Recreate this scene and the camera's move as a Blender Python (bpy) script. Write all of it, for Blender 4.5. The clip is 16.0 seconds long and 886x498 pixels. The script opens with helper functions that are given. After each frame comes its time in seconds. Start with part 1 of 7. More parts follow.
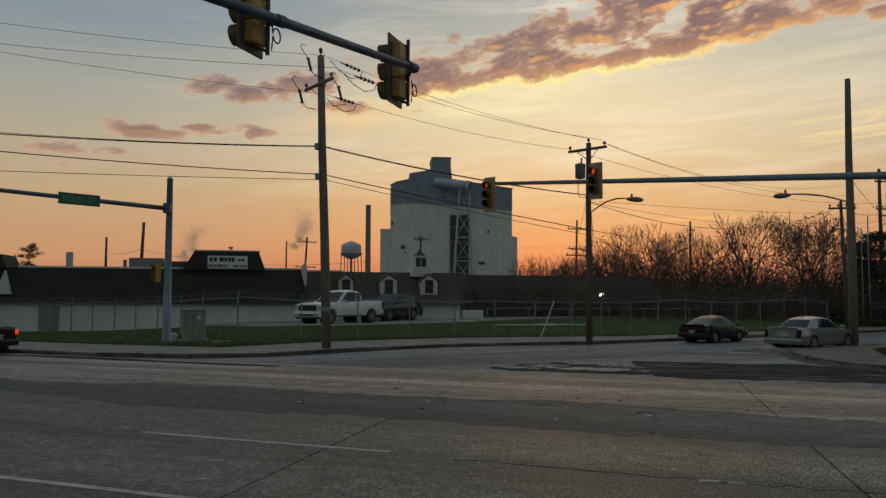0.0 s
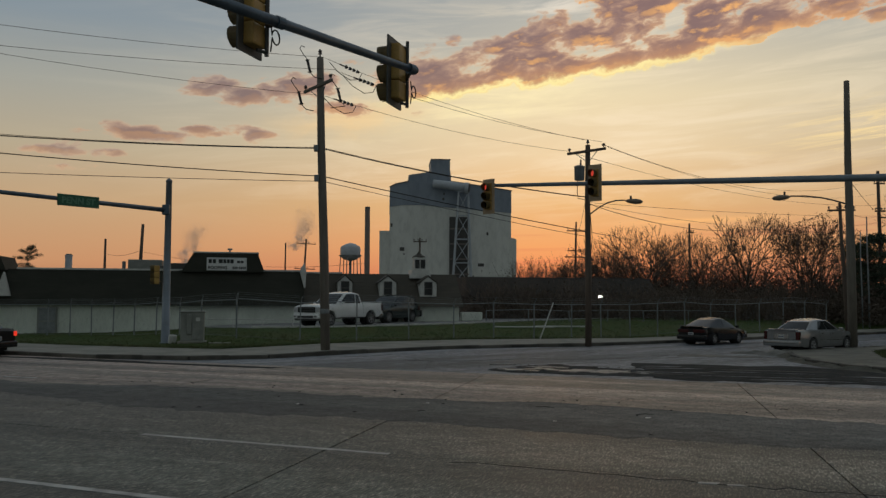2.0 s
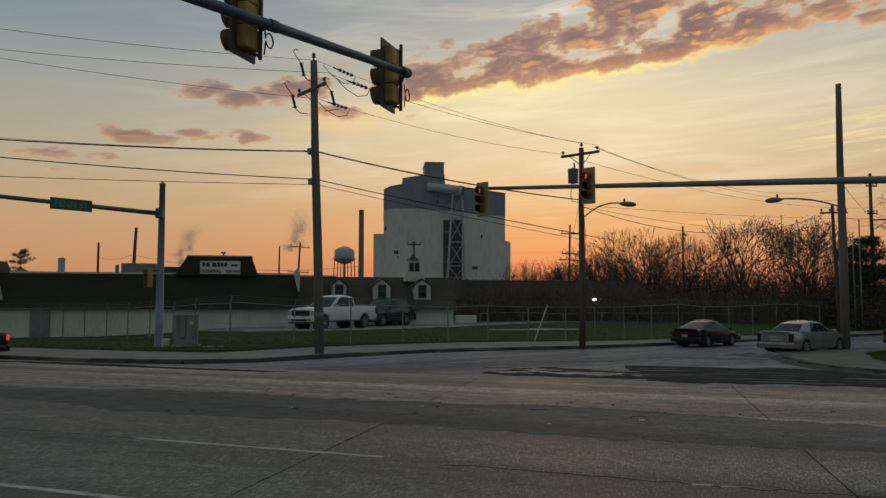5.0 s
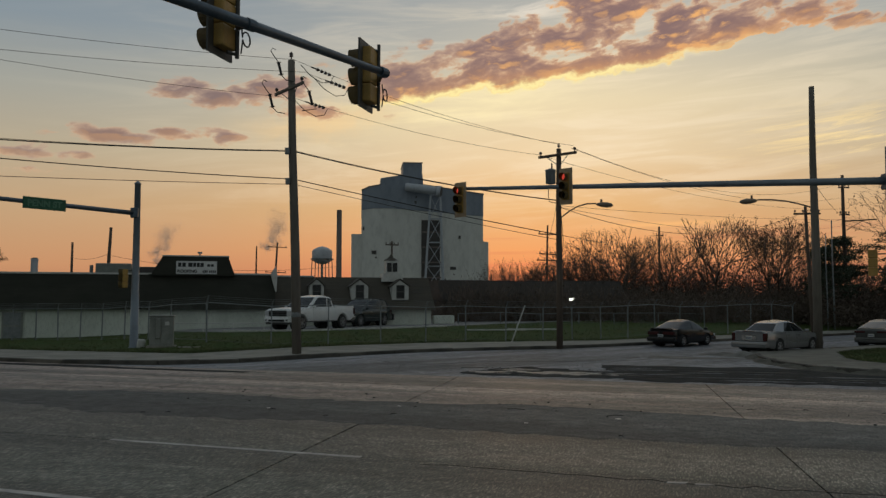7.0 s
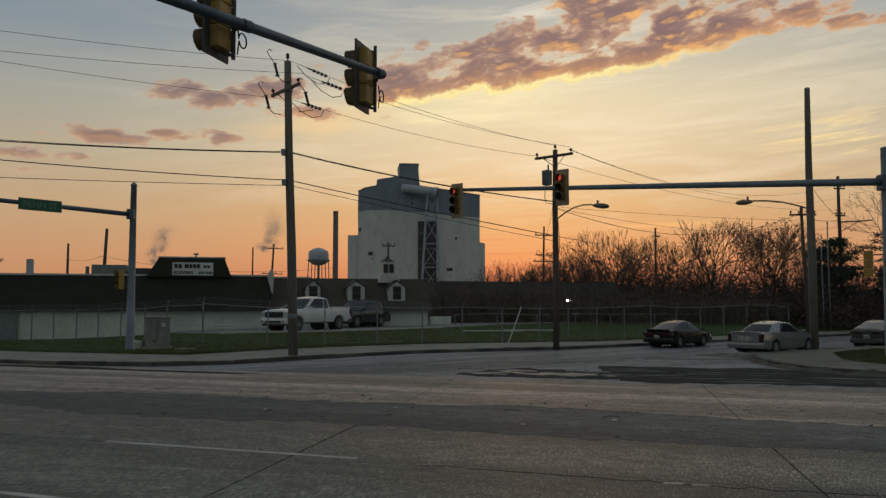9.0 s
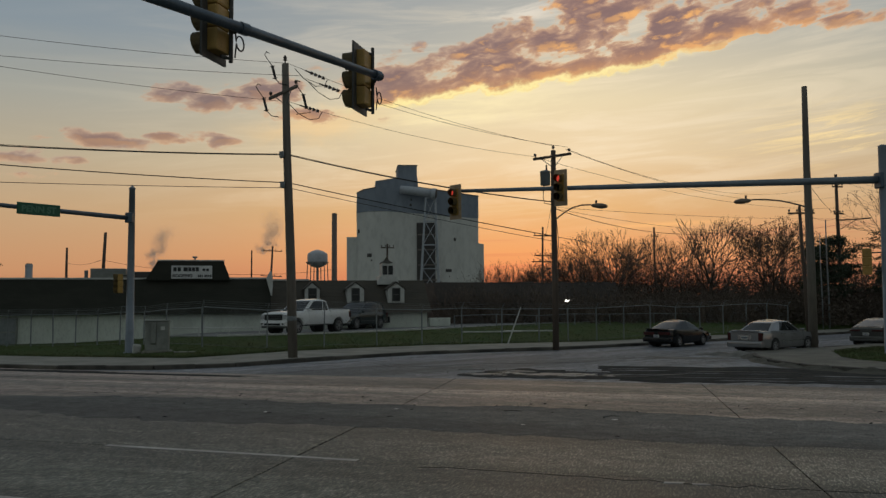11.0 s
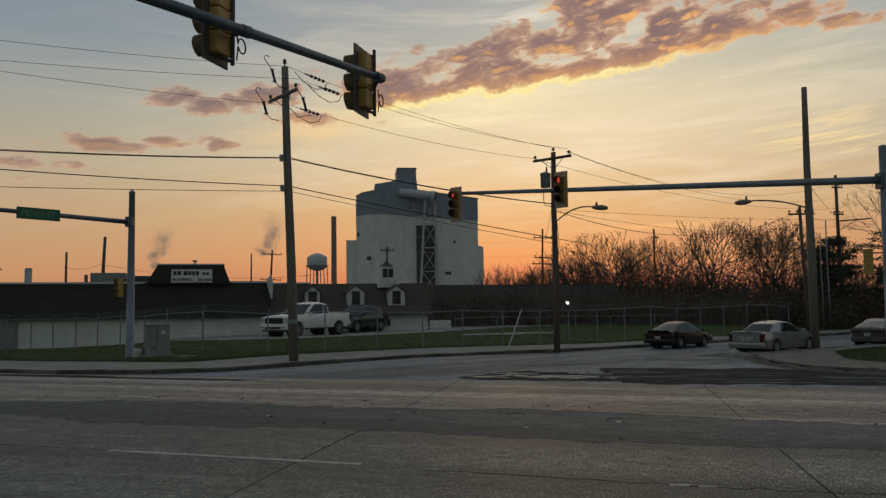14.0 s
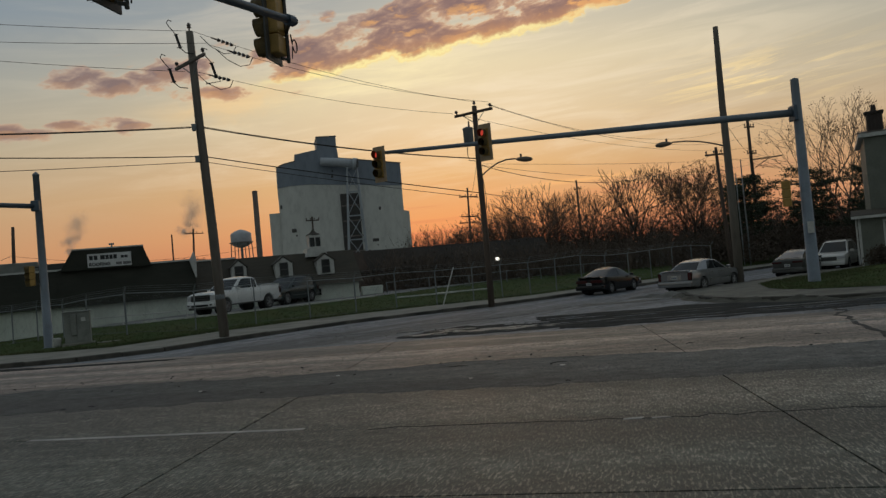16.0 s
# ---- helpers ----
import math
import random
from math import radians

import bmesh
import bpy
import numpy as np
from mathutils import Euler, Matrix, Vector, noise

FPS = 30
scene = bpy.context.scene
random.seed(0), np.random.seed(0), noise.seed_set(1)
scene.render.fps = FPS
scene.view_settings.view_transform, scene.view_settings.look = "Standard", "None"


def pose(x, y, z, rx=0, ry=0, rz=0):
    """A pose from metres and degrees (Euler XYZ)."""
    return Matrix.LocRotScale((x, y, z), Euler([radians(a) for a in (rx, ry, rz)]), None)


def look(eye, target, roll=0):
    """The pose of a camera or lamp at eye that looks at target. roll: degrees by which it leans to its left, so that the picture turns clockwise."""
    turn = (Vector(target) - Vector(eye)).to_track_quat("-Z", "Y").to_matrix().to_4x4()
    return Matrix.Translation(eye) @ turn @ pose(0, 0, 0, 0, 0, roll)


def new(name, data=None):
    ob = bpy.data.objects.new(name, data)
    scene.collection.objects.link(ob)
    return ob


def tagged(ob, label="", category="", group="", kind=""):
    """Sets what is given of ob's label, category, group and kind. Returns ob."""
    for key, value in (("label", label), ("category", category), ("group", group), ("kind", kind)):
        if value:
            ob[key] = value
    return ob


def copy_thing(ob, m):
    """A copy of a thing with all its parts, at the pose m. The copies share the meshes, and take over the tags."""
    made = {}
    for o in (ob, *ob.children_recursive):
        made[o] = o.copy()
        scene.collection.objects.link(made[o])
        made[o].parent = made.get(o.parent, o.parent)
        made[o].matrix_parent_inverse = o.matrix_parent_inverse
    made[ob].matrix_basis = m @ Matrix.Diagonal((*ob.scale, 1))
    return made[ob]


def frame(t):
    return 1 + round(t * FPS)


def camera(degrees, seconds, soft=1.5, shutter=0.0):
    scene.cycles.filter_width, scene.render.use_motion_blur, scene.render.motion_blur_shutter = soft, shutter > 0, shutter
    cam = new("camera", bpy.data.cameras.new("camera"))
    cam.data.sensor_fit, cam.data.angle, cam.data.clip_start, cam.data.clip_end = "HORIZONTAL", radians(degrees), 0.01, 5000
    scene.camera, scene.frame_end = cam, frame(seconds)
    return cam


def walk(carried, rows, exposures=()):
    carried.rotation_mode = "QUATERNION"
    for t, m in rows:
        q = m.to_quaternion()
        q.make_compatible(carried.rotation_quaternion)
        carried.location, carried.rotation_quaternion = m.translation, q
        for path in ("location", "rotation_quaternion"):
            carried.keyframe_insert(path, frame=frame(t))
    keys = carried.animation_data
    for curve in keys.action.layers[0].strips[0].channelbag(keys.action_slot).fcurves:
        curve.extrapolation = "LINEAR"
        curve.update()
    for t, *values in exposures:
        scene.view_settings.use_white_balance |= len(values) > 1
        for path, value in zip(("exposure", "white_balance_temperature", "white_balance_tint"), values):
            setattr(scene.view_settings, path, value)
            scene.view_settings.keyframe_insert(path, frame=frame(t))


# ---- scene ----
cam = camera(57.1, 16.0, soft=1.4)
PATH = [
    (0.0, pose(0.00, 0.00, 2.20, 93.40, -0.20, 0.00)),
    (0.5, pose(0.00, 0.00, 2.19, 93.39, -0.27, 0.11)),
    (1.0, pose(0.00, 0.00, 2.20, 93.41, -0.21, 0.10)),
    (1.5, pose(0.00, 0.01, 2.20, 93.47, -0.20, 0.01)),
    (2.0, pose(0.00, 0.01, 2.20, 93.53, -0.22, -0.06)),
    (2.5, pose(0.00, 0.01, 2.19, 93.53, -0.24, -0.16)),
    (3.0, pose(0.00, 0.01, 2.20, 93.58, -0.16, -0.23)),
    (3.5, pose(0.01, 0.01, 2.19, 93.66, -0.04, -0.28)),
    (4.0, pose(0.00, 0.00, 2.20, 93.70, -0.05, -0.37)),
    (6.5, pose(0.01, 0.00, 2.19, 93.78, -0.13, -0.91)),
    (7.0, pose(0.01, -0.02, 2.19, 93.77, -0.04, -2.01)),
    (7.5, pose(0.02, -0.01, 2.19, 93.75, -0.11, -2.24)),
    (8.0, pose(0.02, -0.02, 2.20, 93.79, -0.12, -2.28)),
    (8.5, pose(0.01, -0.02, 2.19, 93.77, -0.08, -2.32)),
    (9.0, pose(0.01, -0.02, 2.19, 93.85, 0.01, -2.25)),
    (11.5, pose(0.01, -0.03, 2.19, 93.98, 0.49, -2.32)),
    (12.0, pose(0.02, -0.03, 2.19, 94.04, 0.44, -2.37)),
    (12.5, pose(0.01, -0.02, 2.19, 94.04, 0.50, -2.38)),
    (13.0, pose(0.01, -0.02, 2.19, 94.04, 0.59, -2.33)),
    (13.5, pose(0.01, -0.01, 2.19, 94.05, 0.67, -2.27)),
    (14.0, pose(-0.04, 0.02, 2.19, 94.12, 0.75, -2.32)),
    (14.2, pose(-0.04, 0.03, 2.19, 94.13, 0.91, -2.32)),
    (14.5, pose(-0.13, 0.03, 2.17, 94.21, 1.21, -4.02)),
    (14.7, pose(-0.08, 0.06, 2.17, 94.28, 1.27, -6.87)),
    (14.8, pose(-0.06, 0.08, 2.16, 94.31, 0.92, -7.50)),
    (15.0, pose(-0.05, 0.10, 2.13, 94.27, 0.15, -7.57)),
    (15.2, pose(0.02, 0.18, 2.12, 94.20, -0.25, -7.45)),
    (15.5, pose(0.03, 0.30, 2.07, 93.84, -0.15, -7.31)),
    (15.7, pose(0.02, 0.40, 2.04, 92.83, 1.55, -6.94)),
    (16.0, pose(-0.10, 0.56, 1.97, 91.45, 5.16, -7.26)),
]
# the clip's camera darkens a little as it turns towards the brighter sky
walk(cam, PATH, [(0.0, 0.0, 6500, 10), (14.5, 0.0, 6500, 10), (14.95, -0.22, 6650, 10), (15.5, -0.22, 6700, 10), (16.0, -0.04, 6450, 10)])

# ---- sky and sun ----


class Nodes:
    """Small helper that writes node trees as sums."""

    def __init__(self, tree):
        self.tree = tree
        self.tree.nodes.clear()

    def add(self, kind, **props):
        node = self.tree.nodes.new(kind)
        for key, value in props.items():
            setattr(node, key, value)
        return node

    def put(self, value, socket):
        if hasattr(value, "is_output"):
            self.tree.links.new(value, socket)
        elif isinstance(value, (tuple, list)) and len(value) == 3 and socket.type == "RGBA":
            socket.default_value = (*value, 1.0)
        else:
            socket.default_value = value

    def m(self, op, a, b=0.0, c=0.0, clamp=False):
        node = self.add("ShaderNodeMath", operation=op, use_clamp=clamp)
        for value, socket in zip((a, b, c), node.inputs):
            self.put(value, socket)
        return node.outputs[0]

    def step(self, x, lo, hi):
        """A smooth step from 0 at lo to 1 at hi."""
        node = self.add("ShaderNodeMapRange", interpolation_type="SMOOTHSTEP")
        for value, key in ((x, "Value"), (lo, "From Min"), (hi, "From Max")):
            self.put(value, node.inputs[key])
        return node.outputs["Result"]

    def bell(self, x, mid, width):
        d = self.m("DIVIDE", self.m("SUBTRACT", x, mid), width)
        return self.m("EXPONENT", self.m("MULTIPLY", self.m("MULTIPLY", d, d), -1.0))

    def mix(self, f, a, b, kind="MIX"):
        node = self.add("ShaderNodeMix", data_type="RGBA", blend_type=kind)
        self.put(f, node.inputs["Factor"])
        self.put(a, node.inputs[6])
        self.put(b, node.inputs[7])
        return node.outputs[2]

    def ramp(self, x, stops):
        node = self.add("ShaderNodeValToRGB")
        band = node.color_ramp
        while len(band.elements) < len(stops):
            band.elements.new(0.5)
        for e, (at, colour) in zip(band.elements, stops):
            e.position, e.color = at, (*colour, 1.0)
        self.put(x, node.inputs[0])
        return node.outputs[0]

    def noise(self, vec, scale, detail=4.0, rough=0.55, distort=0.0):
        node = self.add("ShaderNodeTexNoise")
        for value, key in ((vec, "Vector"), (scale, "Scale"), (detail, "Detail"), (rough, "Roughness"), (distort, "Distortion")):
            self.put(value, node.inputs[key])
        return node.outputs["Fac"]

    def vec(self, x, y, z):
        node = self.add("ShaderNodeCombineXYZ")
        for value, socket in zip((x, y, z), node.inputs):
            self.put(value, socket)
        return node.outputs[0]


def lin(r, g, b):
    """Linear colour of an 8-bit one."""
    return tuple((c / 255 / 12.92) if c / 255 < 0.04045 else ((c / 255 + 0.055) / 1.055) ** 2.4 for c in (r, g, b))


SUN_AZ, SUN_EL = 7.0, 1.5
world = bpy.data.worlds.new("dusk_sky")
scene.world = world
world.use_nodes = True
w = Nodes(world.node_tree)
split = w.add("ShaderNodeSeparateXYZ")
w.put(w.add("ShaderNodeTexCoord").outputs["Generated"], split.inputs[0])
sx, sy, sz = split.outputs
el = w.m("MULTIPLY", w.m("ARCSINE", sz), 57.2958)
az = w.m("MULTIPLY", w.m("ARCTAN2", sx, sy), 57.2958)
up = w.m("DIVIDE", el, 30.0, clamp=True)
warm = w.ramp(up, [(0.0, lin(150, 86, 84)), (0.05, lin(198, 106, 86)), (0.12, lin(221, 150, 101)), (0.22, lin(223, 176, 121)), (0.34, lin(232, 206, 165)),
                   (0.46, lin(230, 212, 175)), (0.6, lin(192, 187, 172)), (0.8, lin(158, 164, 167)), (1.0, lin(142, 150, 158))])
side = w.ramp(up, [(0.0, lin(172, 116, 92)), (0.08, lin(194, 144, 106)), (0.2, lin(188, 156, 121)), (0.33, lin(175, 162, 138)), (0.46, lin(156, 157, 149)),
                   (0.6, lin(130, 143, 152)), (1.0, lin(122, 135, 148))])
near_sun = w.bell(w.m("MULTIPLY_ADD", w.m("MAXIMUM", w.m("SUBTRACT", el, 7.0), 0.0), -0.6, az), 8.0, 22.0)
sky = w.mix(near_sun, side, warm)
# the far side of the sky, away from the sunset, is dull and bluish
away = w.step(w.m("ABSOLUTE", w.m("SUBTRACT", az, SUN_AZ)), 45.0, 120.0)
sky = w.mix(away, sky, lin(120, 128, 127))
sky = w.mix(w.step(el, 26.0, 65.0), sky, lin(118, 127, 131))
# thin veils low in the west
veil = w.noise(w.vec(w.m("MULTIPLY", az, 0.05), w.m("MULTIPLY_ADD", az, -0.02, w.m("MULTIPLY", el, 0.42)), 3.0), 1.7, 7.0, 0.62, 0.7)
sky = w.mix(w.m("MULTIPLY", w.m("MULTIPLY", w.step(veil, 0.42, 0.72), w.step(el, 4.0, 9.0)), w.m("MULTIPLY", near_sun, 0.5)), sky, lin(249, 231, 200))
# red streaks just above the horizon
streak = w.noise(w.vec(w.m("MULTIPLY", az, 0.03), w.m("MULTIPLY", el, 0.9), 8.0), 1.8, 5.0, 0.6, 0.4)
sky = w.mix(w.m("MULTIPLY", w.m("MULTIPLY", w.step(streak, 0.5, 0.7), w.m("MULTIPLY", w.bell(el, 2.6, 2.4), w.step(az, -6.0, 8.0))), 0.42), sky, lin(196, 92, 86))
contrail = w.m("MULTIPLY", w.bell(w.m("MULTIPLY_ADD", az, -0.02, el), 5.0, 0.16), w.bell(az, 17.5, 4.0))
sky = w.mix(w.m("MULTIPLY", contrail, 0.5), sky, lin(250, 190, 120))


def bend(x, start, first, *turns):
    """A line of straight stretches: its value and slope at the start, then (place, change of slope)."""
    out = w.m("MULTIPLY_ADD", w.m("SUBTRACT", x, start), first[1], first[0])
    for at_, more in turns:
        out = w.m("MULTIPLY_ADD", w.m("MAXIMUM", w.m("SUBTRACT", x, at_), 0.0), more, out)
    return out


# broken cloud bank: its lower edge climbs to the right, and its puffs are lit from below
edge = bend(az, -2.0, (13.75, 0.146), (5.0, -0.045), (11.0, -0.03), (15.6, 0.13), (19.0, -0.04))
crest = bend(az, -2.8, (17.4, 0.16), (2.0, 0.14), (7.0, 0.3), (12.0, -0.6), (19.0, -0.35), (28.0, 0.45))
ragged = w.m("MULTIPLY_ADD", w.noise(w.vec(w.m("MULTIPLY", az, 0.45), w.m("MULTIPLY", el, 0.5), 9.0), 1.2, 4.0, 0.6), 1.5, -0.75)
edge = w.m("ADD", edge, ragged)
hole = w.m("MULTIPLY", w.bell(az, 8.2, 2.4), w.bell(el, 20.4, 1.3))
PATCHES = ((-14.4, 14.2, 4.2, 0.85, 1.4), (-10.0, 14.8, 3.2, 0.85, 1.4), (-7.0, 13.2, 3.8, 0.55, 1.3), (-4.2, 15.6, 2.4, 1.0, 0.9), (-20.4, 10.9, 3.0, 0.48, 1.5), (-17.4, 11.3, 1.9, 0.32, 1.1),
           (-12.9, 11.25, 2.2, 0.47, 1.5), (-15.4, 11.1, 1.0, 0.27, 0.8), (-25.6, 9.5, 3.2, 0.5, 1.15), (-25.2, 8.3, 2.6, 0.4, 0.85), (29.5, 17.6, 4.5, 0.55, 0.75))


def cover(dy, da):
    """Thickness of the cloud at dy degrees above and da degrees beside the point looked at."""
    e, a = w.m("ADD", el, dy), w.m("ADD", az, da)
    over = w.m("SUBTRACT", e, edge)
    bank = w.m("MULTIPLY", w.step(over, -0.3, 0.2), w.step(w.m("SUBTRACT", crest, e), -1.1, 1.9))
    bank = w.m("MULTIPLY", bank, w.m("MULTIPLY", w.step(a, -6.5, -1.0), w.m("SUBTRACT", 1.0, w.step(a, 25.0, 34.0))))
    bank = w.m("MULTIPLY", bank, w.m("MULTIPLY_ADD", hole, -0.8, 1.0))
    bank = w.m("MULTIPLY", bank, w.m("MULTIPLY_ADD", w.bell(over, 0.75, 0.6), 0.4, 1.0))
    for mid_az, mid_el, wide, high, much in PATCHES:
        spot = w.m("MULTIPLY", w.m("MULTIPLY", w.bell(a, mid_az, wide), w.bell(e, mid_el, high)), much)
        bank = w.m("MAXIMUM", bank, spot)
    flat_ = w.m("MULTIPLY_ADD", a, -0.1, e)
    at = w.vec(w.m("MULTIPLY", a, 0.40), w.m("MULTIPLY", flat_, 0.86), 4.4)
    warp = w.add("ShaderNodeTexNoise")
    for value, key in ((at, "Vector"), (0.9, "Scale"), (2.0, "Detail")):
        w.put(value, warp.inputs[key])
    push = w.add("ShaderNodeVectorMath", operation="MULTIPLY_ADD")
    w.put(warp.outputs["Color"], push.inputs[0])
    push.inputs[1].default_value = (0.85, 0.65, 0.0)
    w.put(at, push.inputs[2])
    at = push.outputs[0]
    cells = w.add("ShaderNodeTexVoronoi", feature="SMOOTH_F1")
    w.put(at, cells.inputs["Vector"])
    for key, value in (("Scale", 1.0), ("Detail", 2.0), ("Roughness", 0.5), ("Smoothness", 0.35)):
        w.put(value, cells.inputs[key])
    puffs = w.m("MULTIPLY_ADD", cells.outputs["Distance"], -1.5, 0.55)
    lumps = w.m("MULTIPLY_ADD", w.noise(at, 0.55, 2.0, 0.5), 2.2, -1.1)
    fine = w.m("MULTIPLY_ADD", w.noise(at, 2.4, 8.0, 0.64), 1.9, -0.95)
    mass = w.m("ADD", lumps, w.m("ADD", puffs, fine))
    return mass, bank, over


mass, bank, over = cover(0.0, 0.0)
mass_low, bank_low = cover(-0.42, 0.12)[:2]
depth_ = w.m("ADD", mass, w.m("MULTIPLY_ADD", bank, 1.25, 0.12))
depth_low = w.m("ADD", mass_low, w.m("MULTIPLY_ADD", bank_low, 1.25, 0.12))
inside = w.step(bank, 0.04, 0.3)
thick = w.m("MULTIPLY", w.step(depth_, -0.05, 0.42), inside)
core = w.step(depth_, 0.0, 1.25)
sunward = w.m("MULTIPLY_ADD", w.m("MULTIPLY", near_sun, near_sun), 0.75, 0.2)
body = w.ramp(core, [(0.0, lin(224, 186, 146)), (0.3, lin(184, 145, 122)), (0.65, lin(152, 118, 108)), (1.0, lin(130, 101, 100))])
body = w.mix(w.m("MULTIPLY", w.m("SUBTRACT", 1.0, near_sun), 0.8), body, w.mix(core, lin(176, 158, 142), lin(124, 108, 106)))
body = w.mix(w.m("MULTIPLY", w.step(over, 2.2, 5.5), w.m("SUBTRACT", 1.0, w.step(az, 2.0, 9.0))), body, lin(150, 138, 138))
# undersides that face the sunset
under = w.step(w.m("SUBTRACT", depth_, depth_low), 0.12, 0.95)
where_lit = w.step(w.noise(w.vec(w.m("MULTIPLY", az, 0.16), w.m("MULTIPLY", el, 0.3), 1.0), 1.6, 2.0), 0.36, 0.66)
body = w.mix(w.m("MULTIPLY", w.m("MULTIPLY", under, w.m("MULTIPLY_ADD", where_lit, 0.8, 0.2)), sunward), body, lin(250, 182, 106))
near_edge = w.bell(over, 0.35, 0.8)
body = w.mix(w.m("MULTIPLY", w.m("MULTIPLY", near_edge, 0.4), sunward), body, lin(236, 164, 98))
sky = w.mix(w.m("MULTIPLY", hole, w.m("MULTIPLY", w.step(veil, 0.36, 0.6), 0.8)), sky, lin(232, 222, 206))
# glow in the clear air below the bank, and its burning lower rim
shine = w.m("MULTIPLY", w.bell(over, -0.9, 1.5), w.bell(az, 3.5, 8.0))
sky = w.mix(w.m("MULTIPLY", shine, w.m("MULTIPLY_ADD", w.step(veil, 0.36, 0.62), 0.4, 0.35)), sky, lin(255, 238, 184))
gold = w.m("MULTIPLY", w.bell(w.m("ADD", over, w.m("MULTIPLY", mass, 0.35)), -0.9, 0.8), w.bell(az, -6.5, 4.5))
sky = w.mix(w.m("MULTIPLY", gold, 0.5), sky, lin(250, 206, 140))
sky = w.mix(w.m("MULTIPLY", thick, 0.95), sky, body)
crisp = w.bell(w.m("ADD", over, w.m("MULTIPLY", mass, 0.25)), -0.05, 0.22)
reach = w.m("MULTIPLY", w.step(az, -6.0, 0.0), w.m("SUBTRACT", 1.0, w.step(az, 13.0, 26.0)))
sky = w.mix(w.m("MULTIPLY", w.m("MULTIPLY", crisp, reach), 0.95), sky, lin(255, 238, 166))
# bright wisps to the right
wisp = w.noise(w.vec(w.m("MULTIPLY", az, 0.11), w.m("MULTIPLY_ADD", az, -0.12, w.m("MULTIPLY", el, 1.3)), 6.0), 1.5, 6.0, 0.68, 0.5)
sky = w.mix(w.m("MULTIPLY", w.step(wisp, 0.46, 0.66), w.m("MULTIPLY", w.m("MULTIPLY", w.bell(az, 29.0, 6.5), w.bell(el, 10.6, 1.6)), 0.8)), sky, lin(252, 222, 160))
air = w.add("ShaderNodeTexSky", sky_type="NISHITA", sun_disc=False, sun_elevation=radians(SUN_EL), sun_rotation=radians(SUN_AZ))
base = w.add("ShaderNodeBackground")
w.put(sky, base.inputs[0])
w.put(1.0, base.inputs[1])
haze = w.add("ShaderNodeBackground")
w.put(air.outputs[0], haze.inputs[0])
w.put(0.008, haze.inputs[1])
both = w.add("ShaderNodeAddShader")
w.put(base.outputs[0], both.inputs[0])
w.put(haze.outputs[0], both.inputs[1])
w.put(both.outputs[0], w.add("ShaderNodeOutputWorld").inputs[0])

sun = new("sun", bpy.data.lights.new("sun", "SUN"))
sun.data.energy, sun.data.angle, sun.data.color = 0.12, radians(12), (1.0, 0.62, 0.38)
sun.matrix_basis = look((90 * math.sin(radians(SUN_AZ)), 90 * math.cos(radians(SUN_AZ)), 90 * math.tan(radians(3.0))), (0, 0, 0))

# ---- materials ----


def stuff_of(name, a, b=None, rough=0.75, metal=0.0, scale=3.0, fine=40.0, bump=0.15, spec=0.5, own=False, dirt=None, stretch=(1, 1, 1), each=0.0, glow=None, depth=0.02):
    """A surface of two colours mixed by large and fine noise, with fine relief. own: patterned in the object's own space. each: how far pieces differ."""
    mt = bpy.data.materials.new(name)
    mt.use_nodes = True
    n = Nodes(mt.node_tree)
    b = b or tuple(c * 0.7 for c in a)
    where = n.add("ShaderNodeTexCoord").outputs["Object"] if own else n.add("ShaderNodeNewGeometry").outputs["Position"]
    spread = n.add("ShaderNodeMapping")
    n.put(where, spread.inputs[0])
    spread.inputs["Scale"].default_value = stretch
    where = spread.outputs[0]
    large, small = n.noise(where, scale, 5.0, 0.6, 0.3), n.noise(where, fine, 4.0, 0.6)
    colour = n.mix(n.step(large, 0.32, 0.68), a, b)
    colour = n.mix(n.m("MULTIPLY", n.step(small, 0.4, 0.75), 0.35), colour, tuple(c * 0.55 for c in b))
    if dirt:
        colour = n.mix(n.m("MULTIPLY", n.step(n.noise(where, scale * 2.7, 6.0, 0.65, 0.8), 0.55, 0.75), 0.6), colour, dirt)
    if each:
        odd = n.add("ShaderNodeObjectInfo").outputs["Random"]
        hsv = n.add("ShaderNodeHueSaturation")
        n.put(colour, hsv.inputs["Color"])
        n.put(n.m("MULTIPLY_ADD", odd, 2 * each, 1.0 - each), hsv.inputs["Value"])
        colour = hsv.outputs[0]
    s = n.add("ShaderNodeBsdfPrincipled")
    n.put(colour, s.inputs["Base Color"])
    n.put(n.m("MULTIPLY_ADD", large, 0.2, rough - 0.1, clamp=True), s.inputs["Roughness"])
    n.put(metal, s.inputs["Metallic"])
    n.put(spec, s.inputs["Specular IOR Level"])
    if glow:
        n.put(glow[0], s.inputs["Emission Color"])
        n.put(glow[1], s.inputs["Emission Strength"])
    if bump:
        bp = n.add("ShaderNodeBump")
        n.put(bump, bp.inputs["Strength"])
        n.put(depth, bp.inputs["Distance"])
        n.put(small, bp.inputs["Height"])
        n.put(bp.outputs[0], s.inputs["Normal"])
    n.put(s.outputs[0], n.add("ShaderNodeOutputMaterial").inputs[0])
    return mt


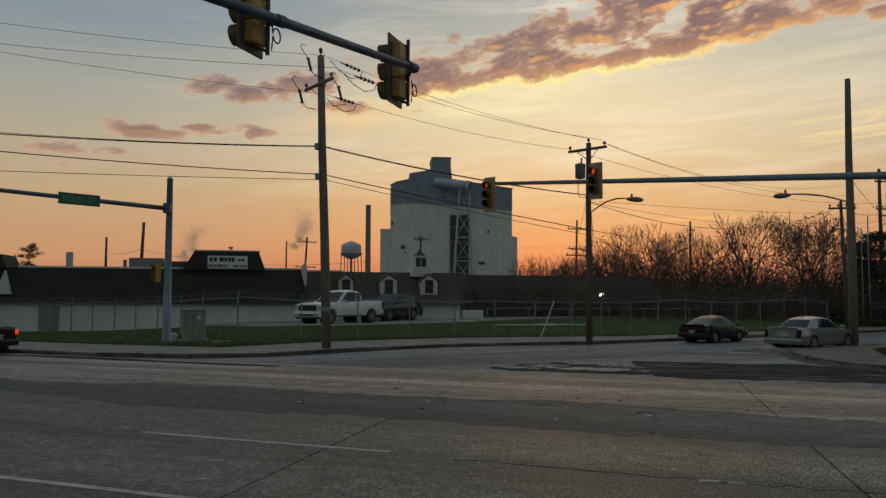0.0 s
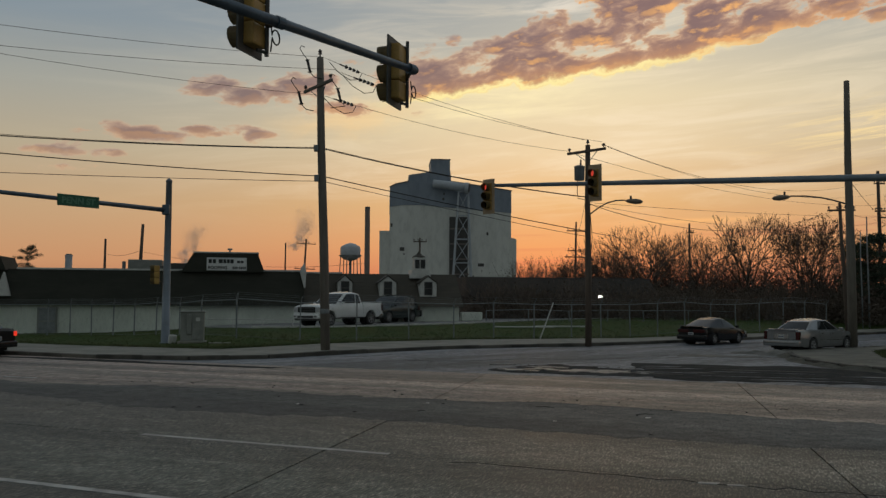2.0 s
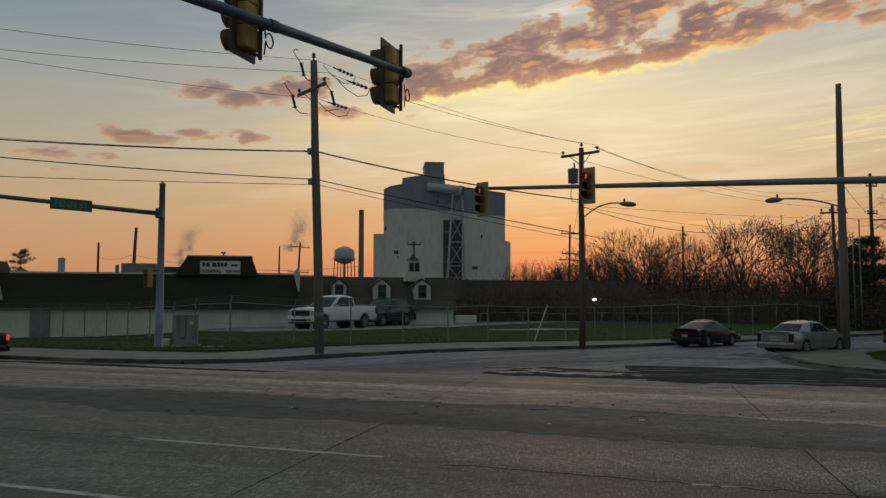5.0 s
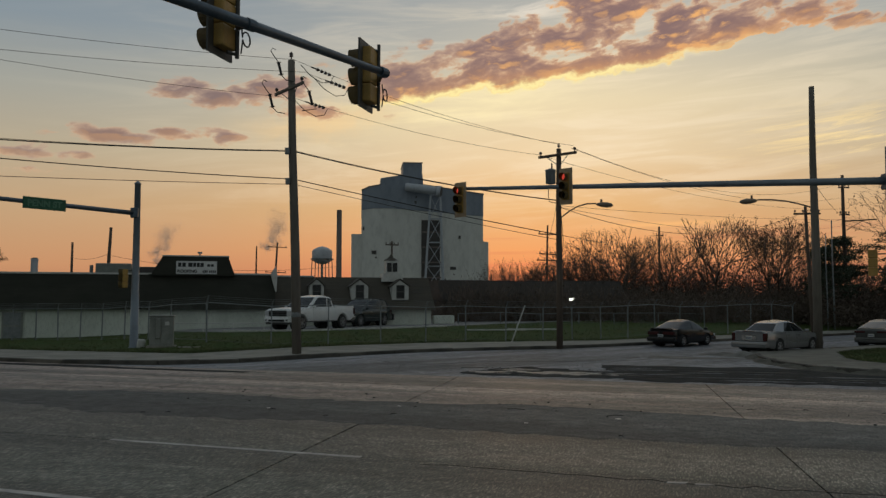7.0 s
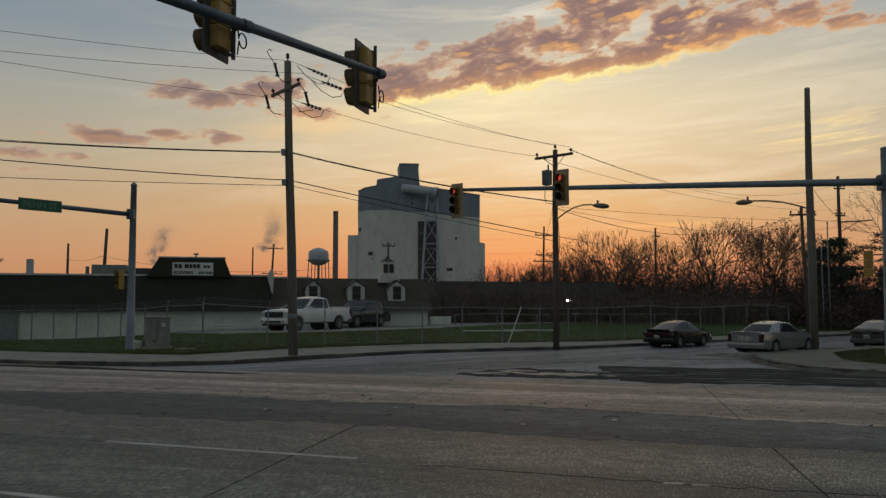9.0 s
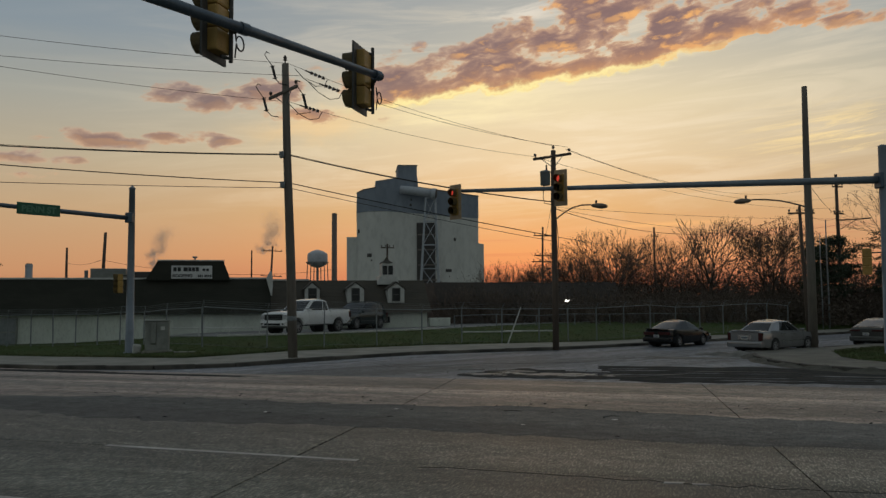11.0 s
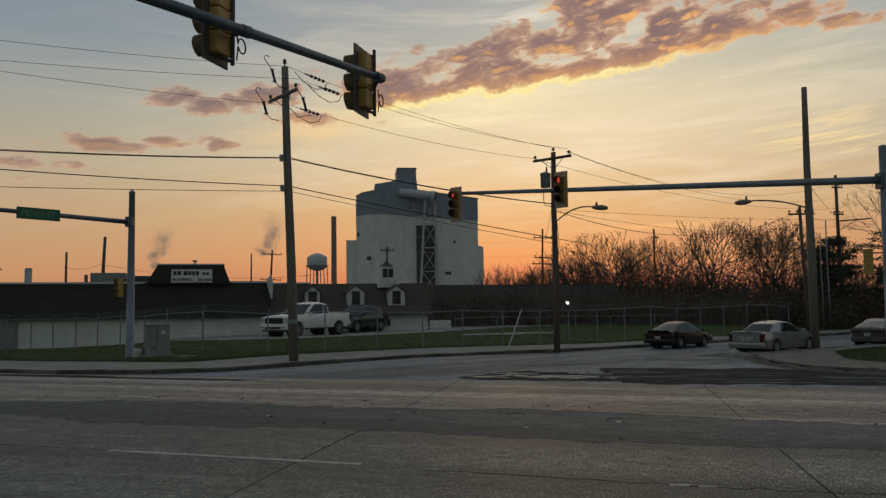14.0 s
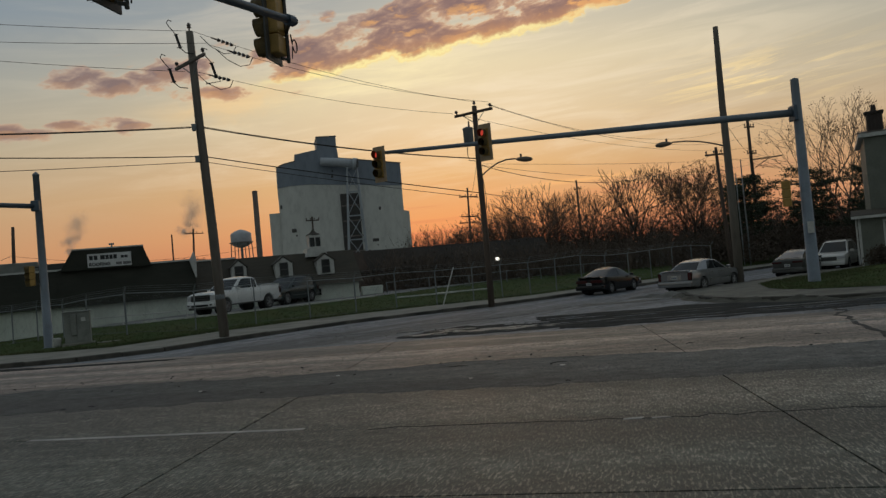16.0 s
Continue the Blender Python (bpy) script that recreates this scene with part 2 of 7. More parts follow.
def road_surface(name, pale, dark, pink, u, rough=0.6, bands=False):
    """Worn traffic lanes: streaks that run along the road, aggregate, patches of different ages."""
    mt = bpy.data.materials.new(name)
    mt.use_nodes = True
    n = Nodes(mt.node_tree)
    spread = n.add("ShaderNodeMapping")
    n.put(n.add("ShaderNodeNewGeometry").outputs["Position"], spread.inputs[0])
    spread.inputs["Rotation"].default_value = (0, 0, -u)
    xyz = n.add("ShaderNodeSeparateXYZ")
    n.put(spread.outputs[0], xyz.inputs[0])
    along, across = xyz.outputs[0], xyz.outputs[1]
    streaks = n.noise(n.vec(n.m("MULTIPLY", along, 0.05), n.m("MULTIPLY", across, 0.75), 0.0), 1.3, 6.0, 0.62, 0.35)
    patches = n.noise(n.vec(n.m("MULTIPLY", along, 0.12), n.m("MULTIPLY", across, 0.3), 5.0), 1.0, 4.0, 0.55, 0.6)
    # the broomed finish drags the aggregate across the lanes
    dragged = n.vec(along, n.m("MULTIPLY", across, 0.2), 0.0)
    grit = n.noise(dragged, 22.0, 5.0, 0.75)
    speck = n.noise(dragged, 36.0, 3.0, 0.7)
    blots = n.noise(spread.outputs[0], 3.2, 5.0, 0.7, 0.6)
    ruts = n.noise(n.vec(n.m("MULTIPLY", along, 0.6), n.m("MULTIPLY", across, 9.0), 2.0), 1.0, 4.0, 0.6)
    colour = n.mix(n.step(streaks, 0.36, 0.62), pale, dark)
    if bands:
        # a coarse paler lane, then pink lanes with sky sheen put into their colour
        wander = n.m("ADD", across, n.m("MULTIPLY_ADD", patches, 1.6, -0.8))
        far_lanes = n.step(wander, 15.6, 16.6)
        coarse = n.m("SUBTRACT", n.step(across, 10.6, 11.5), far_lanes)
        strip = far_lanes
        colour = n.mix(n.m("MULTIPLY", coarse, 0.8), colour, n.mix(n.step(patches, 0.38, 0.6), (0.135, 0.118, 0.098), (0.092, 0.088, 0.076)))
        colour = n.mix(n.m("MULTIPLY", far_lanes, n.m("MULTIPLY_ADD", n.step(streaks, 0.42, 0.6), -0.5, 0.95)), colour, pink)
        # rubber and oil along the lane joints
        grime = n.m("MULTIPLY", n.m("ADD", n.bell(across, 10.5, 0.38), n.bell(across, 7.5, 0.3)), n.step(patches, 0.3, 0.55))
        colour = n.mix(n.m("MULTIPLY", grime, 0.8), colour, (0.034, 0.038, 0.035))
    else:
        strip = 0.0
        colour = n.mix(n.m("MULTIPLY", n.step(patches, 0.48, 0.62), 0.75), colour, pink)
    colour = n.mix(n.m("MULTIPLY", n.step(grit, 0.47, 0.62), 0.72), colour, tuple(c * 0.45 for c in dark))
    colour = n.mix(n.m("MULTIPLY", n.step(speck, 0.51, 0.60), n.m("MULTIPLY_ADD", coarse, 0.2, n.m("MULTIPLY_ADD", strip, -0.5, 0.6)) if bands else 0.2), colour, tuple(min(1, c * k) for c, k in zip(pale, (3.3, 2.8, 2.7))))
    colour = n.mix(n.m("MULTIPLY", n.step(ruts, 0.55, 0.72), 0.3), colour, tuple(c * 0.5 for c in dark))
    colour = n.mix(n.m("MULTIPLY", n.step(blots, 0.5, 0.68), 0.45), colour, tuple(c * 0.6 for c in dark))
    # mottled wear from hand size up to a lane's width
    mottle = n.noise(n.vec(n.m("MULTIPLY", along, 0.8), across, 0.0), 2.4, 10.0, 0.82, 0.3)
    shade = n.add("ShaderNodeHueSaturation")
    n.put(colour, shade.inputs["Color"])
    level = n.add("ShaderNodeMapRange")
    n.put(mottle, level.inputs["Value"])
    for key, value in (("From Min", 0.34), ("From Max", 0.66), ("To Min", 0.4), ("To Max", 1.75)):
        n.put(value, level.inputs[key])
    # lanes laid and worn at different times
    broad = n.noise(n.vec(n.m("MULTIPLY", along, 0.035), n.m("MULTIPLY", across, 0.42), 7.0), 1.0, 3.0, 0.5, 0.5)
    n.put(n.m("MULTIPLY", level.outputs["Result"], n.m("MULTIPLY_ADD", n.step(broad, 0.36, 0.62), 0.62, 0.62)), shade.inputs["Value"])
    colour = shade.outputs[0]
    odd = n.add("ShaderNodeObjectInfo").outputs["Random"]
    hsv = n.add("ShaderNodeHueSaturation")
    n.put(colour, hsv.inputs["Color"])
    n.put(n.m("MULTIPLY_ADD", odd, 0.2, 0.9), hsv.inputs["Value"])
    s = n.add("ShaderNodeBsdfPrincipled")
    n.put(hsv.outputs[0], s.inputs["Base Color"])
    n.put(n.m("MULTIPLY_ADD", streaks, -0.25, rough + 0.12), s.inputs["Roughness"])
    n.put(0.4, s.inputs["Specular IOR Level"])
    bp = n.add("ShaderNodeBump")
    n.put(0.7, bp.inputs["Strength"])
    n.put(0.02, bp.inputs["Distance"])
    n.put(n.m("ADD", grit, n.m("MULTIPLY", speck, 0.6)), bp.inputs["Height"])
    n.put(bp.outputs[0], s.inputs["Normal"])
    n.put(s.outputs[0], n.add("ShaderNodeOutputMaterial").inputs[0])
    return mt


ROAD = radians(-21.5)
# the pink is raised to carry part of the far lanes' sheen
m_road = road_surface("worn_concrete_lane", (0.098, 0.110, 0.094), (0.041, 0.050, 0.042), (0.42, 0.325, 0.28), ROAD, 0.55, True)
m_side = road_surface("worn_side_street", (0.165, 0.18, 0.20), (0.09, 0.098, 0.112), (0.20, 0.21, 0.23), radians(37), 0.65)
m_strip = road_surface("smooth_dark_asphalt", (0.105, 0.114, 0.112), (0.078, 0.086, 0.085), (0.118, 0.118, 0.113), ROAD, 0.7)
m_joint = stuff_of("tar_joint", (0.03, 0.03, 0.03), rough=0.8)
m_patch = stuff_of("broken_asphalt", (0.03, 0.032, 0.033), (0.06, 0.06, 0.058), 0.9, scale=1.5, fine=18, bump=0.8, depth=0.05, spec=0.1)
m_wet = stuff_of("muddy_water", (0.26, 0.25, 0.24), (0.36, 0.345, 0.33), 0.5, scale=2.4, fine=11, bump=0.5, spec=0.3, dirt=(0.06, 0.06, 0.055))
m_line = stuff_of("worn_road_paint", (0.52, 0.52, 0.50), (0.30, 0.29, 0.28), 0.6, scale=2.2, fine=30, dirt=(0.15, 0.145, 0.14))
m_walk = stuff_of("old_pavement_concrete", (0.27, 0.26, 0.225), (0.185, 0.18, 0.155), 0.8, scale=0.8, fine=22, dirt=(0.16, 0.15, 0.13), each=0.08)
m_walk2 = stuff_of("stained_corner_concrete", (0.20, 0.19, 0.16), (0.12, 0.115, 0.097), 0.85, scale=0.9, fine=14, dirt=(0.075, 0.07, 0.055))
m_kerb = stuff_of("kerb_concrete", (0.13, 0.118, 0.10), (0.045, 0.043, 0.038), 0.8, scale=0.7, fine=18, dirt=(0.035, 0.033, 0.03), each=0.3)
m_soil = stuff_of("bare_ground", (0.10, 0.095, 0.07), (0.07, 0.075, 0.045), 0.9, scale=0.1, fine=3)
m_lawn = stuff_of("autumn_lawn", (0.046, 0.084, 0.022), (0.074, 0.088, 0.030), 0.9, scale=0.5, fine=14, bump=0.6, depth=0.06, dirt=(0.075, 0.066, 0.03), spec=0.1)
m_blade = stuff_of("grass_blade", (0.05, 0.082, 0.022), (0.09, 0.094, 0.036), 0.8, scale=1.0, fine=9, bump=0)
m_lot = stuff_of("lot_asphalt", (0.24, 0.24, 0.24), (0.17, 0.17, 0.17), 0.7, scale=0.4, fine=16)
m_white = stuff_of("white_wall_paint", (0.66, 0.70, 0.64), (0.57, 0.61, 0.55), 0.7, scale=0.5, fine=9, dirt=(0.55, 0.55, 0.50), stretch=(1, 1, 0.35))
m_shingle = stuff_of("dark_roof_shingle", (0.056, 0.050, 0.040), (0.076, 0.066, 0.052), 0.85, scale=0.6, fine=8, bump=0.5, depth=0.03, stretch=(1, 1, 3))
m_shingle_dark = stuff_of("blackish_roof_shingle", (0.032, 0.034, 0.027), (0.045, 0.045, 0.037), 0.88, scale=0.6, fine=8, bump=0.5, depth=0.03, stretch=(1, 1, 3), spec=0.3)
m_dirt = stuff_of("road_dirt", (0.20, 0.195, 0.18), (0.13, 0.127, 0.115), 0.9, scale=1.5, fine=14, bump=0.7, depth=0.04)
# tone of the ridges on the right kerb, darker than the road dirt
m_dark_ridge = stuff_of("dark_ridge_ground", (0.07, 0.068, 0.055), (0.11, 0.103, 0.085), 0.85, scale=1.8, fine=12, bump=0.8, depth=0.05, dirt=(0.035, 0.036, 0.028))
m_brown = stuff_of("brown_roof", (0.06, 0.047, 0.040), (0.043, 0.037, 0.033), 0.85, scale=0.5, fine=7)
m_trim = stuff_of("pale_trim", (0.62, 0.62, 0.60), (0.5, 0.5, 0.48), 0.6, scale=2, fine=14)
m_signw = stuff_of("sign_board_white", (0.72, 0.72, 0.72), (0.62, 0.62, 0.62), 0.5, scale=1.5, fine=20)
m_black = stuff_of("black_lettering", (0.025, 0.025, 0.028), rough=0.6, bump=0)
m_mill = stuff_of("mill_cladding", (0.72, 0.72, 0.69), (0.66, 0.66, 0.63), 0.7, scale=0.12, fine=1.2, dirt=(0.58, 0.58, 0.55), stretch=(1, 1, 0.4))
m_blue = stuff_of("mill_blue_cladding", (0.26, 0.30, 0.36), (0.225, 0.26, 0.315), 0.6, scale=0.15, fine=1.4, stretch=(1, 1, 0.4))
m_shaft = stuff_of("dark_opening", (0.075, 0.07, 0.068), (0.10, 0.094, 0.09), 0.8, scale=0.5, fine=2)
m_steel = stuff_of("galvanised_steel", (0.27, 0.29, 0.30), (0.20, 0.22, 0.23), 0.6, metal=0.4, scale=3, fine=30)
m_mast = stuff_of("painted_mast_steel", (0.21, 0.245, 0.285), (0.165, 0.195, 0.23), 0.45, metal=0.25, scale=1.4, fine=24, dirt=(0.2, 0.2, 0.2))
m_arm = stuff_of("dark_mast_arm", (0.10, 0.14, 0.18), (0.07, 0.10, 0.135), 0.4, metal=0.3, scale=2, fine=26)
# tan tone of the far backplates, much paler than the near black ones
m_tan_plate = stuff_of("tan_backplate", (0.46, 0.34, 0.215), (0.36, 0.26, 0.165), 0.6, scale=3, fine=30)
m_yellow = stuff_of("signal_yellow", (0.47, 0.28, 0.07), (0.36, 0.22, 0.055), 0.5, scale=4, fine=40, dirt=(0.2, 0.14, 0.05))
m_visor = stuff_of("visor_dark", (0.22, 0.15, 0.045), (0.14, 0.10, 0.04), 0.55, scale=5, fine=40)
m_plate = stuff_of("backplate_black", (0.05, 0.05, 0.05), (0.07, 0.07, 0.065), 0.55, scale=4, fine=30)
m_red = stuff_of("red_lens_lit", (0.5, 0.03, 0.02), rough=0.3, bump=0, glow=((1.0, 0.10, 0.06), 0.45))
m_dim = stuff_of("lens_dark", (0.02, 0.02, 0.02), rough=0.2, bump=0)
m_lamp = stuff_of("lamp_lit", (0.9, 0.9, 0.85), rough=0.3, bump=0, glow=((1.0, 0.95, 0.85), 6.0))
m_timber = stuff_of("weathered_pole_timber", (0.20, 0.178, 0.15), (0.13, 0.113, 0.096), 0.85, scale=2.0, fine=14, bump=0.6, stretch=(1, 1, 0.12), dirt=(0.16, 0.14, 0.12))
m_timber2 = stuff_of("dark_pole_timber", (0.135, 0.10, 0.078), (0.085, 0.065, 0.052), 0.85, scale=2.0, fine=14, bump=0.6, stretch=(1, 1, 0.12))
# street lamp metal, with the warm tint of lens flare put into its colour
m_lamp_metal = stuff_of("warm_lamp_metal", (0.25, 0.20, 0.155), (0.18, 0.145, 0.115), 0.5, metal=0.3, scale=3, fine=30)
m_cable = stuff_of("black_cable", (0.025, 0.025, 0.027), rough=0.6, bump=0)
m_glaze = stuff_of("insulator_glaze", (0.10, 0.075, 0.06), rough=0.3, bump=0)
m_grey = stuff_of("transformer_grey", (0.30, 0.32, 0.34), rough=0.5, scale=3, fine=20)
m_green = stuff_of("street_sign_green", (0.02, 0.13, 0.07), (0.015, 0.10, 0.055), 0.45, scale=3, fine=20)
m_letter = stuff_of("sign_letter_pale", (0.10, 0.26, 0.17), rough=0.5, bump=0)
m_cab = stuff_of("cabinet_grey", (0.27, 0.28, 0.26), (0.20, 0.21, 0.195), 0.6, scale=1.6, fine=20, dirt=(0.12, 0.12, 0.10))
m_bark = stuff_of("bare_bark", (0.11, 0.088, 0.07), (0.08, 0.064, 0.052), 0.9, scale=2, fine=12, bump=0.5)
m_twig = stuff_of("bare_twig", (0.16, 0.12, 0.095), (0.12, 0.092, 0.074), 0.9, scale=1, fine=6, bump=0)
m_leaf = stuff_of("dry_oak_leaf", (0.12, 0.06, 0.025), (0.075, 0.042, 0.02), 0.8, scale=1, fine=6, bump=0)
m_needle = stuff_of("pine_needle", (0.036, 0.052, 0.03), (0.05, 0.064, 0.036), 0.8, scale=1, fine=7, bump=0)
m_hedge = stuff_of("dry_undergrowth", (0.075, 0.058, 0.044), (0.10, 0.075, 0.056), 0.85, scale=1, fine=7, bump=0)
m_house = stuff_of("house_siding", (0.21, 0.22, 0.19), (0.165, 0.175, 0.15), 0.7, scale=0.8, fine=14)
m_brick = stuff_of("chimney_brick", (0.065, 0.048, 0.042), (0.05, 0.038, 0.035), 0.85, scale=3, fine=18)
m_mortar = stuff_of("mortar", (0.2, 0.19, 0.17), rough=0.9)
m_pane = stuff_of("window_glass", (0.012, 0.014, 0.016), (0.02, 0.022, 0.024), 0.1, bump=0, spec=0.4)
m_carglass = stuff_of("car_glass", (0.012, 0.015, 0.018), (0.018, 0.021, 0.024), 0.05, bump=0, spec=0.32, own=True)
m_rubber = stuff_of("tyre_rubber", (0.025, 0.025, 0.025), rough=0.85)
m_rim = stuff_of("alloy_rim", (0.34, 0.34, 0.35), (0.22, 0.22, 0.22), 0.4, metal=0.7)
m_chrome = stuff_of("chrome", (0.6, 0.6, 0.6), (0.45, 0.45, 0.45), 0.2, metal=1.0, bump=0)
m_tail = stuff_of("tail_lens", (0.055, 0.006, 0.006), (0.04, 0.005, 0.005), 0.2, bump=0)
m_tail_lit = stuff_of("tail_lens_lit", (0.5, 0.02, 0.02), rough=0.3, bump=0, glow=((1.0, 0.05, 0.02), 0.7))
m_headl = stuff_of("headlamp_glass", (0.55, 0.56, 0.58), (0.4, 0.4, 0.42), 0.15, bump=0)
m_under = stuff_of("underbody", (0.015, 0.015, 0.015), rough=0.9, bump=0)
m_bars = stuff_of("plate_bars", (0.10, 0.12, 0.20), rough=0.6, bump=0)
m_steam = stuff_of("pale_steam", (0.92, 0.90, 0.90), (0.86, 0.84, 0.85), 1.0, bump=0, spec=0.0, scale=0.5, fine=4)
m_tank = stuff_of("tank_white", (0.50, 0.53, 0.58), (0.42, 0.45, 0.50), 0.5, scale=0.2, fine=2)
m_stack = stuff_of("stack_concrete", (0.26, 0.22, 0.20), (0.2, 0.17, 0.16), 0.8, scale=0.2, fine=2, stretch=(1, 1, 0.3))


def car_paint(name, colour, metal=0.3):
    return stuff_of(name, colour, tuple(c * 0.85 for c in colour), 0.16, metal=metal, scale=1.2, fine=60, bump=0, spec=0.5, own=True)

# ---- builders ----


def part(name, bm, material, parent=None, label="", smooth=False):
    """Links a bmesh as one mesh object under a thing or a part."""
    me = bpy.data.meshes.new(name)
    bm.to_mesh(me)
    bm.free()
    me.materials.append(material)
    if smooth:
        me.polygons.foreach_set("use_smooth", [True] * len(me.polygons))
    ob = new(name, me)
    ob.parent = parent
    return tagged(ob, label)


def thing(name, label, category, m=None, group="", kind=""):
    ob = new(name)
    ob.empty_display_size = 0.2
    if m is not None:
        ob.matrix_basis = m
    return tagged(ob, label, category, group, kind)


def setting(name, bm, material, label="", smooth=False):
    return tagged(part(name, bm, material, None, label, smooth), kind="structure")


def box(bm, lo, hi, m=None):
    """A box between two corners; m turns and moves it."""
    vs = [bm.verts.new((x, y, z)) for x in (lo[0], hi[0]) for y in (lo[1], hi[1]) for z in (lo[2], hi[2])]
    for f in ((0, 1, 3, 2), (4, 6, 7, 5), (0, 4, 5, 1), (2, 3, 7, 6), (0, 2, 6, 4), (1, 5, 7, 3)):
        bm.faces.new([vs[i] for i in f])
    if m is not None:
        for v in vs:
            v.co = m @ v.co
    return bm


def soft_box(lo, hi, bevel=0.02, seg=2, m=None):
    bm = box(bmesh.new(), lo, hi)
    bmesh.ops.bevel(bm, geom=list(bm.edges), offset=bevel, segments=seg, affect="EDGES", profile=0.6)
    if m is not None:
        bm.transform(m)
    return bm


def rod(bm, a, b, r0, r1=None, n=8, caps=True):
    a, b = Vector(a), Vector(b)
    r1 = r0 if r1 is None else r1
    q = (b - a).to_track_quat("Z", "Y").to_matrix()
    rings = []
    for p, r in ((a, r0), (b, r1)):
        rings.append([bm.verts.new(p + q @ Vector((r * math.cos(2 * math.pi * i / n), r * math.sin(2 * math.pi * i / n), 0))) for i in range(n)])
    for i in range(n):
        j = (i + 1) % n
        bm.faces.new((rings[0][i], rings[0][j], rings[1][j], rings[1][i]))
    if caps:
        bm.faces.new(rings[0][::-1])
        bm.faces.new(rings[1])
    return bm


def pipe(bm, points, r, n=6):
    """A tube along points."""
    points = [Vector(p) for p in points]
    rings, side_ = [], None
    for k, p in enumerate(points):
        along = (points[min(k + 1, len(points) - 1)] - points[max(k - 1, 0)]).normalized()
        side_ = along.orthogonal() if side_ is None else side_
        side_ = (side_ - along * side_.dot(along)).normalized()
        other = along.cross(side_)
        rr = r[k] if isinstance(r, (list, tuple)) else r
        rings.append([bm.verts.new(p + (side_ * math.cos(2 * math.pi * i / n) + other * math.sin(2 * math.pi * i / n)) * rr) for i in range(n)])
    for r0, r1 in zip(rings, rings[1:]):
        for i in range(n):
            j = (i + 1) % n
            bm.faces.new((r0[i], r0[j], r1[j], r1[i]))
    bm.faces.new(rings[0][::-1])
    bm.faces.new(rings[-1])
    return bm


def slab(bm, outline, z0, z1):
    """A flat prism over an outline of (x, y)."""
    lo = [bm.verts.new((x, y, z0)) for x, y in outline]
    hi = [bm.verts.new((x, y, z1)) for x, y in outline]
    bm.faces.new(hi)
    bm.faces.new(lo[::-1])
    for i in range(len(lo)):
        j = (i + 1) % len(lo)
        bm.faces.new((lo[i], lo[j], hi[j], hi[i]))
    return bm


def wedge(bm, profile, y0, y1, m=None):
    """A prism whose outline of (x, z) runs from y0 to y1."""
    a = [bm.verts.new((x, y0, z)) for x, z in profile]
    b = [bm.verts.new((x, y1, z)) for x, z in profile]
    bm.faces.new(a)
    bm.faces.new(b[::-1])
    for i in range(len(a)):
        j = (i + 1) % len(a)
        bm.faces.new((a[j], a[i], b[i], b[j]))
    if m is not None:
        for v in a + b:
            v.co = m @ v.co
    return bm


def lathe(bm, profile, n=16, at=(0, 0, 0)):
    """A turned solid: profile of (radius, z)."""
    rings = [[bm.verts.new((at[0] + r * math.cos(2 * math.pi * i / n), at[1] + r * math.sin(2 * math.pi * i / n), at[2] + z)) for i in range(n)] for r, z in profile]
    for r0, r1 in zip(rings, rings[1:]):
        for i in range(n):
            j = (i + 1) % n
            bm.faces.new((r0[i], r0[j], r1[j], r1[i]))
    bm.faces.new(rings[0][::-1])
    bm.faces.new(rings[-1])
    return bm


def words(text, size, material, parent, m, name="lettering", deep=0.01):
    """Lettering in the built-in font, turned into a mesh."""
    curve = bpy.data.curves.new(name, "FONT")
    curve.body, curve.size, curve.extrude, curve.align_x, curve.align_y = text, size, deep, "CENTER", "CENTER"
    curve.offset = size * 0.035
    ob = bpy.data.objects.new(name, curve)
    me = bpy.data.meshes.new_from_object(ob)
    bpy.data.objects.remove(ob)
    me.materials.clear()
    me.materials.append(material)
    out = new(name, me)
    out.parent, out.matrix_basis = parent, m
    return out


def on_road(u, n, z=0.0):
    """A place by metres along and across the main road."""
    return Vector((u * math.cos(ROAD) - n * math.sin(ROAD), u * math.sin(ROAD) + n * math.cos(ROAD), z))


def way(a, b):
    """Degrees of the direction from a to b."""
    return math.degrees(math.atan2(b[1] - a[1], b[0] - a[0]))

# ---- ground, roads and pavements ----
bm = bmesh.new()
bmesh.ops.create_grid(bm, x_segments=40, y_segments=40, size=2400)
for v in bm.verts:
    v.co.z = -0.08
setting("ground", bm, m_soil, "flat bare earth and rough grass")

FAR_KERB = 23.2
bm = bmesh.new()
for u0, u1 in ((-400, -52.8), (52.8, 400)):
    slab(bm, [on_road(u, n).xy for u, n in ((u0, -30), (u1, -30), (u1, FAR_KERB), (u0, FAR_KERB))], -0.3, 0.0)
slab(bm, [on_road(u, n).xy for u, n in ((-52.8, -30), (52.8, -30), (52.8, 0.9), (-52.8, 0.9))], -0.3, 0.0)
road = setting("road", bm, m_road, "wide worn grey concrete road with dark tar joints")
part("joint_bed", slab(bmesh.new(), [on_road(u, n).xy for u, n in ((-52.8, 0.9), (52.8, 0.9), (52.8, FAR_KERB), (-52.8, FAR_KERB))], -0.3, -0.025), m_joint, road)


